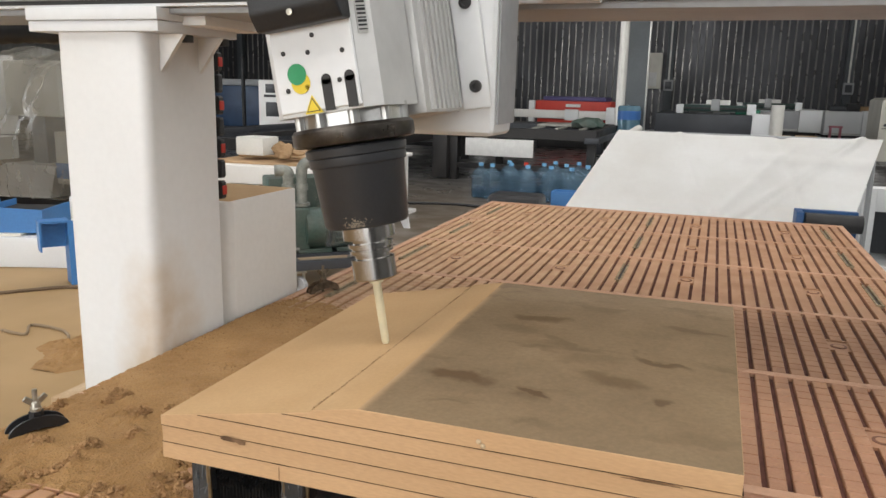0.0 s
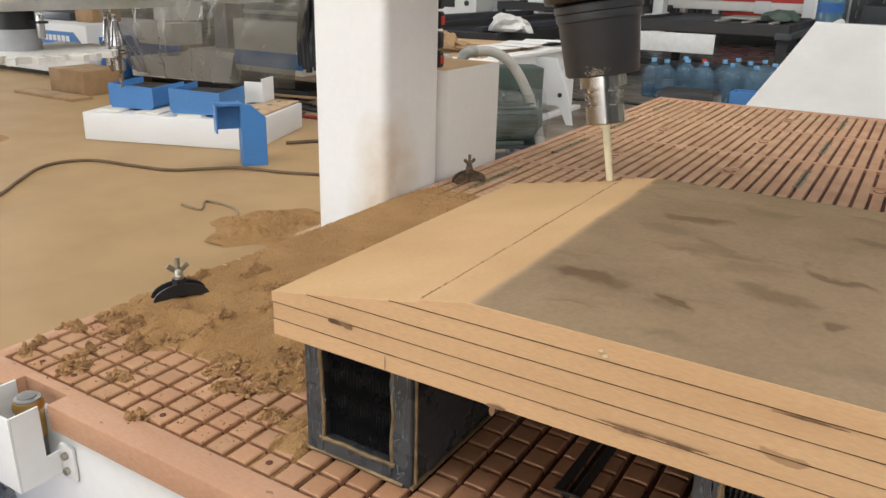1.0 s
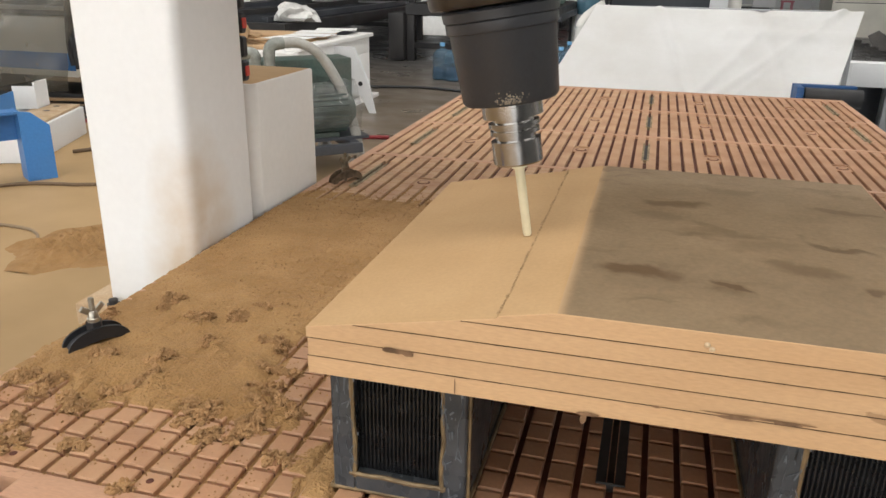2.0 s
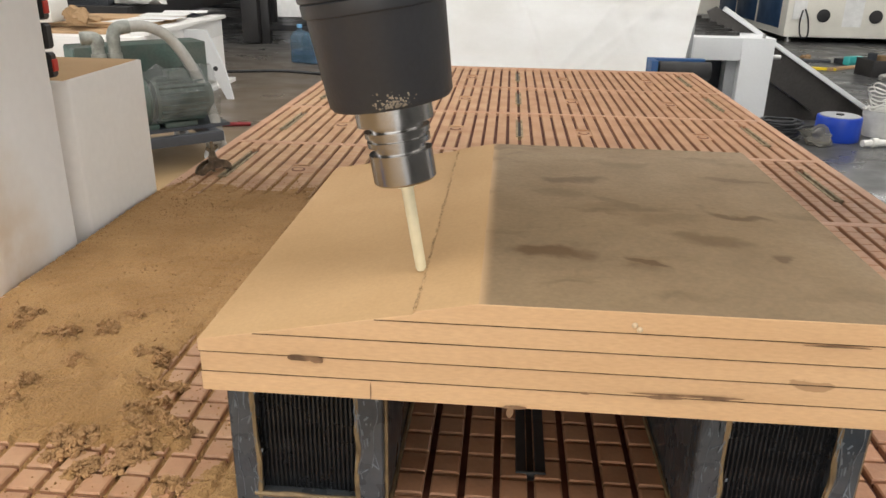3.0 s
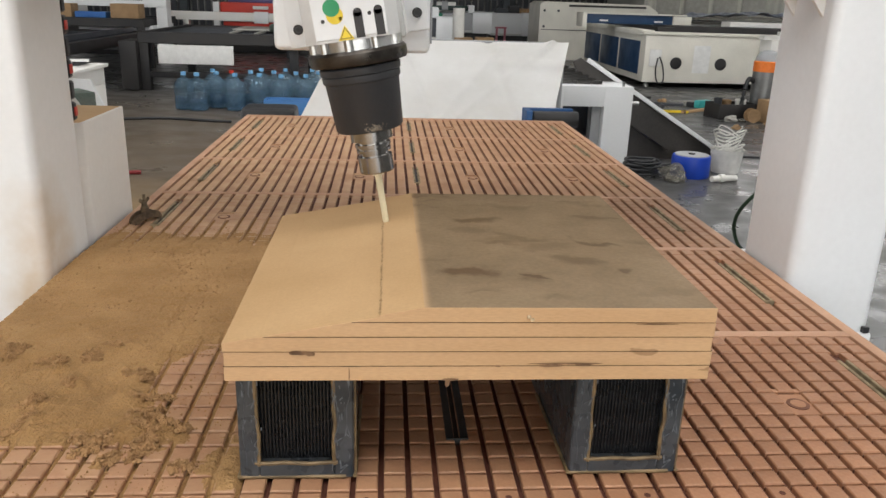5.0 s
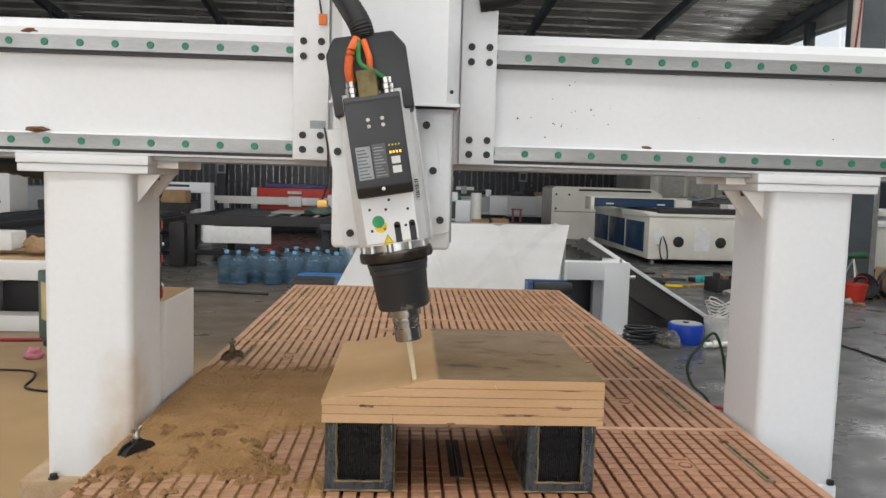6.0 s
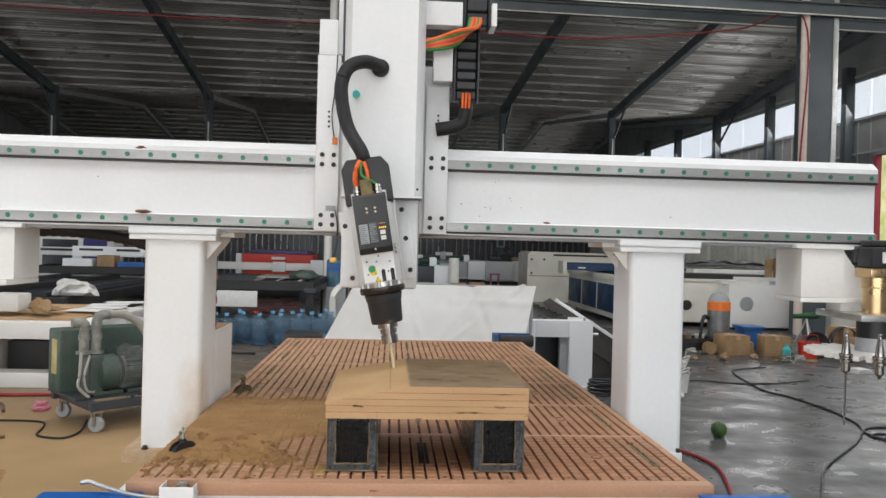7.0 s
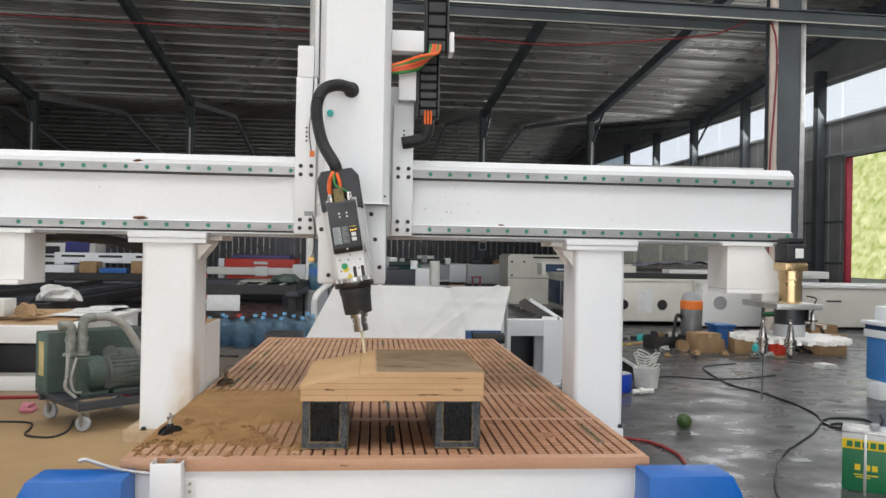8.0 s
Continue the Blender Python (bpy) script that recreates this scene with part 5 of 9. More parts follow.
    for i in range(24):
        x = random.gauss(0.27, 0.07) if i < 18 else random.uniform(-1.6, 1.6)
        z, a = random.uniform(1.55, 1.72), random.uniform(0.0008, 0.0026)
        if not -0.42 < x < 0.11:
            lathe(bm, [(a, 0.0), (a * 0.6, 0.0012)], 7, Matrix.Translation((x, 0.018, z)) @ pose(0, 0, 0, 90))
    tagged(part("dirt_speck", bm, mat("speck_brown", (0.07, 0.055, 0.05), 0.8, var=0.2), beam), "small dark specks standing for holes and dirt", kind="stuff")
    # black hose under the beam
    bm = B()
    tube(bm, [(-1.75, 0.34, 1.44), (-1.5, 0.40, 1.46), (-1.25, 0.42, 1.44), (-1.05, 0.40, 1.38), (-0.98, 0.36, 1.30), (-0.95, 0.3, 1.12), (-0.95, 0.3, 1.07)], 0.028, n=12, steps=14, ribs=0.003)
    part("cable_hose", bm, RUBBER, g, "black ribbed cable hose")
    # energy chain trough behind the beam
    boxpart("chain_trough", g, GREYPAINT, -1.5, 1.5, 0.27, 0.40, 1.70, 1.82, 0.004)
    magazine(g, 1)
    magazine(g, -1)
    return g


GANTRY = gantry()

# ---------------------------------------------------------------- the router: carriage and tilted spindle
TILT_DEG, AXIS_Y, TIP = 9.6, -0.395, (-0.094, 1.0385)


def carriage():
    c = thing("spindle_carriage", "white carriage carrying a tilted milling spindle", "spindle carriage")
    bm = B()
    bx(bm, -0.395, 0.086, -0.02, -0.006, 1.478, 2.10, None, 0.002)
    part("back_plate", bm, WHITE, c)
    for x0, x1, zt, nm in ((-0.396, -0.312, 2.12, 0), (0.002, 0.087, 2.02, 1)):
        bm = B()
        bx(bm, x0, x1, -0.046, -0.0205, 1.479, zt, None, 0.003)
        pl = part("side_plate", bm, WHITE, c, "white steel side plate with bolts")
        for z in (1.503, 1.537, 1.722, 1.757):
            for x in (x0 + 0.024, x1 - 0.018):
                share("bolt", BOLT, pl, pose(x, -0.046, z))
        for z in (1.86, 1.878, 1.896, 1.914):
            share("bolt", SMALLBOLT, pl, pose(x0 + 0.045, -0.046, z))
    bm = B()
    bx(bm, -0.392, -0.325, -0.046, -0.0, 2.1205, 2.25, None, 0.003)
    bx(bm, -0.325, -0.31, -0.03, 0.0, 2.13, 2.7)
    part("upper_block", bm, WHITE, c)
    boxpart("junction_tag", c, ORANGE, -0.337, -0.318, -0.052, -0.0465, 1.795, 1.82, 0.002)
    boxpart("name_plate", c, LABELGREY, -0.355, -0.318, -0.0475, -0.0462, 1.553, 1.572, 0.0005)
    bm = B()
    tube(bm, [(-0.325, -0.05, 2.12), (-0.33, -0.055, 2.0), (-0.34, -0.055, 1.9), (-0.33, -0.055, 1.82)], 0.0022, n=6)
    part("sensor_wire", bm, BLACK, c)
    bm = B()
    tube(bm, [(-0.32, -0.052, 1.555), (-0.31, -0.06, 1.5), (-0.312, -0.06, 1.42), (-0.325, -0.055, 1.38)], 0.0025, n=6)
    part("sensor_wire", bm, BLACK, c)
    boxpart("limit_switch", c, BRASS, -0.335, -0.31, -0.06, -0.035, 1.365, 1.385, 0.003)
    # upright box of the vertical axis with a folded front
    bm = B()
    prism(bm, [(-0.288, -0.06), (-0.288, -0.215), (-0.262, -0.262), (-0.040, -0.262), (-0.012, -0.215), (-0.012, -0.06)][::-1], 2.0, Matrix(((1, 0, 0, 0), (0, 0, 1, 0), (0, 1, 0, 1.594), (0, 0, 0, 1))))
    zc = part("axis_housing", bm, WHITE, c, "white folded housing of the vertical axis")
    boxpart("lower_seam", zc, WHITE, -0.2885, -0.0115, -0.265, -0.2, 1.594, 1.60, 0.001)
    share("bolt", SMALLBOLT, zc, pose(-0.03, -0.263, 1.625))
    bm = B()
    lathe(bm, [(0.03, -0.262), (0.03, -0.27), (0.021, -0.272)], 20, pose(-0.165, 0, 2.03, 90) @ pose(0, 0, 0) @ Matrix.Diagonal((1, 1, -1, 1)))
    part("grommet", bm, RUBBER, zc)
    bm = B()
    lathe(bm, [(0.013, 0.262), (0.013, 0.272), (0.0, 0.274)], 16, pose(-0.243, 0, 1.938, 90))
    part("indicator_button", bm, TEAL, zc, "teal indicator button")
    # slide behind the spindle
    bm = B()
    bx(bm, -0.286, -0.022, -0.20, -0.10, 1.283, 1.70, None, 0.012, 3)
    sl = part("axis_slide", bm, WHITE, c, "white slide plate")
    bm = B()
    lean = Matrix.Translation((TIP[0], AXIS_Y, TIP[1])) @ pose(0, 0, 0, 0, -TILT_DEG, 0)
    bx(bm, 0.078, 0.118, 0.185, 0.195, 0.27, 0.53, lean, 0.004)
    part("clamp_bar", bm, WHITE, sl)
    bm = B()
    bx(bm, -0.118, -0.078, 0.185, 0.195, 0.27, 0.53, lean, 0.004)
    part("clamp_bar", bm, WHITE, sl)
    for x, z in ((0.1, 0.51), (0.1, 0.41), (0.1, 0.30), (-0.1, 0.48), (-0.1, 0.30)):
        share("bolt", BOLT, sl, lean @ pose(x, 0.185, z))
    boxpart("plate_seam", sl, GREYPAINT, -0.0215, -0.0185, -0.19, -0.1, 1.30, 1.60, 0.0005)
    # swivel block between slide and spindle
    tilt = Matrix.Translation((TIP[0], AXIS_Y, TIP[1])) @ pose(0, 0, 0, 0, -TILT_DEG, 0)
    bm = B()
    bx(bm, -0.075, 0.075, 0.055, 0.19, 0.27, 0.56, tilt, 0.006)
    PALEANOD = mat("pale_anodised", (0.58, 0.58, 0.57), 0.42, metal=0.3, var=0.06, scale=9)
    part("swivel_block", bm, PALEANOD, c, "ribbed aluminium mounting block")
    bm = B()
    for k in range(7):
        bx(bm, 0.075, 0.079, 0.07 + k * 0.017, 0.078 + k * 0.017, 0.275, 0.555, tilt)
    part("cooling_rib", bm, PALEANOD, c)
    # spindle body: pale metal with cut corners
    bm = B()
    prism(bm, [(-0.066, 0.05), (-0.066, -0.05), (-0.05, -0.068), (0.05, -0.068), (0.066, -0.05), (0.066, 0.05)][::-1], 0.285, tilt @ Matrix(((1, 0, 0, 0), (0, 0, 1, 0), (0, 1, 0, 0.283), (0, 0, 0, 1))))
    body = part("spindle_body", bm, PALEANOD, c, "pale metal spindle body")
    bm = B()
    bx(bm, -0.0495, 0.0495, -0.0715, -0.0682, 0.287, 0.50, tilt, 0.001, 1)
    part("front_plate", bm, WHITE, body, "white front plate")
    bm = B()
    for x in (0.012, 0.040):
        bx(bm, x - 0.006, x + 0.006, -0.0722, -0.0716, 0.285, 0.318, tilt)
        lathe(bm, [(0.006, 0.0716), (0.006, 0.0722)], 12, tilt @ pose(x, 0, 0.318, 90))
    part("slot", bm, BLACKSTEEL, body)
    bm = B()
    lathe(bm, [(0.0028, 0.0716), (0.0028, 0.0724)], 8)
    screw = mesh_of("plate_screw", bm, BLACKSTEEL)
    for x, z in ((-0.035, 0.352), (-0.005, 0.349), (0.036, 0.345), (-0.036, 0.312), (0.028, 0.315), (-0.012, 0.313), (0.003, 0.366)):
        share("plate_screw", screw, body, tilt @ pose(x, 0, z, 90))
    bm = B()
    lathe(bm, [(0.0115, 0.0716), (0.0115, 0.0724)], 20, tilt @ pose(-0.019, 0, 0.318, 90))
    part("sticker", bm, STICKERYELLOW, body)
    bm = B()
    lathe(bm, [(0.0115, 0.0725), (0.0115, 0.073)], 20, tilt @ pose(-0.022, 0, 0.328, 90))
    part("sticker", bm, STICKERGREEN, body)
    bm = B()
    prism(bm, [(-0.011, 0.284), (0.011, 0.284), (0.0, 0.304)], 0.0008, tilt @ Matrix.Translation((-0.008, -0.0726, 0)))
    part("warning_sticker", bm, STICKERYELLOW, body)
    bm = B()
    prism(bm, [(-0.0085, 0.286), (0.0085, 0.286), (0.0, 0.3015)], 0.0003, tilt @ Matrix.Translation((-0.008, -0.0730, 0)))
    part("warning_mark", bm, BLACK, body)
    bm = B()
    prism(bm, [(-0.007, 0.287), (0.007, 0.287), (0.0, 0.2995)], 0.0003, tilt @ Matrix.Translation((-0.008, -0.0734, 0)))
    part("warning_sticker", bm, STICKERYELLOW, body)
    bm = B()
    for k in range(2):
        bx(bm, -0.006, 0.006, -0.0006, 0.0, 0.36 + 0.0, 0.40, tilt @ Matrix.Translation((0.0583 + 0.0, -0.0594, 0)) @ pose(0, 0, 0, 0, 0, 48.4), 0)
    part("bar_label", bm, PAPER, body)
    bm = B()
    for k in range(9):
        bx(bm, -0.005, 0.005, -0.0009, -0.0006, 0.363 + k * 0.004, 0.3645 + k * 0.004 + (k % 3) * 0.0006, tilt @ Matrix.Translation((0.0583, -0.0594, 0)) @ pose(0, 0, 0, 0, 0, 48.4))
    part("bar_print", bm, BLACK, body)
    # black control unit on the front
    bm = B()
    prism(bm, [(-0.07, 0.375), (-0.07, 0.56), (-0.095, 0.56), (-0.102, 0.55), (-0.102, 0.392), (-0.092, 0.375)], 0.104, tilt @ Matrix(((0, 1, 0, -0.052), (1, 0, 0, 0), (0, 0, 1, 0), (0, 0, 0, 1))))
    bmesh.ops.bevel(bm, geom=list(bm.edges), offset=0.004, segments=3, profile=0.6, affect="EDGES")
    unit = part("control_unit", bm, BLACK, c, "black control unit with labels and lamps")
    bm = B()
    bx(bm, -0.043, -0.016, -0.1026, -0.1021, 0.408, 0.468, tilt)
    part("type_label", bm, LABELGREY, unit)
    bm = B()
    for k in range(9):
        bx(bm, -0.041, -0.02 - (k % 3) * 0.003, -0.1029, -0.1026, 0.411 + k * 0.0062, 0.413 + k * 0.0062, tilt)
    part("label_line", bm, LABELDARK, unit)
    bm = B()
    bx(bm, -0.013, 0.012, -0.1026, -0.1021, 0.408, 0.470, tilt)
    part("type_label", bm, LABELDARK, unit)
    bm = B()
    for k in range(10):
        bx(bm, -0.011, 0.009 - (k % 4) * 0.003, -0.1029, -0.1026, 0.412 + k * 0.0056, 0.4135 + k * 0.0056, tilt)
    part("label_line", bm, LABELGREY, unit)
    bm = B()
    for z in (0.414, 0.431):
        bx(bm, 0.020, 0.036, -0.1029, -0.1021, z, z + 0.013, tilt)
    part("key", bm, PAPER, unit)
    bm = B()
    for k in range(4):
        bx(bm, 0.018 + k * 0.006, 0.0215 + k * 0.006, -0.1029, -0.1021, 0.450, 0.4545, tilt)
    part("lamp", bm, YELLOWLAMP, unit)
    bm = B()
    for k in range(4):
        bx(bm, 0.018 + k * 0.006, 0.0205 + k * 0.006, -0.1029, -0.1021, 0.464, 0.4665, tilt)
    part("small_print", bm, STICKERYELLOW, unit)
    for x, z in ((-0.012, 0.515), (0.014, 0.515), (-0.012, 0.503), (0.014, 0.503), (-0.002, 0.388)):
        bm = B()
        lathe(bm, [(0.0035, 0.1015), (0.0035, 0.1035), (0.0, 0.104)], 10, tilt @ pose(x, 0, z, 90))
        part("screw", bm, SCREW, unit)
    # black hood at the head
    bm = B()
    prism(bm, [(-0.074, 0.53), (0.076, 0.53), (0.076, 0.645), (0.055, 0.675), (-0.055, 0.675), (-0.074, 0.645)], 0.11, tilt @ Matrix.Translation((0, -0.062, 0)))
    bmesh.ops.bevel(bm, geom=list(bm.edges), offset=0.006, segments=3, profile=0.6, affect="EDGES")
    hood = part("cable_hood", bm, BLACK, c, "black plastic cable hood")
    bm = B()
    bx(bm, -0.022, 0.014, -0.098, -0.064, 0.556, 0.605, tilt, 0.003)
    part("connector_block", bm, mat("dull_brass_block", (0.20, 0.16, 0.07), 0.5, metal=0.4, var=0.2, scale=30), hood)
    for x in (-0.033, 0.030):
        bm = B()
        lathe(bm, [(0.012, 0.556), (0.012, 0.566), (0.0135, 0.567), (0.0135, 0.576), (0.011, 0.578), (0.011, 0.588)], 12, tilt @ Matrix.Translation((x, -0.082, 0)))
        part("cable_gland", bm, CHROME, hood)
    T = lambda x, y, z: tilt @ Vector((x, y, z))
    bm = B()
    tube(bm, [T(-0.033, -0.082, 0.585), T(-0.034, -0.088, 0.61), T(-0.026, -0.088, 0.64), T(-0.012, -0.075, 0.665)], 0.008, n=10)
    tube(bm, [T(0.003, -0.085, 0.60), T(0.006, -0.088, 0.625), T(0.0, -0.08, 0.66)], 0.006, n=10)
    part("power_cable", bm, ORANGECABLE, hood, "orange power cable")
    bm = B()
    tube(bm, [T(0.03, -0.082, 0.585), T(0.012, -0.09, 0.60), T(-0.012, -0.09, 0.62), T(-0.008, -0.082, 0.66)], 0.0045, n=10)
    part("earth_cable", bm, GREENCABLE, hood, "green earth cable")
    bm = B()
    tube(bm, [(-0.165, -0.262, 2.03), (-0.175, -0.30, 2.032), (-0.215, -0.345, 2.03), (-0.262, -0.375, 2.005), (-0.284, -0.39, 1.95), (-0.280, -0.40, 1.88), (-0.258, -0.41, 1.80), T(-0.005, -0.05, 0.70), T(0.0, -0.05, 0.672)], 0.0225, n=16, steps=16, ribs=0.0013)
    part("cable_hose", bm, RUBBER, c, "black ribbed cable hose")
    # nose, nut and cutter, turned about the tilted axis
    bm = B()
    lathe(bm, [(0.060, 0.262), (0.060, 0.284)], 36, tilt)
    ring = part("clamp_ring", bm, STEEL, c, "steel ring with clamp screws")
    bm = B()
    lathe(bm, [(0.0065, 0.262), (0.0065, 0.287)], 10)
    screw = mesh_of("clamp_screw", bm, STEEL)
    for i in range(10):
        a = 2 * math.pi * (i + 0.3) / 10
        share("clamp_screw", screw, ring, tilt @ Matrix.Translation((0.062 * math.cos(a), 0.062 * math.sin(a), 0)))
    bm = B()
    lathe(bm, [(0.055, 0.246), (0.070, 0.248), (0.072, 0.252), (0.072, 0.264), (0.069, 0.268), (0.05, 0.269)], 40, tilt)
    part("flange", bm, BRONZE, c, "stained steel flange")
    bm = B()
    lathe(bm, [(0.03, 0.149), (0.0475, 0.150), (0.0502, 0.1535), (0.0548, 0.2215), (0.0552, 0.2222), (0.0568, 0.2228), (0.0575, 0.2245), (0.0578, 0.2325), (0.0570, 0.2335), (0.0590, 0.2345), (0.0600, 0.243), (0.058, 0.245), (0.04, 0.247)], 48, tilt)
    part("nose", bm, NOSE, c, "dark grey spindle nose with dust on its rim")
    bm = B()
    for i in range(110):
        a, z = radians(random.gauss(-80, 7)), 0.1525 + abs(random.gauss(0, 0.0045))
        rr = 0.0500 + (z - 0.1535) * 0.068
        k = random.uniform(0.0004, 0.0014)
        lathe(bm, [(k, 0), (k * 0.6, 0.0002), (0.0, 0.0003)], 6, tilt @ pose(rr * math.cos(a), rr * math.sin(a), z) @ pose(0, 0, 0, 90, 0, 0) @ pose(0, 0, 0, 0, math.degrees(a) + 90, 0))
    tagged(part("dust_smear", bm, mat("pale_dust", (0.24, 0.20, 0.15), 0.9, var=0.2, scale=90), c, "pale dust stuck to the nose rim"), kind="stuff")
    bm = B()
    lathe(bm, [(0.02, 0.150), (0.0318, 0.1495), (0.0318, 0.1340), (0.0222, 0.1338), (0.0222, 0.1285), (0.0272, 0.1283), (0.0272, 0.1238), (0.0240, 0.1236), (0.0240, 0.1205), (0.0262, 0.1203), (0.0262, 0.1158), (0.0215, 0.1156), (0.0215, 0.1095), (0.0264, 0.1093), (0.0264, 0.0855), (0.0250, 0.0838), (0.010, 0.083)][::-1], 40, tilt)
    part("collet_nut", bm, CHROME, c, "polished steel collet nut")
    bm = B()
    lathe(bm, [(0.0085, 0.0835), (0.0085, 0.078)][::-1], 16, tilt)
    lathe(bm, [(0.0, 0.0), (0.0038, 0.001), (0.0048, 0.004), (0.0052, 0.074), (0.006, 0.079)], 16, tilt)
    part("milling_bit", bm, BIT, c, "pale slender milling bit")
    # arm and cable chain beside the housing
    boxpart("chain_arm", c, WHITE, -0.012, 0.118, -0.16, -0.10, 2.215, 2.298, 0.002)
    boxpart("chain_block", c, WHITE, 0.022, 0.092, -0.10, -0.05, 2.03, 2.175, 0.003)
    boxpart("chain_bracket", c, WHITE, 0.218, 0.236, -0.19, -0.09, 2.21, 2.29, 0.002)
    bm = B()
    for i in range(16):
        z = 2.215 + i * 0.052
        bx(bm, 0.130, 0.208, -0.16, -0.11, z, z + 0.049, None, 0.006, 1)
        bx(bm, 0.120, 0.130, -0.165, -0.105, z - 0.004, z + 0.053, None, 0.003, 1)
        bx(bm, 0.208, 0.217, -0.165, -0.105, z - 0.004, z + 0.053, None, 0.003, 1)
    for i in range(8):
        z = 1.965 + i * 0.036
        bx(bm, 0.104, 0.180, -0.10, -0.04, z, z + 0.034, None, 0.006, 1)
        bx(bm, 0.095, 0.104, -0.105, -0.04, z - 0.003, z + 0.037, None, 0.002, 1)
        bx(bm, 0.180, 0.188, -0.105, -0.04, z - 0.003, z + 0.037, None, 0.002, 1)
    ch = part("cable_chain", bm, BLACK, c, "black cable chain")
    bm = B()
    tube(bm, [(0.145, -0.07, 1.965), (0.145, -0.07, 1.92), (0.125, -0.06, 1.88), (0.04, -0.05, 1.862)], 0.026, n=12, steps=10, ribs=0.001)
    bx(bm, 0.086, 0.094, -0.11, -0.10, 1.955, 2.005)
    part("lower_hose", bm, RUBBER, c)
    for col, offs in ((ORANGECABLE, (0.0, 0.014, 0.03)), (GREENCABLE, (0.022, -0.01)), (mat("red_core", (0.62, 0.05, 0.03), 0.45), (0.008,))):
        bm = B()
        for o in offs:
            tube(bm, [(-0.014, -0.17 - o * 0.4, 2.13 + o * 0.6), (0.04, -0.185, 2.135 + o), (0.10, -0.185 - o, 2.155 + o * 0.9), (0.142 + o * 0.9, -0.18, 2.195 + o * 0.4), (0.155 + o * 0.9, -0.155, 2.245)], 0.0068, n=8)
        part("cable_loop", bm, col, c, "loop of coloured cables")
    bm = B()
    for o, k in ((0.0, 0), (0.012, 1), (0.024, 0)):
        rod(bm, (0.130 + o, -0.106, 1.99), (0.130 + o, -0.104, 1.935), 0.0045, n=8)
    part("cable_end", bm, ORANGECABLE, c)
    return c


CARRIAGE = carriage()

# ---------------------------------------------------------------- sawdust and clamps on the bed


# heaps of crumbled sawdust: x, y, reach
SPOTS = [(-0.753, 0.07, 0.03), (-0.743, -0.008, 0.028), (-0.644, 0.001, 0.028), (-0.595, 0.012, 0.024), (-0.646, 0.11, 0.034), (-0.482, 0.11, 0.03), (-0.462, 0.142, 0.034), (-0.455, 0.167, 0.03),
         (-0.461, 0.071, 0.026), (-0.482, -0.023, 0.018), (-0.476, 0.236, 0.03), (-0.501, 0.315, 0.028), (-0.529, 0.405, 0.026), (-0.657, 0.195, 0.035), (-0.604, 0.324, 0.028), (-0.593, 0.227, 0.03), (-0.757, 0.14, 0.034),
         (-0.399, 0.129, 0.03), (-0.577, 0.168, 0.03), (-0.718, 0.4, 0.028), (-0.44, 0.15, 0.03), (-0.412, 0.122, 0.028), (-0.557, 0.264, 0.028), (-0.559, 0.381, 0.028), (-0.38, 0.142, 0.02), (-0.395, 0.168, 0.03), (-0.687, 0.01, 0.03), (-0.70, 0.16, 0.045), (-0.77, 0.33, 0.03), (-0.36, 0.05, 0.03), (-0.55, 0.08, 0.07), (-0.66, 0.05, 0.07), (-0.62, 0.65, 0.12)]


def dust_height(x, y):
    """How deep the sawdust lies on the bed, in metres above its top."""
    v = Vector((x * 5, y * 5, 0.3))
    n = noise.noise(v) * 0.6 + noise.noise(v * 2.7) * 0.3 + noise.noise(v * 7) * 0.14
    front = min(1.0, max(-1.0, (y - 0.12) / 0.06))
    side = min(1.0, max(-1.0, (-0.292 - 0.22 * max(0.0, y - 0.75) - x) / 0.05))
    back = min(1.0, max(-1.0, (1.10 - y + 0.12 * noise.noise(Vector((x * 9, y * 3, 5)))) / 0.2))
    # a patch beside the boards is swept bare
    bare = min(1.0, max(-1.0, (math.hypot((x + 0.33) / 0.092, (y - 0.285) / 0.13) - 1) * 1.6))
    base = min(front, side, back, bare)
    corner = max(0.0, 1 - math.hypot((x + 0.30) / 0.06, (y - 0.05) / 0.08))
    heap = 0.0
    if y < 0.75:
        for cx, cy, spread in SPOTS:
            if spread > 0.05:
                continue
            d = ((x - cx) ** 2 + (y - cy) ** 2) / (spread * spread * 0.55)
            if d < 4:
                heap = max(heap, math.exp(-d) * (0.6 + 0.9 * noise.noise(Vector((x * 38, y * 38, cx * 9)))))
    heap *= 0.7 + 0.8 * abs(noise.noise(Vector((x * 110, y * 110, 2.0))))
    h = 0.0075 * base + 0.0085 * n + 0.012 * corner - 0.001 + 0.011 * max(0.0, heap)
    edge = min(1.0, max(0.0, (x + 0.787) / 0.02))
    return h * (0.25 + 0.75 * edge) - (0.001 if edge < 1 else 0)


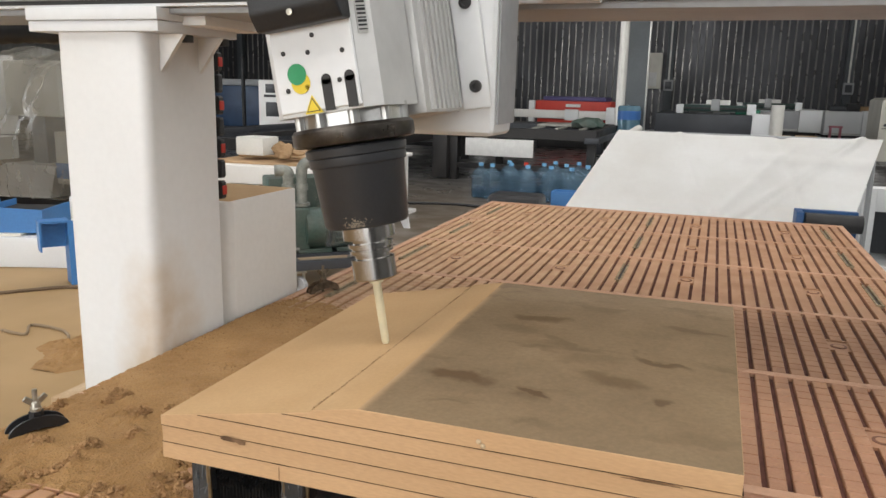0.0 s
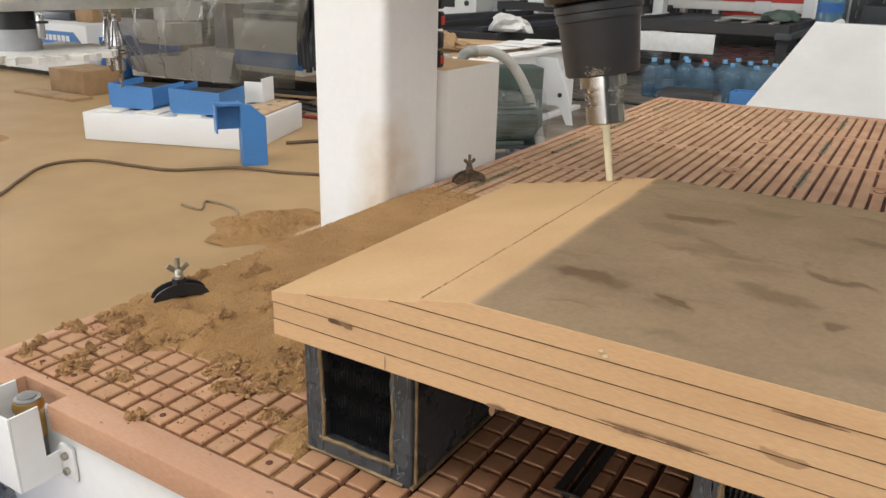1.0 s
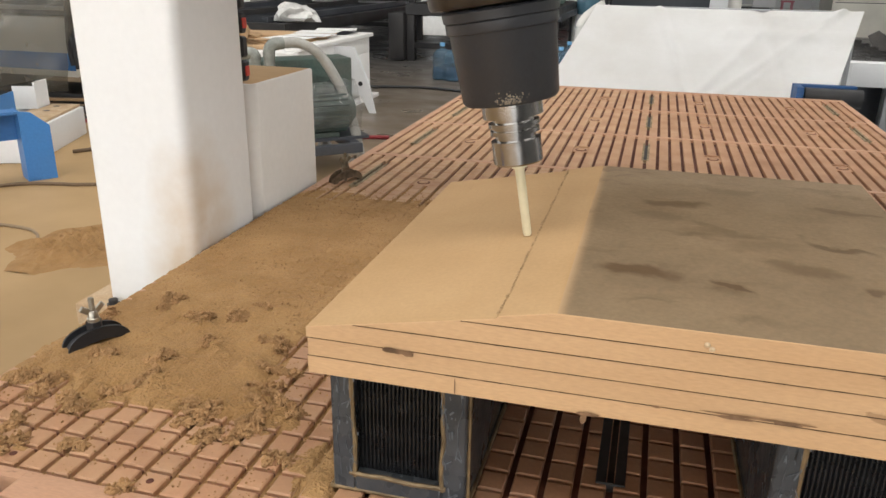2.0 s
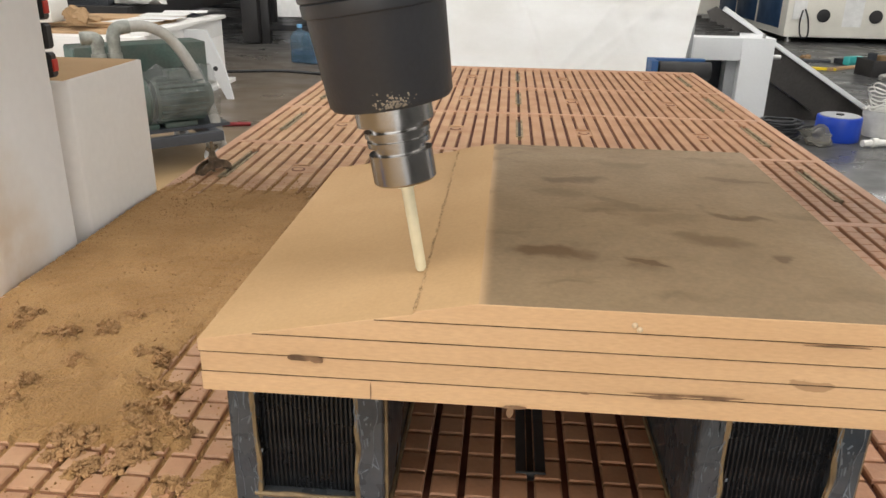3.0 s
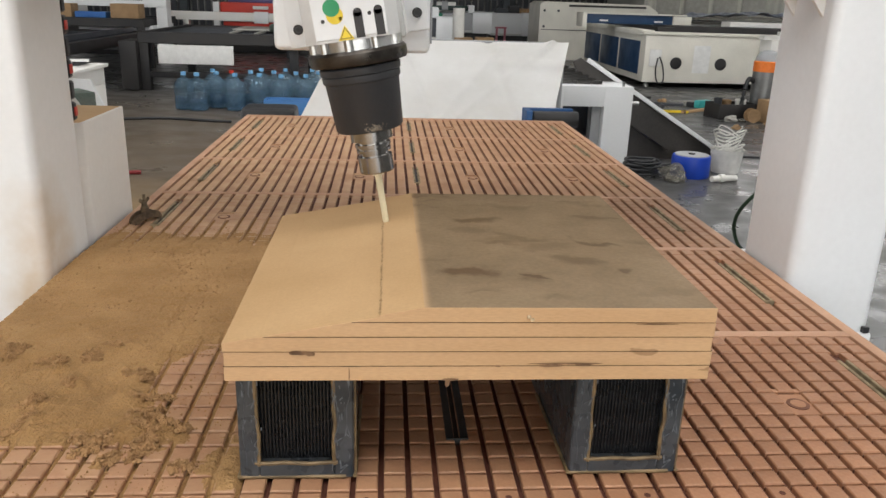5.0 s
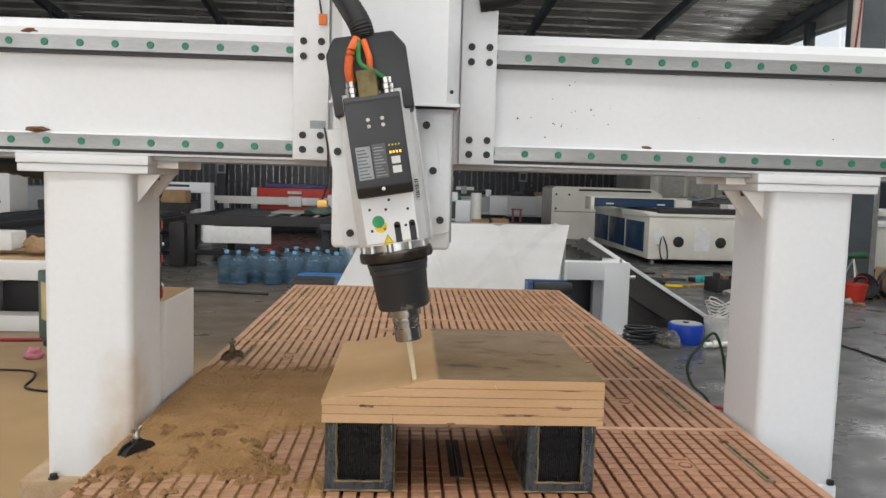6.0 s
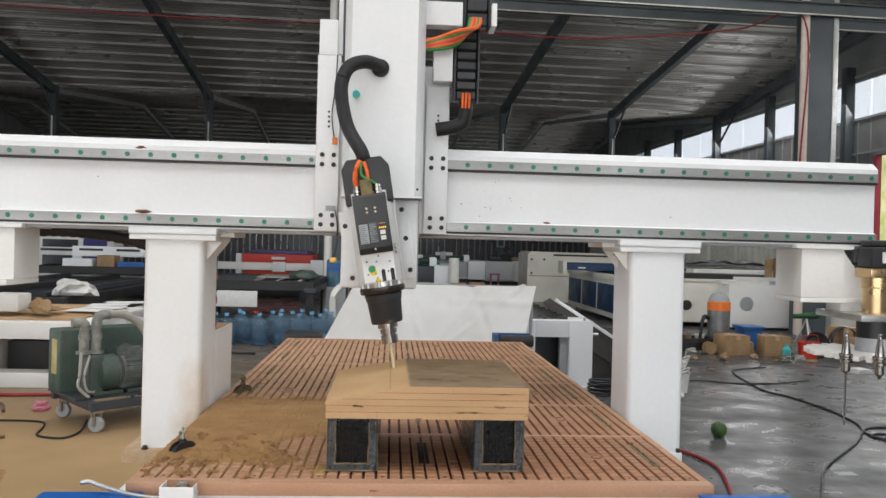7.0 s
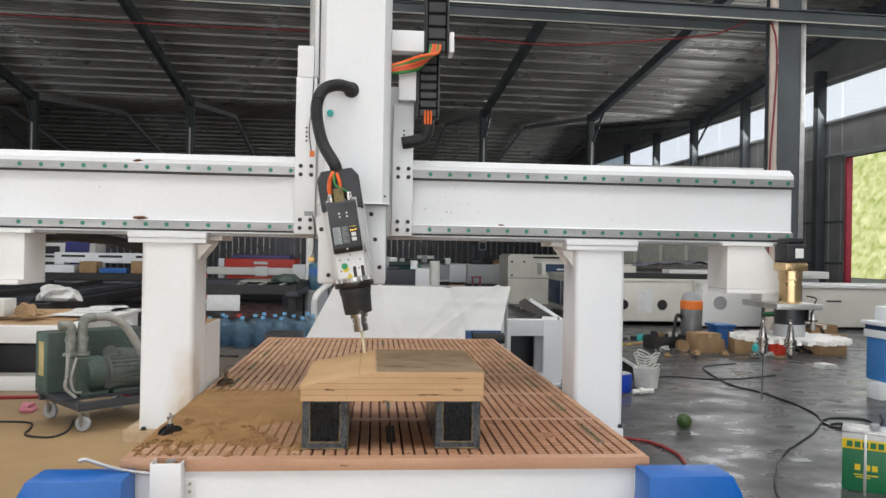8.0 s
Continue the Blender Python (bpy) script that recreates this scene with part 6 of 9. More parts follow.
def sawdust():
    nx, ny = 190, 420
    x0, x1, y0, y1 = -0.785, -0.275, -0.018, 1.25
    co, faces = [], []
    for j in range(ny + 1):
        for i in range(nx + 1):
            x, y = x0 + (x1 - x0) * i / nx, y0 + (y1 - y0) * j / ny
            h = dust_height(x, y)
            gx, gy = abs((x / PITCH) % 1.0 - 0.0), ((y - Y0) / PITCH) % 1.0
            if min(abs(gx - 1.0), gx) < 0.12 or min(1.0 - gy, gy) < 0.08:
                h -= 0.009 * min(1.0, max(0.0, 1 - h / 0.0055))
            co.append((x, y, TOP + max(h, -0.0076) + 0.0009 * noise.noise(Vector((x * 230, y * 230, 1))) + (0.0018 * noise.noise(Vector((x * 70, y * 70, 4))) + 0.0035 * max(-0.2, noise.noise(Vector((x * 30, y * 30, 6)))) * min(1.0, max(0.0, (0.6 - y) / 0.3)) if h > 0.001 else 0)))
    for j in range(ny):
        for i in range(nx):
            a = j * (nx + 1) + i
            faces.append((a, a + 1, a + nx + 2, a + nx + 1))
    me = bpy.data.meshes.new("sawdust")
    me.from_pydata(co, [], faces)
    me.materials.append(SAWDUST)
    me.polygons.foreach_set("use_smooth", [True] * len(faces))
    tagged(new("sawdust", me), "brown sawdust drifted over the bed beside the boards", "sawdust", kind="stuff")
    # crumbled clumps, and loose crumbs all over
    ico = B()
    bmesh.ops.create_icosphere(ico, subdivisions=1, radius=1.0)
    sv = np.array([v.co[:] for v in ico.verts])
    sf = np.array([[v.index for v in f.verts] for f in ico.faces])
    ico.free()
    rng = np.random.default_rng(4)
    V, F = [], []

    def crumb(x, y, lift, r):
        if -0.782 < x < -0.285 and -0.05 < y < 1.25:
            z = TOP + max(0.0, dust_height(x, y) if y > -0.02 else 0.0) + r * 0.45 + lift
            F.append(sf + len(V) * len(sv))
            V.append(sv * r * rng.uniform(0.6, 1.35, (len(sv), 1)) * rng.uniform(0.75, 1.25, 3) + (x, y, z))

    for cx, cy, spread in SPOTS:
        if spread > 0.05:
            continue
        # a few knots strung together, each a small stack
        ang = rng.uniform(0, 2 * math.pi)
        px, py = cx, cy
        for _ in range(rng.integers(4, 9)):
            ang += rng.normal(0, 0.9)
            px, py = px + 0.34 * spread * math.cos(ang), py + 0.34 * spread * math.sin(ang)
            reach, tall = rng.uniform(0.14, 0.32) * spread, rng.uniform(0.004, 0.013)
            for _ in range(int(reach * 13000) + 16):
                u, w = rng.normal(0, reach * 0.55, 2)
                fall = max(0.0, 1 - math.hypot(u, w) / (reach * 1.2))
                crumb(px + u, py + w, tall * fall * rng.uniform(0.1, 1.0), float(np.clip(rng.lognormal(-6.72, 0.45), 0.0006, 0.0034)))
    # loose crumbs: near the front, then over the drift
    for count, ya, yb, big in ((2200, -0.03, 0.42, -7.0), (9000, 0.38, 1.12, -6.95)):
        for _ in range(count):
            x, y = rng.uniform(-0.78, -0.30), rng.uniform(ya, yb)
            if noise.noise(Vector((x * 14, y * 14, 8.0))) > rng.uniform(-0.5, 0.5):
                crumb(x, y, 0.0, float(np.clip(rng.lognormal(big, 0.35), 0.0004, 0.0018)))
    me = bpy.data.meshes.new("sawdust_clumps")
    me.from_pydata(np.vstack(V).tolist(), [], np.vstack(F).tolist())
    me.materials.append(CLUMP)
    tagged(new("sawdust_clumps", me), "crumbled clumps of damp brown sawdust on the bed", "sawdust", kind="stuff")


sawdust()


def hold_down_clamp(black=BLACK, zinc=SCREW):
    """Arched black clamp on a threaded stud with a wing nut."""
    c = thing("hold_down_clamp", "black arched clamp with a zinc wing nut on the bed", "clamp", group="clamps on the bed")
    outer, inner = [], []
    for i in range(17):
        a = math.pi * i / 16
        outer.append((-0.044 * math.cos(a), 0.002 + 0.027 * math.sin(a) ** 0.85))
        inner.append((-0.033 * math.cos(a), 0.0005 + 0.009 * math.sin(a)))
    bm = B()
    rows = []
    for y in (-0.0125, -0.009, -0.0085, 0.0085, 0.009, 0.0125):
        # two raised rims with a sunk strip between them
        k = 0.0 if abs(y) > 0.0088 else 0.008
        rows.append(([bm.verts.new((p[0] * (1 - k * 6), y, p[1] - k)) for p in outer], [bm.verts.new((q[0], y, q[1])) for q in inner]))
    for (o1, i1), (o2, i2) in zip(rows, rows[1:]):
        for k in range(16):
            bm.faces.new((o1[k], o1[k + 1], o2[k + 1], o2[k]))
            bm.faces.new((i1[k], i2[k], i2[k + 1], i1[k + 1]))
        for e in (0, 16):
            bm.faces.new((o1[e], o2[e], i2[e], i1[e]))
    for o1, i1 in (rows[0], rows[-1]):
        for k in range(16):
            bm.faces.new((o1[k], o1[k + 1], i1[k + 1], i1[k]))
    part("arch", bm, black, c)
    bm = B()
    lathe(bm, [(0.011, 0.022), (0.011, 0.036)], 6)
    part("hex_nut", bm, black, c)
    bm = B()
    rod(bm, (0, 0, 0.0), (0, 0, 0.071), 0.0036, n=10)
    for k in range(12):
        rod(bm, (0, 0, 0.053 + k * 0.0015), (0, 0, 0.0537 + k * 0.0015), 0.0041, n=10)
    part("stud", bm, zinc, c, "zinc threaded stud")
    bm = B()
    lathe(bm, [(0.0085, 0.036), (0.0085, 0.041), (0.0075, 0.042), (0.0065, 0.050), (0.005, 0.052)], 14)
    for s in (-1, 1):
        bx(bm, 0.004, 0.021, -0.002, 0.002, -0.0045, 0.0045, pose(0, 0, 0.046, 0, 0, 90 + 90 * s) @ pose(0, 0, 0, 0, -40, 0), 0.0015, 1)
    part("wing_nut", bm, zinc, c, "zinc wing nut")
    return c


cl = hold_down_clamp()
cl.matrix_basis = pose(-0.723, 0.242, TOP + 0.001, 0, 0, 62)
far_clamp = hold_down_clamp(mat("dusty_black_plastic", (0.15, 0.10, 0.06), 0.8, var=0.3, scale=60), mat("dusty_zinc", (0.22, 0.17, 0.11), 0.7, metal=0.3, var=0.3, scale=60))
far_clamp.matrix_basis = pose(-0.722, 1.175, TOP + 0.0005, 0, 0, 60)
tagged(far_clamp, "arched clamp with a wing nut, coated in sawdust")

# ---------------------------------------------------------------- behind the bed
CABINWALL = corrugated("pale_profiled_sheet", (0.50, 0.49, 0.44), 0.22, "X", rough=0.5, metal=0.0, depth=0.9)


def draped_sheet():
    s = thing("tarpaulin", "white creased tarpaulin hung over a slanting rack", "tarpaulin")
    n, m = 90, 60
    bm = B()
    rows = []
    for j in range(m + 1):
        v = j / m
        row = []
        for i in range(n + 1):
            u = i / n
            p = Vector((-0.45 + 1.75 * u - 0.46 * v, 5.29 - 1.38 * v, 1.072 - 0.96 * v))
            sag = 0.012 * math.sin(math.pi * u) * (1 - v)
            w = 0.012 * noise.noise(Vector((u * 3.0, v * 2.2, 2))) + 0.005 * noise.noise(Vector((u * 9, v * 7, 5)))
            crease = 0.010 * math.exp(-((u - 0.35 - 0.5 * (v - 0.2)) / 0.014) ** 2) + 0.008 * math.exp(-((u - 0.93 + 0.5 * v) / 0.012) ** 2) - 0.008 * math.exp(-((u - 0.72 - 0.4 * (v - 0.2)) / 0.02) ** 2) + 0.012 * math.exp(-((u - 0.62 + 0.35 * (v - 0.3) + (3 if v < 0.05 else 0)) / 0.022) ** 2) + 0.012 * math.exp(-((u - 0.80 + 0.6 * (v - 0.2)) / 0.02) ** 2) + 0.01 * math.exp(-((v - 0.12 - 0.05 * u) / 0.03) ** 2) * (u > 0.55)
            row.append(bm.verts.new(p + Vector((0, -0.58, 0.81)) * (w * 0.8 + crease * 1.5) + Vector((0, 0, -sag))))
        rows.append(row)
    for a, b in zip(rows, rows[1:]):
        for i in range(n):
            f = bm.faces.new((a[i], b[i], b[i + 1], a[i + 1]))
            f.smooth = True
    bmesh.ops.solidify(bm, geom=bm.faces[:], thickness=0.004)
    part("sheet", bm, CLOTH, s)
    bm = B()
    for x in (-0.42, 1.26):
        rod(bm, (x, 5.31, 0.0), (x, 5.31, 1.05), 0.018, n=8)
    rod(bm, (-0.44, 5.305, 1.055), (1.29, 5.305, 1.055), 0.014, n=8)
    rod(bm, (-0.87, 4.0, 0.01), (-0.42, 5.31, 0.95), 0.014, n=8)
    rod(bm, (0.83, 4.0, 0.01), (1.26, 5.31, 0.95), 0.014, n=8)
    part("rack", bm, GREYPAINT, s)


draped_sheet()


def water_jug():
    j = thing("water_jug", "clear blue plastic water jug with a blue cap", "water jug", group="water jugs on the floor")
    K = 0.88
    prof = [(0.118, 0.0), (0.132, 0.01), (0.134, 0.05), (0.128, 0.06), (0.134, 0.07), (0.134, 0.15), (0.127, 0.165), (0.127, 0.185), (0.134, 0.20), (0.134, 0.31), (0.128, 0.34), (0.10, 0.385), (0.06, 0.415), (0.034, 0.43), (0.030, 0.47)]
    bm = B()
    lathe(bm, [(r * K, z * K) for r, z in prof], 22)
    part("bottle", bm, JUG, j)
    bm = B()
    lathe(bm, [(0.097, 0.004), (0.113, 0.012), (0.113, 0.13), (0.108, 0.15), (0.0, 0.151)], 22)
    part("water", bm, WATER, j)
    bm = B()
    lathe(bm, [(0.030, 0.40), (0.031, 0.403), (0.031, 0.437), (0.027, 0.44), (0.0, 0.44)], 16)
    part("cap", bm, CAPBLUE, j)
    return j


jug = water_jug()
jug.matrix_basis = pose(-2.53, 8.75, 0)
for x, y, a in ((-2.18, 8.92, 40), (-1.92, 8.72, 90), (-1.64, 8.78, 10), (-1.37, 8.70, 140), (-1.09, 8.8, 200), (-0.82, 8.9, 20), (-1.80, 9.12, 75), (-1.52, 9.15, 30), (-1.24, 9.1, 100), (-0.97, 9.2, 50), (-0.68, 9.22, 10), (-1.42, 9.5, 66), (-1.08, 9.55, 20), (-0.78, 9.56, 20), (-0.52, 8.98, 120), (-1.72, 9.46, 5), (-2.36, 8.68, 15), (-2.28, 9.2, 80)):
    copy_thing(jug, pose(x, y, 0, 0, 0, a))
odd = copy_thing(jug, pose(-2.02, 9.06, 0))
for o in odd.children:
    if o.name.startswith("cap"):
        o.data = o.data.copy()
        o.data.materials[0] = RED
crate = thing("blue_crate", "low blue plastic crate before the jugs", "crate", pose(-1.05, 8.32, 0))
bm = B()
bx(bm, -0.45, 0.45, -0.12, 0.12, 0, 0.03)
for a in (-1, 1):
    bx(bm, -0.45, 0.45, a * 0.12 - 0.012, a * 0.12 + 0.012, 0, 0.2, None, 0.004)
    bx(bm, a * 0.45 - 0.012, a * 0.45 + 0.012, -0.12, 0.12, 0, 0.2, None, 0.004)
part("tray", bm, BLUEBRIGHT, crate)


def black_bed(label, x0, x1, y0, y1, z, m=None):
    """Open black machine frame: rim, legs, slatted bed."""
    f = thing("steel_table", label, "steel table")
    bm = B()
    for a, b, c, d in ((x0, x1, y0, y0 + 0.12), (x0, x1, y1 - 0.12, y1), (x0, x0 + 0.12, y0 + 0.12, y1 - 0.12), (x1 - 0.12, x1, y0 + 0.12, y1 - 0.12)):
        bx(bm, a, b, c, d, z - 0.15, z, None, 0.006, 1)
    part("rim", bm, BLACKSTEEL, f)
    for x in (x0 + 0.07, x1 - 0.07):
        for y in (y0 + 0.07, y1 - 0.07):
            boxpart("leg", f, BLACKSTEEL, x - 0.06, x + 0.06, y - 0.06, y + 0.06, 0, z - 0.15, 0.004)
    boxpart("tray", f, BLACKSTEEL, x0 + 0.1, x1 - 0.1, y0 + 0.1, y1 - 0.1, z - 0.16, z - 0.13, 0)
    n = int((y1 - y0) / 0.12)
    bm = B()
    for i in range(n):
        y = y0 + 0.15 + i * (y1 - y0 - 0.3) / max(1, n - 1)
        bx(bm, x0 + 0.12, x1 - 0.12, y - 0.004, y + 0.004, z - 0.1, z - 0.03)
    part("slats", bm, DARKGREY, f)
    boxpart("lower_rail", f, BLACKSTEEL, x0 + 0.05, x1 - 0.05, y0 + 0.03, y0 + 0.08, 0.18, 0.26, 0.003)
    return f


fr = black_bed("black steel laser machine frame with open legs", -3.55, -1.35, 10.45, 13.2, 0.80)
boxpart("white_card", fr, PAPER, -3.28, -2.25, 10.42, 10.445, 0.38, 0.635, 0.002, "white card hung on the rim")
boxpart("side_pod", fr, BLACKSTEEL, -3.78, -3.55, 10.35, 10.9, 0.02, 0.68, 0.01)
boxpart("top_plate", fr, PVC, -2.45, -1.55, 11.5, 12.5, 0.801, 0.825, 0.004, "pale plate lying across the rails")
for k in range(3):
    boxpart("cross_bar", fr, PVC, -2.35 + 0.35 * k, -2.30 + 0.35 * k, 10.7, 11.49, 0.785, 0.81, 0.003)
boxpart("side_rail", fr, DARKGREY, -1.5, -1.3, 10.35, 13.2, 0.62, 0.70, 0.006)
bagl = thing("dark_green_bag", "dark green bag lying on the black frame", "bag", pose(-1.62, 11.4, 0.8))
bm = B()
bmesh.ops.create_icosphere(bm, subdivisions=3, radius=0.2)
for v in bm.verts:
    v.co *= 1 + 0.25 * noise.noise(v.co * 9)
    v.co.z = max(-0.0, v.co.z * 0.55 + 0.05)
    v.co.x *= 1.3
part("sack", bm, PUMPGREEN, bagl)
f2 = black_bed("long black steel machine frame beside the bench", -7.4, -4.3, 8.1, 13.9, 0.64)
for k in range(3):
    boxpart("long_rail", f2, (DARKGREY, BLACKSTEEL, DARKGREY)[k], -6.6 + k * 0.95, -6.52 + k * 0.95, 8.3, 13.8, 0.63, 0.70, 0.004)
boxpart("end_tag", f2, ORANGE, -6.35, -6.15, 8.08, 8.099, 0.52, 0.6, 0.003)
f3 = black_bed("black machine frame under a white gantry", -7.6, -4.6, 14.3, 16.6, 0.82)


def white_gantry_machine(x0, x1, y, z, label, body, m2):
    g = thing("engraving_machine", label, "machine")
    bm = B()
    bx(bm, x0, x1, y, y + 0.35, z, z + 0.22, None, 0.01)
    part("bridge", bm, body, g)
    n = max(1, int((x1 - x0) / 0.8))
    for i in range(n):
        a = x0 + 0.15 + i * (x1 - x0 - 0.3) / n
        boxpart("slot", g, BLACKSTEEL, a, a + 0.5, y - 0.004, y + 0.02, z + 0.12, z + 0.17, 0)
    for x in (x0 + 0.1, x1 - 0.1):
        boxpart("upright", g, m2, x - 0.1, x + 0.1, y + 0.02, y + 0.33, 0, z, 0.005)
    boxpart("bed", g, m2, x0 + 0.2, x1 - 0.2, y - 0.3, y + 1.2, z - 0.45, z - 0.33, 0.01)
    return g


white_gantry_machine(-7.0, -4.35, 15.0, 1.02, "white gantry engraving machine with violet side panels", WHITE, WHITE)
v = thing("violet_cover", "violet machine cover leaning behind the white bridge", "panel")
bm = B()
bx(bm, -0.28, 0.28, 0, 0.05, 0, 1.5, pose(-7.35, 17.0, 0.03, -9), 0.01)
part("cover", bm, mat("violet_blue_cover", (0.05, 0.055, 0.24), 0.4, var=0.15, scale=3), v)
bxs = thing("cardboard_box", "brown cardboard box on a black frame", "box")
boxpart("carton", bxs, CARD, -5.2, -4.7, 14.4, 14.8, 0.825, 1.08, 0.006)
bxs = thing("cardboard_box", "brown cardboard box on a black frame", "box")
boxpart("carton", bxs, CARD, -6.25, -5.9, 14.4, 14.75, 0.825, 1.06, 0.006)
bxs = thing("white_tray", "white tray with a blue front on the black frame", "tray")
boxpart("tray", bxs, WHITE, -6.95, -6.35, 14.4, 14.8, 0.825, 0.98, 0.006)
boxpart("blue_front", bxs, BLUE, -5.85, -5.3, 14.42, 14.7, 0.825, 0.93, 0.006)

wd = thing("water_barrel", "blue translucent water barrel beside a column", "barrel", pose(-1.145, 12.6, 0.62) @ Matrix.Diagonal((0.72, 0.72, 0.8, 1)))
bm = B()
lathe(bm, [(0.24, 0.0), (0.26, 0.02), (0.26, 0.60), (0.24, 0.64), (0.10, 0.66)], 24)
part("barrel", bm, mat("blue_barrel_plastic", (0.10, 0.22, 0.30), 0.2, var=0.15, scale=4, alpha=0.8), wd)
bm = B()
lathe(bm, [(0.262, 0.36), (0.262, 0.54)], 24)
part("blue_band", bm, BLUE, wd)
wdst = thing("barrel_stand", "low grey stand under the barrel", "stand", pose(-1.145, 12.6, 0))
boxpart("box", wdst, GREYPAINT, -0.18, 0.18, -0.18, 0.18, 0, 0.6195, 0.01)
dp = thing("drain_pipe", "white plastic drain pipe with an elbow", "pipe")
bm = B()
tube(bm, [(-1.0, 9.85, 0.0), (-1.0, 9.85, 0.3), (-1.0, 9.85, 0.58), (-0.96, 9.95, 0.70), (-0.86, 10.2, 0.80), (-0.78, 10.5, 0.86)], 0.05, n=14)
part("pipe", bm, WHITEPVC, dp)
ep = thing("electric_panel", "pale electric panel box on the dark wall", "electric panel")
boxpart("case", ep, CREAM, -2.35, -1.85, 29.3, 29.6, 1.52, 2.80, 0.01)
boxpart("notice", ep, PAPER, -2.3, -2.0, 29.294, 29.299, 1.6, 2.1, 0.001)
# pale machines with dark windows, far off
for x, y, w2, wx in ((-9.9, 15.2, 1.3, 0.6), (-9.4, 18.6, 2.0, 1.0)):
    em = thing("engraving_cabinet", "white machine cabinet with dark windows", "machine", pose(x, y, 0))
    boxpart("cabinet", em, WHITE_DUSTY, 0, w2, 0, 0.8, 0.0, 1.45, 0.03)
    boxpart("window", em, BLACK, 0.2, 0.2 + wx * 0.9, -0.006, 0.0, 1.16, 1.36, 0.01)
    boxpart("window", em, BLACK, 0.2, 0.2 + wx * 0.9, -0.006, 0.0, 0.62, 0.95, 0.01)
    boxpart("slot", em, BLACKSTEEL, 0.15, 0.3 + wx, -0.006, 0.0, 1.06, 1.12, 0.004)
    bm = B()
    lathe(bm, [(0.06, 0), (0.06, 0.015), (0.0, 0.02)], 16, pose(w2 - 0.25, 0, 0.72, 90))
    part("knob", bm, BLACKSTEEL, em)
# red machine with a white rail
r = thing("laser_machine", "red and white laser machine with a violet lid", "machine")
boxpart("upper_body", r, RED, -3.95, -2.15, 18.0, 19.4, 0.80, 1.12, 0.02)
boxpart("lid", r, PURPLE, -3.8, -2.3, 18.2, 19.3, 1.12, 1.22, 0.02)
boxpart("lower_body", r, RED, -3.9, -2.2, 18.05, 19.3, 0.35, 0.70, 0.02)
boxpart("base", r, BLACKSTEEL, -3.9, -2.2, 18.1, 19.2, 0, 0.35, 0.01)
boxpart("trim", r, WHITE, -4.05, -2.12, 17.98, 18.1, 0.70, 0.80, 0.01)
boxpart("corner_post", r, WHITE, -4.1, -3.96, 17.95, 18.1, 0.3, 1.12, 0.01)
boxpart("door_handle", r, PAPER, -3.2, -2.85, 17.95, 17.995, 0.98, 1.05, 0.01)
r = thing("linear_axis", "long white aluminium machine axis on supports", "machine axis")
boxpart("beam", r, WHITE_DUSTY, -4.75, -2.06, 16.6, 16.85, 0.76, 0.93, 0.008)
boxpart("carriage", r, WHITE, -2.95, -2.65, 16.52, 16.59, 0.72, 0.96, 0.01)
boxpart("end_cover", r, WHITE, -2.05, -1.74, 16.5, 16.95, 0.55, 1.02, 0.02)
for x in (-4.4, -2.2):
    boxpart("support", r, DARKGREY, x - 0.1, x + 0.1, 16.6, 16.85, 0, 0.55, 0.004)
    boxpart("support_head", r, ALU, x - 0.06, x + 0.06, 16.62, 16.83, 0.55, 0.76, 0.004)

# grey and white machines in the middle distance


BRIDGEGREEN = mat("dark_green_bridge", (0.012, 0.05, 0.04), 0.4, var=0.15)


def flatbed(x0, x1, y0, y1, z0, z1, body, end, label, top=True):
    g = thing("flatbed_machine", label, "machine")
    boxpart("body", g, body, x0, x1 - 0.5, y0, y1, z0, z1, 0.02)
    boxpart("end_cover", g, end, x1 - 0.5, x1, y0 - 0.03, y1, z0, z1 + 0.03, 0.02)
    boxpart("plinth", g, BLACKSTEEL, x0 + 0.1, x1 - 0.1, y0 + 0.1, y1 - 0.1, 0, z0, 0.005)
    boxpart("rail", g, ALU, x0, x1 - 0.5, y0 - 0.02, y0 - 0.001, z0 + 0.02, z0 + 0.07, 0.003)
    if top:
        boxpart("bridge", g, BRIDGEGREEN, x0 + 0.5, x1 - 0.6, y0 + 0.3, y0 + 0.6, z1 + 0.05, z1 + 0.17, 0.01)
        boxpart("bridge_rail", g, BLACKSTEEL, x0 + 0.45, x1 - 0.55, y0 + 0.27, y0 + 0.299, z1 + 0.09, z1 + 0.12, 0.003)
        boxpart("cover_plate", g, WHITE_DUSTY, x0 + 0.9, x1 - 0.9, y0 + 0.7, y0 + 1.0, z1 + 0.001, z1 + 0.26, 0.01)
        boxpart("bridge_end", g, WHITE, x0 + 0.36, x0 + 0.5, y0 + 0.25, y0 + 0.65, z1, z1 + 0.17, 0.02)
        boxpart("bridge_end", g, WHITE, x1 - 0.6, x1 - 0.44, y0 + 0.25, y0 + 0.65, z1, z1 + 0.2, 0.02)
        boxpart("head", g, GREYPAINT, x0 + 1.0, x0 + 1.16, y0 + 0.2, y0 + 0.29, z1 + 0.06, z1 + 0.28, 0.02)
    return g


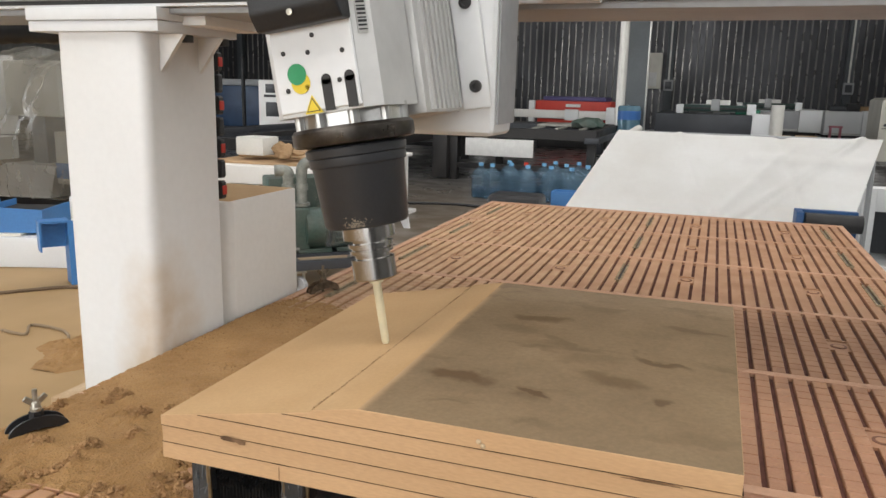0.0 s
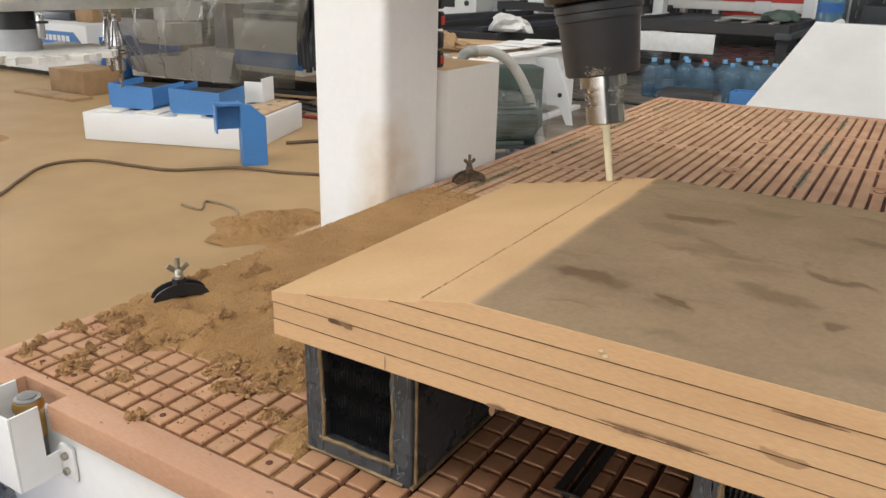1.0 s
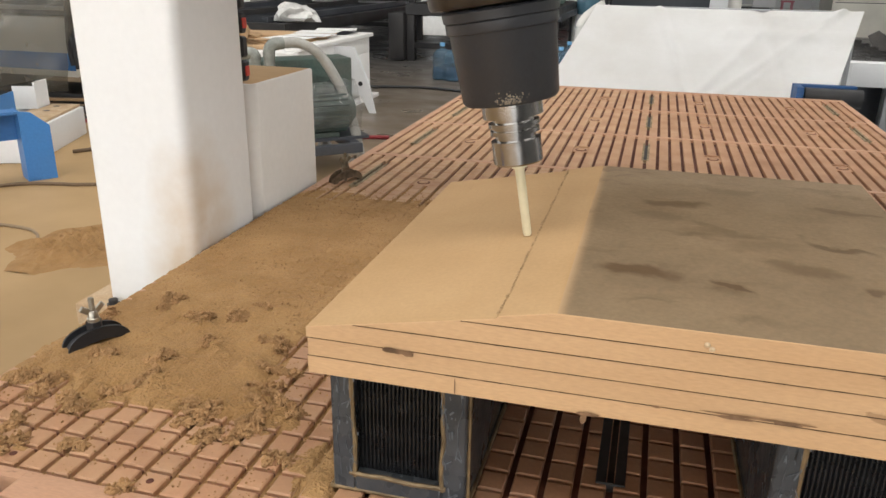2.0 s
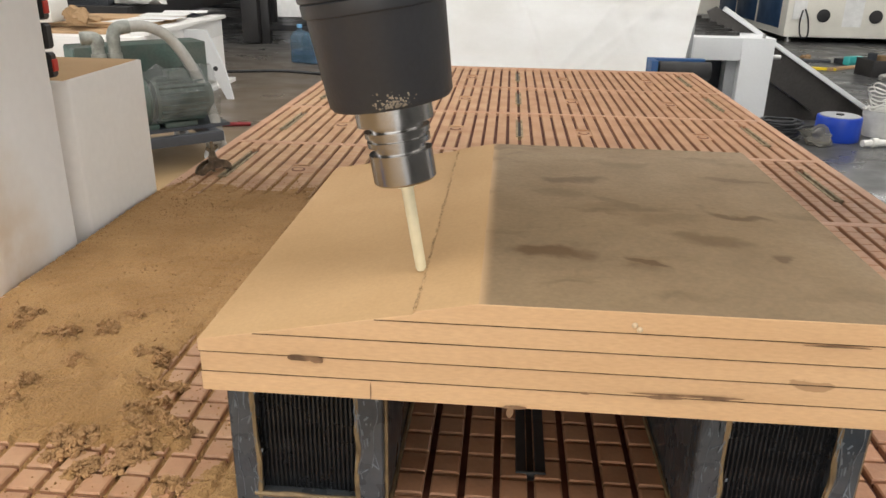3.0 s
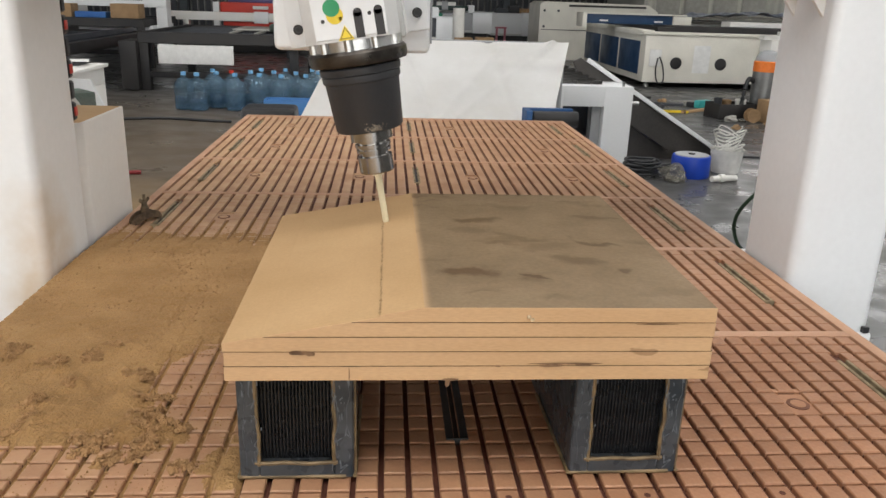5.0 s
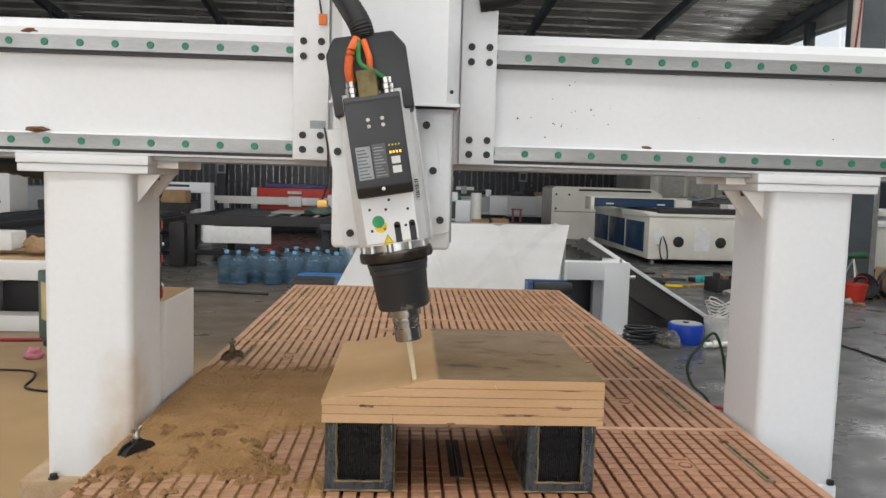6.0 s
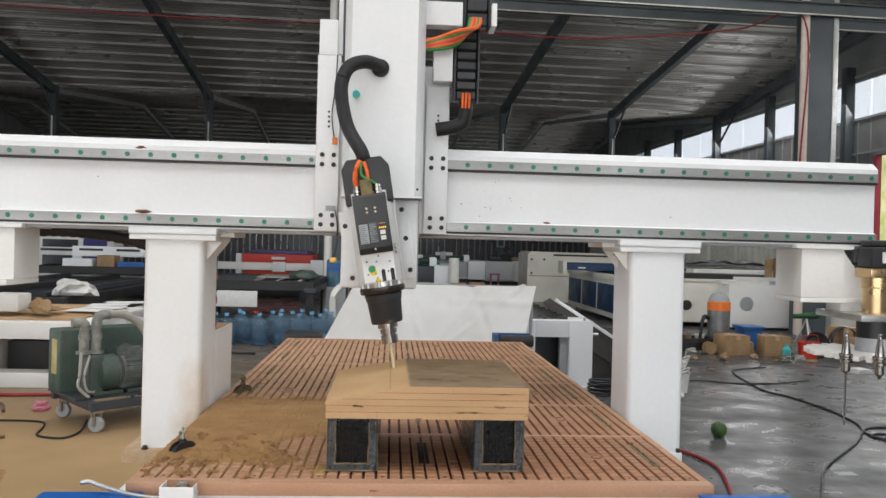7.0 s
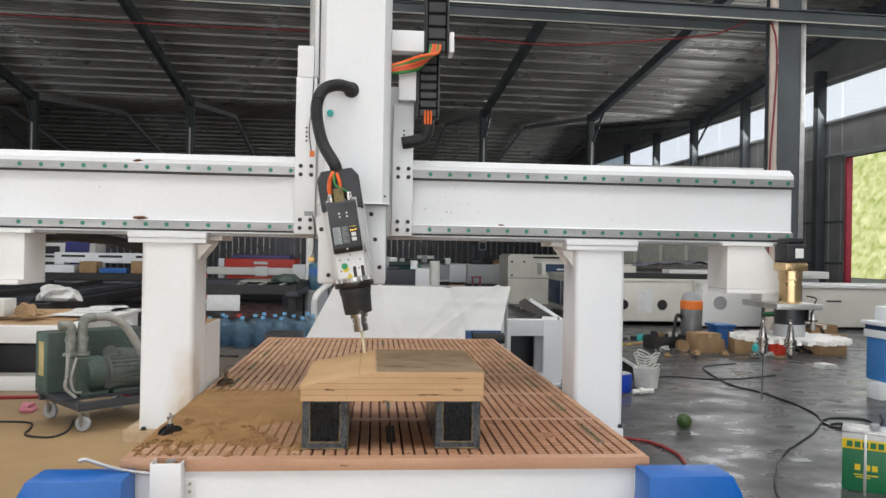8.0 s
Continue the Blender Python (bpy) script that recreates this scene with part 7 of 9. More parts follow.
flatbed(-0.9, 1.35, 15.0, 17.0, 0.55, 0.98, DARKGREY, WHITE, "dark grey flatbed machine with a white end cover")
flatbed(0.3, 2.6, 20.0, 22.0, 0.5, 1.0, GREYPAINT, WHITE, "grey flatbed machine with a dark bridge")
flatbed(3.36, 4.9, 26.0, 27.6, 0.2, 0.93, WHITE, WHITE, "white flatbed machine with clutter on top", False)
p = thing("white_roll", "upright white roll of film standing", "roll")
bm = B()
lathe(bm, [(0.11, 0.45), (0.11, 1.19), (0.04, 1.192)], 20, Matrix.Translation((1.22, 14.2, 0)))
part("roll", bm, WHITEPVC, p)
boxpart("stand", p, DARKGREY, 1.0, 1.45, 14.0, 14.4, 0, 0.45, 0.01)
for x, y, z, s in ((1.14, 14.0, 0.0, 0.40), (1.14, 14.0, 0.361, 0.34), (1.56, 14.1, 0.0, 0.42), (1.56, 14.1, 0.379, 0.33)):
    c = thing("cardboard_box", "brown cardboard box beside the machines", "box")
    boxpart("carton", c, CARD, x, x + s, y, y + s, z, z + s * 0.9, 0.006)
st = thing("stool", "small pink plastic stool", "stool")
boxpart("seat", st, PINK, 3.42, 3.77, 25.1, 25.4, 0.46, 0.51, 0.01)
for x in (3.44, 3.71):
    for y in (25.12, 25.34):
        boxpart("leg", st, PINK, x, x + 0.04, y, y + 0.04, 0, 0.46, 0.004)
# loose things on top of the middle machines
for x, y, z, h, mt, lb in ((-0.3, 15.5, 0.98, 0.18, GREYPAINT, "grey tool case on a machine"), (0.55, 15.4, 0.98, 0.10, GREEN, "green tray on a machine"), (3.5, 26.2, 0.93, 0.16, DARKGREY, "dark bundle on a white machine"), (3.98, 26.4, 0.93, 0.24, BLACK, "black pile on a white machine"), (4.36, 26.3, 0.93, 0.16, CARD, "brown bundle on a white machine")):
    o = thing("loose_case", lb, "case")
    boxpart("case", o, mt, x, x + 0.45, y, y + 0.3, z, z + h, 0.03)


def cream_laser():
    c = thing("laser_cutter", "cream laser cutter with navy side panels and a raised bridge", "machine")
    x0, x1, y0, y1 = 4.27, 7.6, 12.45, 16.6
    boxpart("cabinet", c, CREAM, x0, x1, y0, y1, 0.09, 0.88, 0.02)
    boxpart("top_rim", c, CREAM, x0 - 0.05, x1, y0 - 0.03, y0 + 0.18, 0.88, 0.93, 0.012)
    boxpart("top_rim", c, CREAM, x0 - 0.05, x0 + 0.2, y0 + 0.18, y1, 0.86, 0.95, 0.012)
    boxpart("bellows", c, BLACKSTEEL, x0 + 0.5, x1, y0 + 0.6, y0 + 1.2, 0.89, 1.02, 0.01)
    boxpart("bellows", c, BLACKSTEEL, x0 + 0.25, x0 + 0.55, y0 + 0.2, y1 - 0.2, 0.90, 1.0, 0.01)
    for i in range(3):
        y = y0 + 0.28 + i * 1.32
        boxpart("side_panel", c, NAVY, x0 - 0.012, x0 + 0.01, y, y + 1.2, 0.2, 0.76, 0.01)
    bm = B()
    bx(bm, 3.6, 5.25, 14.0, 14.4, 1.0, 1.17, None, 0.015)
    br = part("bridge", bm, NAVY, c, "navy bridge")
    boxpart("bridge_end", br, CREAM, 3.52, 3.6, 13.95, 14.45, 0.93, 1.19, 0.01)
    boxpart("bridge_end", br, CREAM, 5.25, 5.6, 13.95, 14.45, 0.93, 1.16, 0.01)
    boxpart("bridge_rim", br, CREAM, 3.55, 5.5, 13.94, 14.0, 1.17, 1.195, 0.004)
    for x in (3.85, 4.9):
        boxpart("latch", br, PAPER, x, x + 0.16, 13.985, 14.0, 1.04, 1.07, 0.003)
    for x in (4.83, 5.62):
        bm = B()
        lathe(bm, [(0.10, 0), (0.10, 0.015), (0.085, 0.02), (0.0, 0.02)], 20, pose(x, y0, 0.42, 90))
        part("vent", bm, BLACKSTEEL, c)
    boxpart("notice", c, PAPER, 5.13, 5.42, y0 - 0.004, y0, 0.26, 0.72, 0)
    boxpart("socket", c, PAPER, 4.36, 4.56, y0 - 0.02, y0, 0.36, 0.64, 0.005)
    bm = B()
    tube(bm, [(4.5, y0 - 0.03, 0.5), (4.47, y0 - 0.06, 0.3), (4.52, y0 - 0.06, 0.1), (4.62, y0 - 0.06, 0.12), (4.6, y0 - 0.04, 0.35), (4.53, y0 - 0.03, 0.52)], 0.012, n=6)
    part("power_cord", bm, BLACK, c)
    for x in (4.4, 7.4):
        for y in (12.6, 16.4):
            bm = B()
            lathe(bm, [(0.05, 0), (0.05, 0.05), (0.02, 0.055), (0.02, 0.09)], 12, Matrix.Translation((x, y, 0)))
            part("foot", bm, STEEL, c)


cream_laser()
c = thing("enclosed_machine", "closed cream machine with a dark slot along its hood", "machine")
bm = B()
prism(bm, [(3.55, 0.0), (6.45, 0.0), (6.45, 1.18), (6.2, 1.34), (3.65, 1.36), (3.55, 1.3)], 1.5, Matrix.Translation((0, 18.4, 0)))
part("hood", bm, CREAM, c)
boxpart("slot", c, BLACKSTEEL, 4.25, 6.15, 18.39, 18.41, 1.25, 1.30, 0)
boxpart("door_gap", c, DARKGREY, 3.6, 6.4, 18.395, 18.405, 0.70, 0.715, 0)
for x, z in ((3.66, 1.15), (3.66, 0.78), (4.0, 1.15)):
    bm = B()
    lathe(bm, [(0.03, 0), (0.03, 0.01)], 10, pose(x, 18.4, z, 90))
    part("knob", bm, DARKGREY, c)
c = thing("wrapped_stock", "machine parts under clear plastic film", "wrapped parts")
bm = B()
bx(bm, 6.9, 9.6, 17.0, 18.6, 0, 1.05, None, 0.05)
part("parts", bm, GREYPAINT, c)
bm = B()
bx(bm, 6.85, 9.65, 16.95, 18.65, 0.02, 1.16, None, 0.12, 3)
for w in bm.verts:
    w.co += Vector((1, 1, 1)) * 0.05 * noise.noise(w.co * 3)
part("film", bm, FILM, c, "clear plastic film")
# pale cabin by the window wall
cabin = thing("site_cabin", "pale profiled steel cabin inside the hall", "cabin")
boxpart("wall", cabin, CABINWALL, 7.25, 13.3, 22.0, 26.0, 0, 4.1, 0.01)
boxpart("roof", cabin, WHITE_DUSTY, 7.1, 13.5, 21.8, 26.2, 4.1, 4.3, 0.02)
for i in range(4):
    boxpart("window", cabin, PVC, 7.6 + i * 0.85, 8.3 + i * 0.85, 21.97, 22.0, 0.9, 2.6, 0.01)
boxpart("cornice_box", cabin, GREYPAINT, 10.7, 11.6, 21.6, 21.98, 3.8, 4.05, 0.01)
boxpart("cornice_box", cabin, GREYPAINT, 12.1, 13.0, 21.6, 21.98, 3.8, 4.05, 0.01)
c = thing("cross_axis", "white machine bridge with small drawers", "machine")
boxpart("bridge", c, WHITE_DUSTY, 6.2, 9.8, 13.6, 14.0, 0.95, 1.1, 0.01)
for i in range(4):
    boxpart("drawer", c, PAPER, 6.4 + i * 0.8, 6.95 + i * 0.8, 13.58, 13.6, 0.98, 1.07, 0.004)
boxpart("stand", c, GREYPAINT, 8.0, 9.6, 13.65, 13.95, 0, 0.95, 0.01)

# white cabinet, leaning sheets and clutter beside the bed


def white_cabinet():
    c = thing("steel_cabinet", "white steel cabinet with an open bay", "cabinet")
    bm = B()
    bx(bm, 1.30, 1.385, 5.70, 6.3, 0, 0.70, None, 0.004)
    bx(bm, 1.74, 1.985, 5.70, 6.3, 0, 0.70, None, 0.004)
    bx(bm, 1.385, 1.74, 5.70, 6.3, 0.53, 0.70, None, 0.004)
    bx(bm, 1.385, 1.74, 5.70, 6.3, 0.0, 0.13, None, 0.004)
    bx(bm, 0.2, 1.30, 5.75, 6.3, 0.0, 0.62, None, 0.004)
    part("shell", bm, WHITE, c)
    boxpart("inner_post", c, GREYPAINT, 1.66, 1.74, 5.78, 5.84, 0.13, 0.53, 0.002)
    boxpart("inner_back", c, DARKGREY, 1.385, 1.74, 6.22, 6.25, 0.13, 0.53, 0)
    boxpart("foot", c, WHITE, 1.74, 2.06, 5.62, 5.75, 0.0, 0.03, 0.004)
    bm = B()
    rod(bm, (1.986, 5.74, 0.56), (2.05, 5.74, 0.56), 0.018, n=10)
    rod(bm, (1.90, 5.73, 0.70), (1.90, 5.73, 0.735), 0.012, n=8)
    part("pin", bm, STEEL, c)


white_cabinet()
for k, (dx, rz) in enumerate(((0.0, 0), (0.16, 4), (0.32, -3))):
    sh = thing("metal_sheet", "dark glossy metal sheet leaning on a white base", "metal sheet", group="sheets leaning beside the base")
    bm = B()
    bx(bm, -0.62, 0.62, -0.55, 0.55, -0.003, 0.003)
    part("sheet", bm, FOILGREY, sh)
    sh.matrix_basis = pose(1.95 + dx * 0.5, 6.62 + dx, 0.42 + dx * 0.15, 0, 31.5, rz)
tri = thing("metal_sheet", "large dull metal panel propped beside the base", "metal sheet")
bm = B()
prism(bm, [(2.02, 0.0), (3.0, 0.0), (3.02, 0.05), (1.62, 0.90), (1.55, 0.86)], 0.012, Matrix.Translation((0, 6.16, 0)))
part("panel", bm, mat("dull_brown_metal", (0.10, 0.092, 0.085), 0.35, metal=0.5, var=0.2, scale=2), tri)
st = thing("white_trim_strip", "long white metal strip leaning on the sheets", "strip")
bm = B()
bx(bm, -0.82, 0.80, -0.03, 0.03, -0.018, 0.018, None, 0.003)
part("strip", bm, WHITE, st)
st.matrix_basis = pose(2.37, 6.10, 0.46, 0, 31.5, -1)
ms = thing("metal_offcuts", "stack of dark metal offcuts on the white base", "metal offcuts")
for k in range(6):
    boxpart("offcut", ms, FOILGREY, 0.9 + k * 0.05, 1.75 - k * 0.05, 5.85 + k * 0.05, 5.92 + k * 0.05, 0.701, 0.73 + k * 0.02, 0.003, m=None)


def spool():
    s = thing("cable_spool", "bright blue cable spool on the floor", "spool", pose(2.46, 5.45, 0))
    bm = B()
    lathe(bm, [(0.155, 0), (0.16, 0.008), (0.16, 0.16), (0.155, 0.178), (0.145, 0.18)], 30)
    part("drum", bm, mat("bright_blue_plastic", (0.012, 0.055, 0.42), 0.35, var=0.06), s)
    bm = B()
    lathe(bm, [(0.14, 0.181), (0.14, 0.185), (0.03, 0.186)], 30)
    part("disc", bm, GREYPAINT, s)
    bm = B()
    lathe(bm, [(0.028, 0.186), (0.028, 0.195)], 14)
    part("hub", bm, BLACK, s)


spool()


def crumpled(name, label, cat, material, x, y, z, sx, sy, sz, seed, sub=3):
    t = thing(name, label, cat, pose(x, y, z))
    bm = B()
    bmesh.ops.create_icosphere(bm, subdivisions=sub, radius=1.0)
    for v in bm.verts:
        k = 1 + 0.5 * noise.noise(v.co * 1.6 + Vector((seed, 0, 0))) + 0.22 * noise.noise(v.co * 4.5 + Vector((0, seed, 0)))
        v.co = Vector((v.co.x * sx * k, v.co.y * sy * k, max(0.0, (v.co.z * k * 0.8 + 0.55) * sz)))
    part("crumpled_body", bm, material, t)
    return t


crumpled("plastic_bag", "crumpled clear plastic bag on the floor", "bag", FILM, 2.24, 5.25, 0, 0.11, 0.10, 0.10, 3)
crumpled("plastic_bag", "white plastic bag lying on a black frame", "bag", BAG, -4.32, 8.45, 0.645, 0.26, 0.18, 0.17, 9)
crumpled("plastic_bag", "pink and white plastic wrapper on the floor", "bag", PINK, -2.95, 4.4, 0, 0.07, 0.06, 0.06, 12)
bk = thing("bucket", "clear plastic bucket filled with coiled wire", "bucket", pose(2.84, 5.62, 0))
bm = B()
lathe(bm, [(0.11, 0), (0.115, 0.004), (0.14, 0.2), (0.145, 0.205), (0.135, 0.2), (0.11, 0.01)], 24)
part("pail", bm, BAG, bk)
bm = B()
for k in range(9):
    r0, ph = 0.10 + 0.012 * (k % 4), k * 0.7
    tube(bm, [(r0 * math.cos(ph + a * 0.7), r0 * math.sin(ph + a * 0.7) * 0.8, 0.12 + 0.03 * k + 0.05 * math.sin(a + k)) for a in range(10)], 0.006, n=6, steps=4)
tagged(part("wire_coil", bm, WHITEPVC, bk), "tangle of white wire", kind="stuff")
cp = thing("pipe_clamp", "pale pipe fitting lying on the floor", "fitting")
bm = B()
rod(bm, (2.55, 5.2, 0.03), (2.78, 5.26, 0.03), 0.025, n=10)
rod(bm, (2.62, 5.21, 0.035), (2.66, 5.22, 0.035), 0.035, n=12)
part("tube", bm, WHITEPVC, cp)


def floor_cable(label, pts, r, material, lift=0.0):
    c = thing("floor_cable", label, "cable")
    bm = B()
    tube(bm, [(x, y, r + lift) for x, y in pts], r, n=7, steps=10)
    part("cord", bm, material, c)


floor_cable("black power cable snaking over the floor", [(2.05, 1.2), (2.33, 1.99), (2.53, 2.38), (2.88, 2.92), (3.52, 3.6), (3.87, 4.13), (3.97, 4.75), (3.93, 5.34), (3.83, 5.77), (3.96, 6.63), (4.14, 7.08), (4.66, 7.34)], 0.009, BLACK)
floor_cable("coiled black cable on the floor", [(4.6, 3.2), (4.07, 3.5), (3.8, 3.6), (3.77, 3.9), (3.96, 4.08), (4.22, 4.01), (4.13, 3.8), (3.87, 3.86), (3.75, 3.75), (4.0, 3.66), (4.3, 3.9), (4.5, 4.2)], 0.009, BLACK)
floor_cable("black cable lying across the floor", [(2.3, 5.8), (2.7, 6.0), (3.33, 6.28), (3.67, 6.14), (4.14, 6.15), (4.7, 6.4)], 0.008, BLACK)
floor_cable("dull red hose beside the bed", [(1.2, 3.5), (1.6, 3.5), (1.92, 3.35), (2.04, 3.21), (2.09, 2.94), (2.05, 2.69), (1.9, 2.2)], 0.011, REDCABLE)
floor_cable("brown cable over the sawdust film", [(-4.1, 1.5), (-4.32, 1.87), (-4.52, 2.10), (-4.75, 2.39), (-4.78, 2.60), (-4.645, 2.748), (-4.35, 2.80), (-4.02, 2.868), (-3.86, 3.03), (-3.70, 3.19), (-3.5, 3.25), (-3.37, 3.278), (-3.15, 3.368), (-2.8, 3.5)], 0.011, mat("dusty_cable", (0.15, 0.10, 0.06), 0.8))
floor_cable("short plug cable in the sawdust", [(-3.316, 2.372), (-3.15, 2.365), (-3.25, 2.50), (-3.05, 2.50), (-2.93, 2.44), (-2.86, 2.36)], 0.008, mat("pale_dusty_cable", (0.30, 0.22, 0.14), 0.8))
floor_cable("dark cable under the pump", [(-3.5, 4.0), (-3.0, 4.01), (-2.76, 3.97), (-2.67, 3.8), (-2.62, 3.58), (-2.5, 3.5), (-2.385, 3.505), (-2.36, 3.7), (-2.45, 4.05)], 0.008, BLACK)
floor_cable("red hose on the floor behind the pump", [(-5.5, 4.9), (-4.6, 5.0), (-3.6, 4.95), (-2.7, 5.05), (-2.0, 5.2)], 0.016, REDCABLE)
floor_cable("dark cable loop beside the bed", [(1.02, 2.0), (1.2, 2.7), (1.35, 3.4), (1.3, 4.1), (1.55, 4.9)], 0.009, BLACK)
floor_cable("dark cable on the floor by the jugs", [(-3.2, 7.7), (-2.6, 7.9), (-2.1, 7.8), (-1.8, 7.75)], 0.016, BLACK)
floor_cable("brown cable among the blue parts", [(-4.0, 4.0), (-3.75, 4.3), (-3.55, 4.1), (-3.4, 4.6), (-3.2, 4.3)], 0.014, mat("brown_cord", (0.13, 0.085, 0.05), 0.8))
gl = thing("green_hose", "green and black hose looped beside the gantry foot", "hose")
bm = B()
tube(bm, [(1.25, 1.62, 0.012), (1.16, 1.55, 0.30), (1.11, 1.5, 0.56), (1.03, 1.5, 0.65), (1.01, 1.5, 0.73), (1.05, 1.5, 0.80), (1.12, 1.5, 0.85), (1.2, 1.55, 0.6), (1.28, 1.6, 0.012)], 0.006, n=8)
part("hose", bm, mat("dark_green_hose", (0.012, 0.035, 0.012), 0.5), gl)

ml = thing("melon", "small round green melon on the floor", "melon", pose(2.48, 3.74, 0) @ Matrix.Diagonal((0.8, 0.8, 0.8, 1)))
bm = B()
lathe(bm, [(0.012, 0.0), (0.05, 0.012), (0.072, 0.045), (0.077, 0.075), (0.072, 0.105), (0.05, 0.137), (0.012, 0.15)], 26)
part("fruit", bm, MELON, ml)


def tin():
    t = thing("adhesive_tin", "square green and yellow adhesive tin on the floor", "tin", pose(2.99, 2.17, 0, 0, 0, -34))
    a = 0.125
    boxpart("lower_body", t, TINGREEN, -a, a, -a, a, 0.0, 0.255, 0.006)
    boxpart("yellow_band", t, TINYELLOW, -a - 0.001, a + 0.001, -a - 0.001, a + 0.001, 0.255, 0.315, 0.004)
    boxpart("upper_body", t, PAPER, -a, a, -a, a, 0.315, 0.35, 0.005)
    boxpart("lid", t, STEEL, -a - 0.003, a + 0.003, -a - 0.003, a + 0.003, 0.35, 0.362, 0.004)
    bm = B()
    lathe(bm, [(0.028, 0.362), (0.028, 0.385), (0.022, 0.39)], 16, Matrix.Translation((0.05, 0.04, 0)))
    part("cap", bm, GREYPAINT, t)
    boxpart("strap", t, ALU, -0.008, 0.008, -a - 0.004, -a - 0.0015, 0.0, 0.352, 0.001)
    for i in range(5):
        boxpart("print_bar", t, TINGREEN, -0.10 + i * 0.042, -0.068 + i * 0.042, -a - 0.0025, -a - 0.0012, 0.267, 0.303, 0)
    for i in range(3):
        boxpart("print_bar", t, TINYELLOW, -0.055 + i * 0.04 + (0.012 if i > 0 else 0), -0.025 + i * 0.04 + (0.012 if i > 0 else 0), -a - 0.0025, -a - 0.0005, 0.13, 0.165, 0)
    boxpart("print_bar", t, TINYELLOW, -0.06, 0.07, -a - 0.0025, -a - 0.0005, 0.100, 0.106, 0)
    boxpart("print_bar", t, TINYELLOW, -0.05, 0.03, -a - 0.0025, -a - 0.0005, 0.085, 0.091, 0)


tin()
pp = thing("paper_scrap", "white paper scrap on the floor", "paper")
boxpart("sheet", pp, GREYPAINT, 2.86, 2.99, 2.74, 2.82, 0.0, 0.002, 0)


def vacuum_cleaner():
    v = thing("vacuum_cleaner", "grey workshop vacuum cleaner with an orange band", "vacuum cleaner", pose(4.80, 9.1, 0) @ Matrix.Diagonal((0.94, 0.94, 1.11, 1)))
    bm = B()
    lathe(bm, [(0.15, 0.12), (0.165, 0.14), (0.175, 0.52), (0.165, 0.54)], 26)
    part("drum", bm, mat("dull_grey_drum", (0.20, 0.20, 0.195), 0.4, metal=0.5, var=0.15), v)
    bm = B()
    lathe(bm, [(0.178, 0.53), (0.178, 0.64), (0.165, 0.65)], 26)
    part("orange_band", bm, ORANGE, v)
    bm = B()
    lathe(bm, [(0.165, 0.65), (0.15, 0.70), (0.11, 0.75), (0.04, 0.77)], 26)
    part("motor_head", bm, GREYPAINT, v)
    bm = B()
    tube(bm, [(-0.17, -0.02, 0.42), (-0.28, -0.1, 0.44), (-0.34, -0.15, 0.3), (-0.36, -0.2, 0.05), (-0.2, -0.35, 0.04)], 0.03, n=10, steps=12, ribs=0.004)
    part("hose", bm, BLACK, v)
    for a in range(4):
        bm = B()
        x, y = 0.13 * math.cos(a * 1.57 + 0.7), 0.13 * math.sin(a * 1.57 + 0.7)
        lathe(bm, [(0.03, 0), (0.03, 0.05), (0.012, 0.055), (0.012, 0.125)], 10, Matrix.Translation((x, y, 0)))
        part("caster", bm, BLACK, v)


vacuum_cleaner()
for x, y, sx, sy, sz, a in ((4.78, 8.6, 0.37, 0.34, 0.28, 9), (5.08, 8.85, 0.24, 0.26, 0.15, -18), (5.34, 8.48, 0.36, 0.3, 0.29, -6), (6.52, 8.6, 0.44, 0.36, 0.42, 8), (6.22, 8.75, 0.24, 0.3, 0.26, 0)):
    c = thing("cardboard_box", "worn brown cardboard box on the floor", "box", pose(x, y, 0, 0, 0, a))
    boxpart("carton", c, CARD, -sx / 2, sx / 2, -sy / 2, sy / 2, 0, sz, 0.006)
    boxpart("tape", c, PAPER if x > 5.6 else PLY, -0.03, 0.03, -sy / 2 - 0.001, sy / 2 + 0.001, sz - 0.06, sz + 0.001, 0)
    bm = B()
    bx(bm, -sx / 2, sx / 2, 0, 0.15, 0, 0.004, pose(0, -sy / 2, sz, -28))
    part("flap", bm, CARD, c)
bc = thing("blue_crate", "blue plastic crate behind the boxes", "crate")
boxpart("tub", bc, BLUE, 5.3, 5.58, 9.3, 9.65, 0.0, 0.29, 0.02)
boxpart("rim", bc, BLUE, 5.27, 5.61, 9.27, 9.68, 0.29, 0.33, 0.01)
tray = thing("black_tray", "dirty black tray of pots and rags on the floor", "tray", pose(4.36, 9.0, 0, 0, 0, 8))
boxpart("bottom", tray, BLACKSTEEL, -0.28, 0.28, -0.18, 0.18, 0, 0.012, 0.003)
for x0, x1, y0, y1 in ((-0.28, 0.28, -0.18, -0.168), (-0.28, 0.28, 0.168, 0.18), (-0.28, -0.268, -0.168, 0.168), (0.268, 0.28, -0.168, 0.168)):
    boxpart("side", tray, BLACKSTEEL, x0, x1, y0, y1, 0.012, 0.19, 0.003)
for x, y, q, h, mt in ((0.12, 0.02, 0.07, 0.26, WHITEPVC), (-0.05, 0.06, 0.06, 0.24, CARD), (-0.19, 0.0, 0.05, 0.28, DARKGREY)):
    pot = thing("paint_pot", "grubby pot standing in a black tray", "pot", pose(4.36 + x, 9.0 + y, 0.0125))
    bm = B()
    lathe(bm, [(q * 0.85, 0), (q * 0.9, 0.006), (q, h * 0.8), (q * 1.04, h * 0.82), (q * 1.04, h * 0.86), (q * 0.94, h * 0.86), (q * 0.8, 0.02)], 18)
    part("bowl", bm, mt, pot)
rb = thing("red_bucket", "small red plastic bucket on the floor", "bucket")
bm = B()
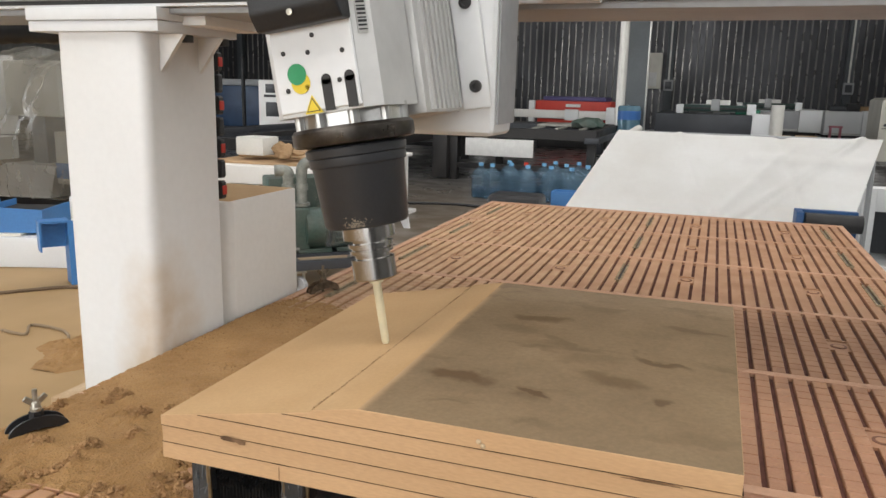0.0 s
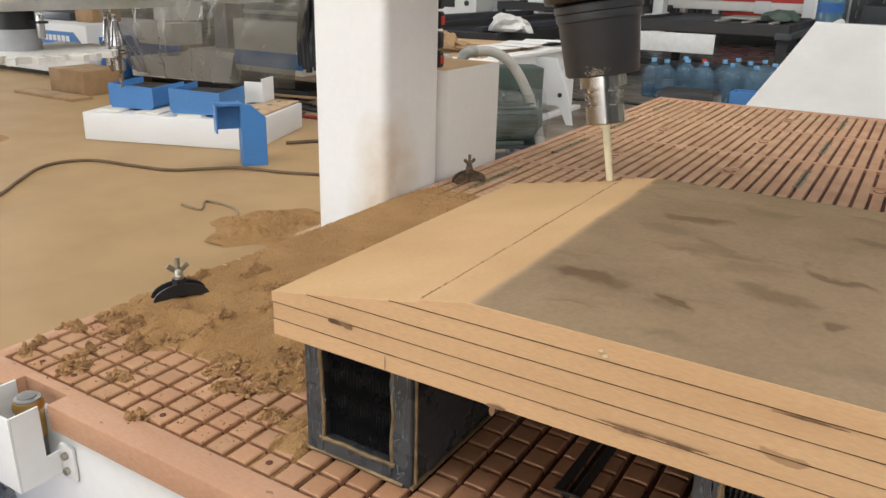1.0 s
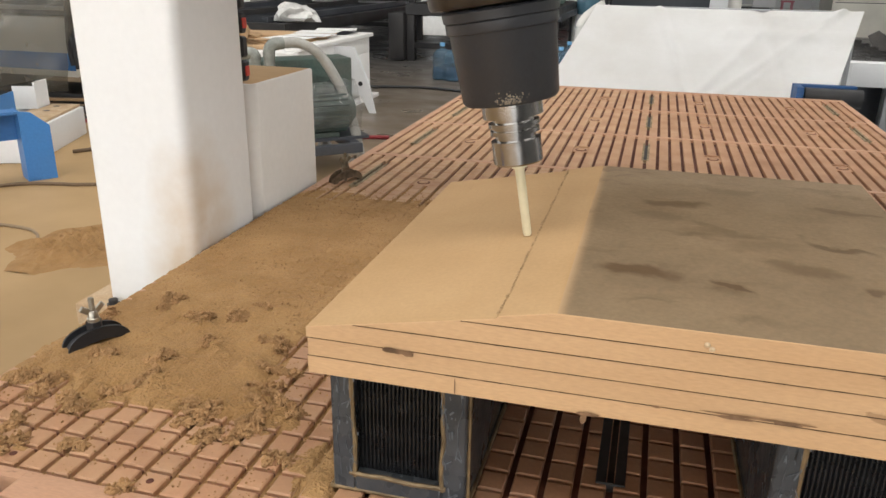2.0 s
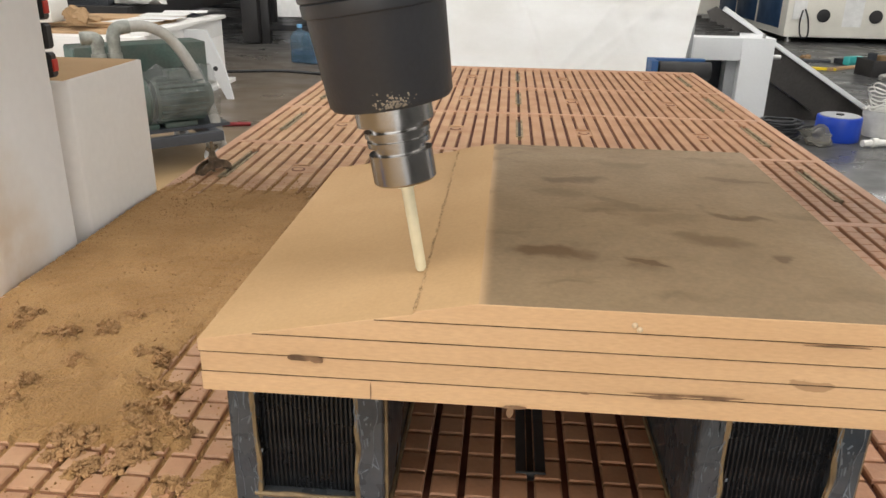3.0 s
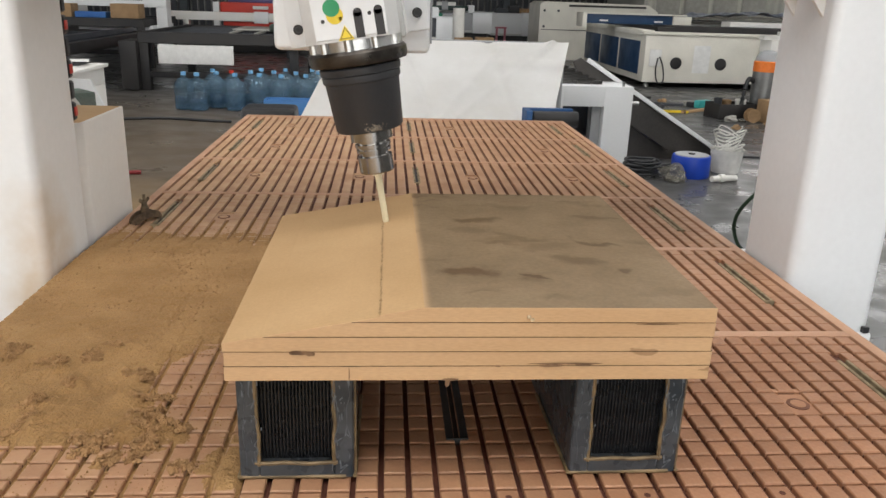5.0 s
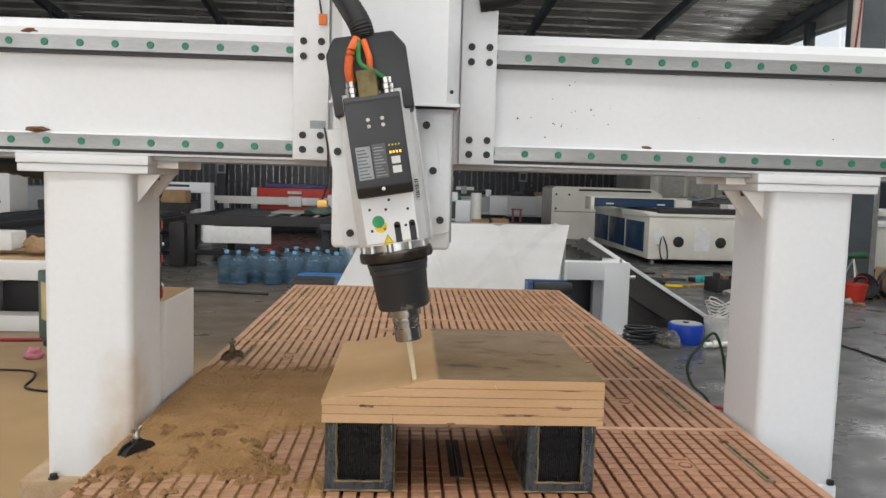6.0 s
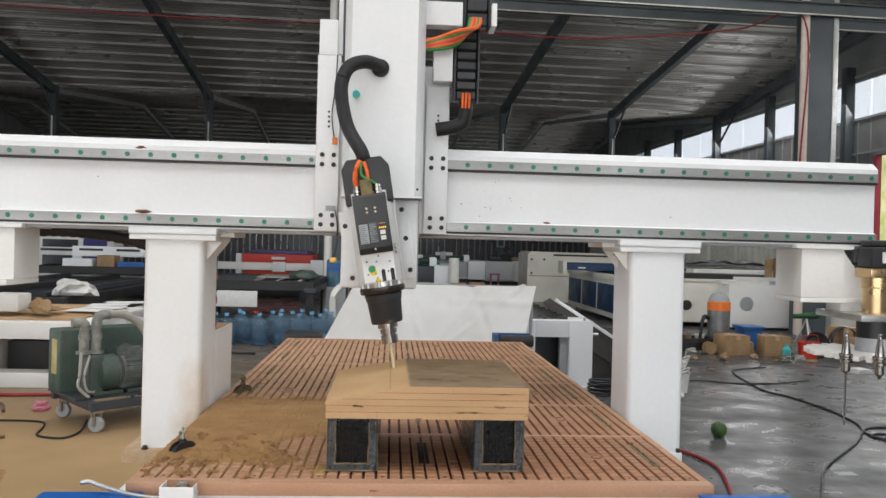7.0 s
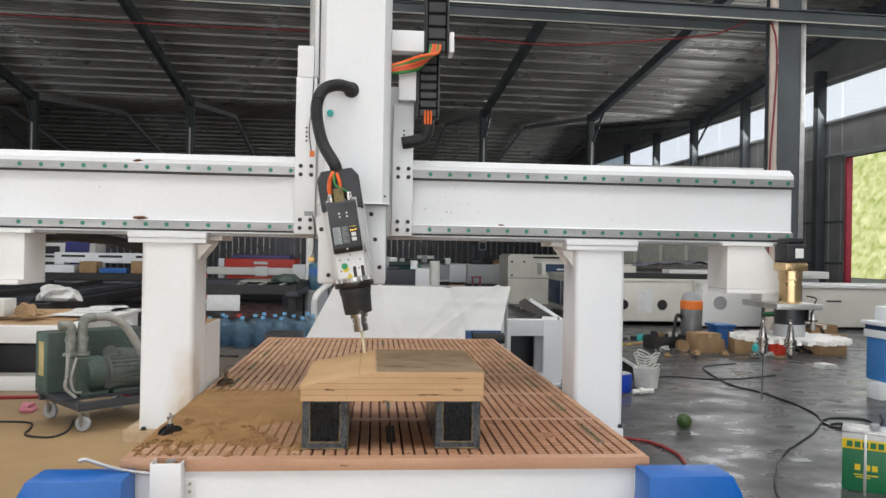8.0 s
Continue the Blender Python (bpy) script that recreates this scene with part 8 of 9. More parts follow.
lathe(bm, [(0.11, 0.0), (0.115, 0.005), (0.145, 0.21), (0.15, 0.215), (0.15, 0.225), (0.138, 0.225), (0.108, 0.012)], 24, Matrix.Translation((5.78, 8.35, 0)))
part("pail", bm, RED, rb)
bm = B()
tube(bm, [(5.645, 8.35, 0.21), (5.68, 8.27, 0.30), (5.78, 8.23, 0.34), (5.88, 8.27, 0.30), (5.915, 8.35, 0.21)], 0.006, n=6)
part("handle", bm, RED, rb)
cb = thing("cyan_bottle", "small cyan bottle on the floor", "bottle", pose(5.28, 8.0, 0))
bm = B()
lathe(bm, [(0.05, 0), (0.055, 0.01), (0.055, 0.16), (0.02, 0.2), (0.02, 0.23)], 14)
part("body", bm, TEAL, cb)
for k, (x, y, s) in enumerate(((4.2, 8.6, 0.12), (4.5, 8.2, 0.1), (5.2, 7.9, 0.14), (5.5, 8.05, 0.12), (4.0, 8.0, 0.08), (6.6, 8.6, 0.14), (3.6, 9.6, 0.12), (3.9, 10.3, 0.1))):
    crumpled("plastic_wrap", "crumpled plastic wrap among the boxes", "wrap", (PVC, CARD, FILM, PVC, CARD, FILM, BLACK, CARD)[k], x, y, 0, s * 0.65, s * 0.5, s * 0.5, k * 3.1, 3)
for k, (x, y, a, l) in enumerate(((3.2, 9.6, 20, 0.9), (3.6, 10.2, -12, 1.1), (4.1, 9.5, 35, 0.7), (3.3, 10.8, 5, 1.2), (3.75, 9.35, -4, 0.34))):
    w = thing("scrap_strip", "dark scrap strip lying on the floor", "scrap", pose(x, y, 0, 0, 0, a))
    boxpart("strip", w, (BLACKSTEEL, DARKGREY, PLY, BLACKSTEEL, TINYELLOW)[k], -l / 2, l / 2, -0.04, 0.04, 0, 0.03, 0.004)
fan = thing("cable_drum", "brown cable drum standing on the floor", "cable drum", pose(4.46, 8.6, 0) @ Matrix.Diagonal((0.5, 0.5, 0.5, 1)))
bm = B()
for a in (-0.12, 0.1):
    lathe(bm, [(0.17, a), (0.17, a + 0.02)], 22, pose(0, 0, 0.17, 90))
lathe(bm, [(0.10, -0.1), (0.10, 0.1)], 18, pose(0, 0, 0.17, 90))
part("drum", bm, CARD, fan)
bcoil = thing("cable_coil", "heap of black cable beside the white base", "cable coil", pose(2.03, 5.42, 0))
bm = B()
spiral = []
for i in range(64):
    a, q = 2 * math.pi * i / 9, 0.13 + 0.03 * math.sin(i * 0.37)
    spiral.append((q * math.cos(a), q * 0.8 * math.sin(a), 0.014 + 0.002 * i + 0.008 * abs(math.sin(i * 1.4))))
tube(bm, spiral, 0.011, n=6, steps=4)
part("coil", bm, BLACK, bcoil)
pan = thing("black_pan", "black metal pan tilted against the boxes", "pan", pose(5.98, 8.5, 0.0))
bm = B()
lathe(bm, [(0.02, 0.012), (0.12, 0.0), (0.17, 0.07), (0.175, 0.07), (0.125, -0.006), (0.02, 0.0)], 24, pose(0, 0, 0.165, 62, 0, 0))
part("dish", bm, BLACKSTEEL, pan)
tp = thing("tripod", "short tripod with a green head among the boxes", "tripod", pose(6.08, 8.95, 0))
for a in (20, 140, 260):
    bm = B()
    rod(bm, (0.2 * math.cos(radians(a)), 0.2 * math.sin(radians(a)), 0.0), (0, 0, 0.5), 0.012, n=8)
    part("leg", bm, ALU, tp)
bm = B()
rod(bm, (-0.2, 0.0, 0.53), (0.18, 0.02, 0.55), 0.035, 0.05, n=12)
part("head", bm, mat("dark_green_metal", (0.02, 0.09, 0.035), 0.4), tp)
wc = thing("cable_coil", "black coil of cable leaning on a carton", "cable coil", pose(6.34, 8.44, 0))
bm = B()
tube(bm, [((0.19 + 0.014 * math.sin(i * 0.9)) * math.cos(2 * math.pi * i / 12), -0.05 + 0.0016 * i + 0.02 * math.sin(i * 0.5), 0.225 + (0.19 + 0.014 * math.sin(i * 0.9)) * math.sin(2 * math.pi * i / 12)) for i in range(61)], 0.011, n=6, steps=3)
part("coil", bm, BLACK, wc)
bt = thing("brown_box", "carton with blue tape on the floor", "box", pose(6.55, 8.30, 0, 0, 0, 4))
boxpart("carton", bt, CARD, -0.2, 0.2, -0.1, 0.1, 0, 0.3, 0.006)
boxpart("tape", bt, BLUE, -0.201, 0.201, -0.102, -0.1, 0.15, 0.2, 0)
ps = thing("paper_stack", "small stack of white card on the floor", "paper", pose(5.72, 7.05, 0, 0, 0, 12))
for k in range(4):
    boxpart("card", ps, PAPER, -0.12 + 0.01 * k, 0.12 - 0.015 * k, -0.1, 0.09, 0.001 + 0.014 * k, 0.013 + 0.014 * k, 0.001)
dl = thing("power_drill", "teal and black drill lying on the floor", "drill", pose(4.35, 9.9, 0, 0, 0, 30))
boxpart("body", dl, TEAL, -0.14, 0.1, -0.05, 0.05, 0.0, 0.11, 0.02)
boxpart("grip", dl, BLACK, -0.12, -0.05, 0.05, 0.2, 0.0, 0.07, 0.015)
bm = B()
rod(bm, (0.1, 0, 0.06), (0.26, 0, 0.06), 0.022, n=10)
part("chuck", bm, STEEL, dl)
# sheets, rolls and film piled on the white bodies
for k, (x, y, z, l, w, a, mt) in enumerate(((6.5, 12.2, 0.861, 0.7, 0.16, 4, WHITEPVC), (6.95, 12.22, 0.861, 0.5, 0.12, -9, PAPER), (7.4, 12.2, 0.861, 0.6, 0.18, 12, GREYPAINT), (6.7, 12.2, 0.93, 0.5, 0.1, -6, WHITEPVC), (7.2, 12.25, 0.93, 0.45, 0.1, 20, PAPER))):
    o = thing("white_profile", "pale machine profile lying on the white body", "profile", pose(x, y, z, 0, 0, a))
    boxpart("profile", o, mt, -l / 2, l / 2, -w / 2, w / 2, 0, 0.068, 0.008)
for k, (x, h) in enumerate(((7.62, 0.42), (7.8, 0.44), (7.98, 0.40))):
    o = thing("kraft_roll", "short roll of brown kraft paper standing on a machine", "roll", pose(x - 0.1, 13.0, 0.9305))
    bm = B()
    lathe(bm, [(0.075, 0), (0.075, h), (0.03, h + 0.002)], 18)
    part("roll", bm, CARD, o)
o = thing("roll_shelf", "pale shelf carrying paper rolls", "shelf")
boxpart("board", o, CREAM, 7.3, 8.1, 12.8, 13.2, 0.90, 0.93, 0.004)
boxpart("leg", o, GREYPAINT, 7.62, 7.68, 12.95, 13.05, 0, 0.90, 0.004)
boxpart("leg", o, GREYPAINT, 8.02, 8.08, 12.95, 13.05, 0, 0.90, 0.004)
for k in range(14):
    x, y = 4.3 + 2.3 * random.random(), 7.9 + 1.2 * random.random()
    crumpled("plastic_wrap", "scrap of plastic wrap among the boxes", "wrap", random.choice((FILM, CARD, BLACK, GREYPAINT)), x, y, 0, random.uniform(0.03, 0.08), random.uniform(0.03, 0.07), random.uniform(0.02, 0.06), k * 1.7, 3)
# long pale machines along the window wall
lm = thing("flat_machine", "long cream machine body with drawer fronts", "machine")
boxpart("body", lm, CREAM, 8.1, 12.8, 11.9, 13.2, 0.06, 0.82, 0.02)
boxpart("plinth", lm, BLACKSTEEL, 8.2, 12.7, 12.0, 13.1, 0, 0.06, 0)
boxpart("top", lm, WHITE_DUSTY, 8.05, 12.85, 11.85, 13.25, 0.82, 0.88, 0.01)
for i in range(3):
    boxpart("handle", lm, DARKGREY, 8.7 + i * 1.3, 9.0 + i * 1.3, 11.885, 11.9, 0.55, 0.58, 0.004)
lm = thing("flat_machine", "white machine body with a round vent", "machine")
boxpart("body", lm, WHITE_DUSTY, 6.25, 8.0, 12.0, 12.42, 0.05, 0.86, 0.02)
bm = B()
lathe(bm, [(0.13, 0), (0.13, 0.015), (0.1, 0.02), (0.0, 0.02)], 22, pose(6.6, 12.0, 0.5, 90))
part("vent", bm, GREYPAINT, lm)
boxpart("plinth", lm, BLACKSTEEL, 6.3, 7.9, 12.05, 12.4, 0, 0.05, 0)
fm = thing("film_covered_machine", "long grey machine with drawer fronts under bluish film", "machine")
boxpart("body", fm, GREYPAINT, 5.9, 9.4, 15.2, 16.4, 0.5, 1.02, 0.02)
boxpart("top", fm, FOILGREY, 5.8, 9.5, 15.1, 16.5, 1.02, 1.08, 0.01)
boxpart("base", fm, BLACKSTEEL, 6.0, 9.3, 15.3, 16.3, 0, 0.5, 0)
for i in range(6):
    boxpart("drawer", fm, CREAM, 6.0 + i * 0.56, 6.46 + i * 0.56, 15.18, 15.2, 0.62, 0.92, 0.006)
    boxpart("handle", fm, DARKGREY, 6.16 + i * 0.56, 6.30 + i * 0.56, 15.165, 15.18, 0.80, 0.83, 0.003)
bm = B()
bmesh.ops.create_grid(bm, x_segments=60, y_segments=24, size=1.0)
for v in bm.verts:
    x, y = v.co.x * 1.6, v.co.y * 0.62
    v.co = Vector((7.7 + x, 15.8 + y, 1.13 + 0.10 * (1 - v.co.x * v.co.x) + 0.06 * noise.noise(Vector((x * 3, y * 4, 0))) + 0.03 * noise.noise(Vector((x * 9, y * 9, 5)))))
for f in bm.faces:
    f.smooth = True
film = part("film", bm, mat("bluish_film", (0.30, 0.33, 0.40), 0.3, var=0.25, scale=3, bump=0.5, bscale=12), fm, "bluish creased film")
film.modifiers.new("thickness", "SOLIDIFY").thickness = 0.006
fx = thing("fire_extinguisher", "red fire extinguisher by the wall", "fire extinguisher", pose(13.5, 20.2, 0))
bm = B()
lathe(bm, [(0.09, 0), (0.1, 0.02), (0.1, 0.5), (0.05, 0.56), (0.03, 0.62)], 16)
part("cylinder", bm, RED, fx)
fp = thing("planter", "pale box with green leaves outside the gate", "planter", pose(16.5, 19.0, -0.205))
boxpart("trough", fp, CREAM, -0.8, 0.8, -1.2, 1.2, 0, 1.2, 0.03)
bm = B()
for k in range(140):
    lathe(bm, [(0.0, 0), (0.05, 0.05), (0.0, 0.14)], 5, pose(random.uniform(-0.8, 0.8), random.uniform(-1.2, 1.2), 1.2 + random.uniform(0, 0.12), random.uniform(-60, 60), random.uniform(-60, 60), 0))
part("leaves", bm, MELON, fp)
bl = thing("blue_machine", "blue and white machine with a white foot rail", "machine", pose(0.07, 0, 0))
boxpart("cabinet", bl, BLUEBRIGHT, 5.02, 6.6, 5.0, 5.3, 0.16, 0.60, 0.015)
boxpart("white_band", bl, WHITE, 5.0, 6.62, 4.98, 5.32, 0.60, 0.68, 0.01)
boxpart("navy_band", bl, NAVY, 5.01, 6.61, 4.99, 5.31, 0.68, 0.73, 0.008)
boxpart("top", bl, WHITE, 4.98, 6.64, 4.96, 5.34, 0.73, 0.77, 0.01)
boxpart("foot_rail", bl, WHITE, 4.9, 6.6, 4.9, 5.1, 0.0, 0.16, 0.01)
boxpart("housing", bl, WHITE, 5.1, 5.9, 5.0, 5.3, 0.77, 0.92, 0.02)

# ---------------------------------------------------------------- beside the bed: pump and bench


def vacuum_pump():
    p = thing("vacuum_pump", "dusty green vacuum pump on a wheeled steel cart", "vacuum pump", pose(-2.154, 4.116, 0, 0, 0, 42))
    bm = B()
    bx(bm, -0.46, 0.34, 0.166, 0.42, 0.24, 0.715, None, 0.008)
    part("cabinet", bm, PUMPGREEN, p, "green steel cabinet")
    boxpart("end_door", p, mat("pale_green_panel", (0.06, 0.115, 0.09), 0.5, var=0.15), -0.465, -0.4602, 0.176, 0.41, 0.25, 0.705, 0.001)
    boxpart("notice", p, mat("yellowed_notice", (0.60, 0.48, 0.20), 0.6, var=0.15), -0.4665, -0.4652, 0.24, 0.345, 0.37, 0.64, 0)
    bm = B()
    bx(bm, -0.40, 0.24, -0.28, -0.22, 0.16, 0.22, None, 0.004)
    bx(bm, -0.44, 0.34, 0.36, 0.42, 0.16, 0.22, None, 0.004)
    bx(bm, -0.40, -0.34, -0.22, 0.36, 0.16, 0.22, None, 0.004)
    bx(bm, 0.18, 0.24, -0.22, 0.36, 0.16, 0.22, None, 0.004)
    bx(bm, -0.46, 0.34, -0.14, 0.42, 0.22, 0.24)
    part("cart", bm, DARKGREY, p)
    for x, y in ((-0.35, -0.25), (0.17, -0.25), (-0.35, 0.39), (0.20, 0.39)):
        bm = B()
        lathe(bm, [(0.055, -0.018), (0.06, -0.01), (0.06, 0.01), (0.055, 0.018)], 20, pose(x, y, 0.06, 0, 90, 35))
        w = part("caster", bm, GREYPAINT, p)
        bm = B()
        bx(bm, x - 0.03, x - 0.023, y - 0.03, y + 0.03, 0.05, 0.15)
        bx(bm, x + 0.023, x + 0.03, y - 0.03, y + 0.03, 0.05, 0.15)
        bx(bm, x - 0.04, x + 0.04, y - 0.04, y + 0.04, 0.148, 0.16)
        part("fork", bm, STEEL, w)
    # pump body, ribbed motor
    bm = B()
    lathe(bm, [(0.09, -0.06), (0.135, -0.05), (0.14, 0.08), (0.11, 0.10), (0.05, 0.11)], 26, pose(-0.22, -0.03, 0.40, 0, 90, 0))
    bx(bm, -0.36, -0.24, -0.12, 0.05, 0.24, 0.55, None, 0.03, 3)
    bx(bm, -0.33, -0.1, -0.13, 0.07, 0.241, 0.27, None, 0.006)
    part("pump_body", bm, PUMPGREEN, p, "dusty green cast pump body")
    bm = B()
    lathe(bm, [(0.12, 0.10), (0.12, 0.42), (0.09, 0.46)], 26, pose(-0.2, -0.03, 0.40, 0, 90, 0))
    bx(bm, -0.06, 0.14, -0.12, 0.06, 0.241, 0.27, None, 0.004)
    bx(bm, 0.0, 0.12, -0.09, 0.03, 0.53, 0.58, None, 0.008)
    motor = part("motor", bm, PUMPGREEN, p, "finned green motor")
    fin = B()
    bx(fin, 0.119, 0.142, -0.003, 0.003, 0.12, 0.40)
    fin = mesh_of("fin", fin, PUMPGREEN)
    for i in range(22):
        share("fin", fin, motor, pose(-0.2, -0.03, 0.40, 0, 90, 0) @ pose(0, 0, 0, 0, 0, 360 * i / 22))
    bm = B()
    for x in (-0.375, -0.285):
        lathe(bm, [(0.055, 0.555), (0.055, 0.575), (0.035, 0.577), (0.035, 0.66), (0.042, 0.662), (0.042, 0.70), (0.035, 0.702), (0.035, 0.76)], 18, Matrix.Translation((x, -0.05, 0)))
    tube(bm, [(-0.375, -0.05, 0.745), (-0.375, -0.05, 0.775), (-0.40, -0.04, 0.79), (-0.46, -0.03, 0.79)], 0.038, n=12)
    tube(bm, [(-0.285, -0.05, 0.755), (-0.28, -0.05, 0.81), (-0.25, -0.05, 0.84), (-0.19, -0.05, 0.845)], 0.038, n=12)
    part("pipework", bm, mat("dusty_pipe", (0.30, 0.31, 0.28), 0.5, metal=0.3, var=0.2, scale=20), p, "dusty pipe elbows")
    bm = B()
    tube(bm, [(-0.2, -0.05, 0.845), (-0.08, -0.05, 0.84), (0.04, -0.05, 0.77), (0.14, -0.06, 0.62), (0.21, -0.08, 0.44), (0.26, -0.10, 0.25), (0.29, -0.12, 0.04)], 0.034, n=12, steps=12, ribs=0.002)
    part("suction_hose", bm, PVC, p, "grey suction hose")
    bm = B()
    tube(bm, [(-0.36, -0.13, 0.55), (-0.41, -0.16, 0.4), (-0.39, -0.17, 0.3), (-0.33, -0.15, 0.28)], 0.009, n=8)
    tube(bm, [(-0.42, -0.12, 0.58), (-0.44, -0.15, 0.42), (-0.45, -0.16, 0.33), (-0.38, -0.18, 0.25)], 0.012, n=8)
    part("oil_line", bm, PVC, p)
    bm = B()
    rows = []
    for i in range(25):
        x = -0.16 + i * 0.018
        row = []
        for j in range(21):
            a = radians(-35 + j * 12.5)
            q = 0.165 + 0.035 * noise.noise(Vector((x * 14, a * 2.2, 2.0))) + 0.014 * noise.noise(Vector((x * 45, a * 6, 5.0)))
            row.append(bm.verts.new((x, -0.03 - q * math.cos(a), 0.41 + q * 1.1 * math.sin(a))))
        rows.append(row)
    for u, v in zip(rows, rows[1:]):
        for j in range(20):
            bm.faces.new((u[j], v[j], v[j + 1], u[j + 1])).smooth = True
    part("film", bm, mat("clear_motor_wrap", (0.30, 0.31, 0.30), 0.16, var=0.3, scale=12, bump=0.5, bscale=30, alpha=0.28), p, "clear crumpled plastic film over the motor")


vacuum_pump()


def bench():
    b = thing("workbench", "white machine base beside the pump, open at the front", "workbench")
    boxpart("top", b, WHITE_DUSTY, -4.05, -2.9, 5.35, 7.2, 0.46, 0.62, 0.006)
    for x0, x1, y0, y1 in ((-4.05, -3.9, 5.35, 7.2), (-3.15, -2.9, 5.35, 5.6), (-3.15, -2.9, 6.9, 7.2)):
        boxpart("leg", b, WHITE_DUSTY, x0, x1, y0, y1, 0.0, 0.4595, 0.006)
    boxpart("stretcher", b, WHITE_DUSTY, -3.9, -3.15, 5.37, 5.6, 0.0, 0.14, 0.006)
    boxpart("foot_plate", b, WHITE_DUSTY, -2.8995, -2.82, 5.3, 7.25, 0.0, 0.04, 0.004)
    # black block added to paint the dark of the opening under the top
    boxpart("bellows", b, BLACKSTEEL, -3.85, -3.2, 5.7, 6.3, 0.02, 0.40, 0.01)
    boxpart("inner_wall", b, GREYPAINT, -3.9, -3.15, 6.6, 6.65, 0.0, 0.45, 0.004)
    boxpart("lid", b, WHITE_DUSTY, -3.02, -2.86, 5.5, 7.22, 0.6205, 0.655, 0.006, "white lid")
    bm = B()
    prism(bm, [(-2.92, 0.60), (-2.70, 0.60), (-2.56, 0.28), (-2.50, 0.0), (-2.56, 0.0), (-2.64, 0.16), (-2.92, 0.20)], 0.03, Matrix.Translation((0, 6.25, 0)))
    part("bracket", bm, WHITE, b, "white bracket plate with a bolt hole")
    bm = B()
    rod(bm, (-2.64, 6.244, 0.27), (-2.64, 6.2495, 0.27), 0.022, n=12)
    part("bolt_hole", bm, BLACK, b)


bench()
for k, (x, y, l, w, a) in enumerate(((-3.68, 5.95, 1.1, 0.9, 3), (-3.60, 6.15, 1.1, 0.62, -6), (-3.62, 6.4, 1.2, 0.5, 8))):
    s = thing("plywood_sheet", "plywood offcut lying on the white base", "plywood", pose(x, y, 0.6215 + k * 0.023, 0, 0, a))
    boxpart("sheet", s, PLY, -l / 2, l / 2, -w / 2, w / 2, 0, 0.021, 0.001)
crumpled("crumpled_cardboard", "crumpled brown cardboard on the plywood", "cardboard", CARD, -3.5, 5.6, 0.6885, 0.10, 0.09, 0.10, 21)
crumpled("crumpled_cardboard", "torn brown cardboard on the plywood", "cardboard", CARD, -3.55, 5.78, 0.6885, 0.15, 0.1, 0.04, 25)
tb = thing("plastic_tub", "white plastic tub on the plywood", "tub")
boxpart("tub", tb, WHITEPVC, -4.02, -3.72, 5.62, 5.9, 0.6885, 0.86, 0.02)
for k in range(4):
    w = thing("paper_sheet", "white sheet lying on the white lid", "paper", pose(-3.2 + 0.06 * (k % 2), 5.95 + 0.32 * k, 0.6885 + 0.003 * k, 0, 0, -8 + 9 * k))
    boxpart("sheet", w, PAPER, -0.2, 0.2, -0.15, 0.15, 0, 0.0025, 0)

# ---------------------------------------------------------------- machine parts on the dusty floor


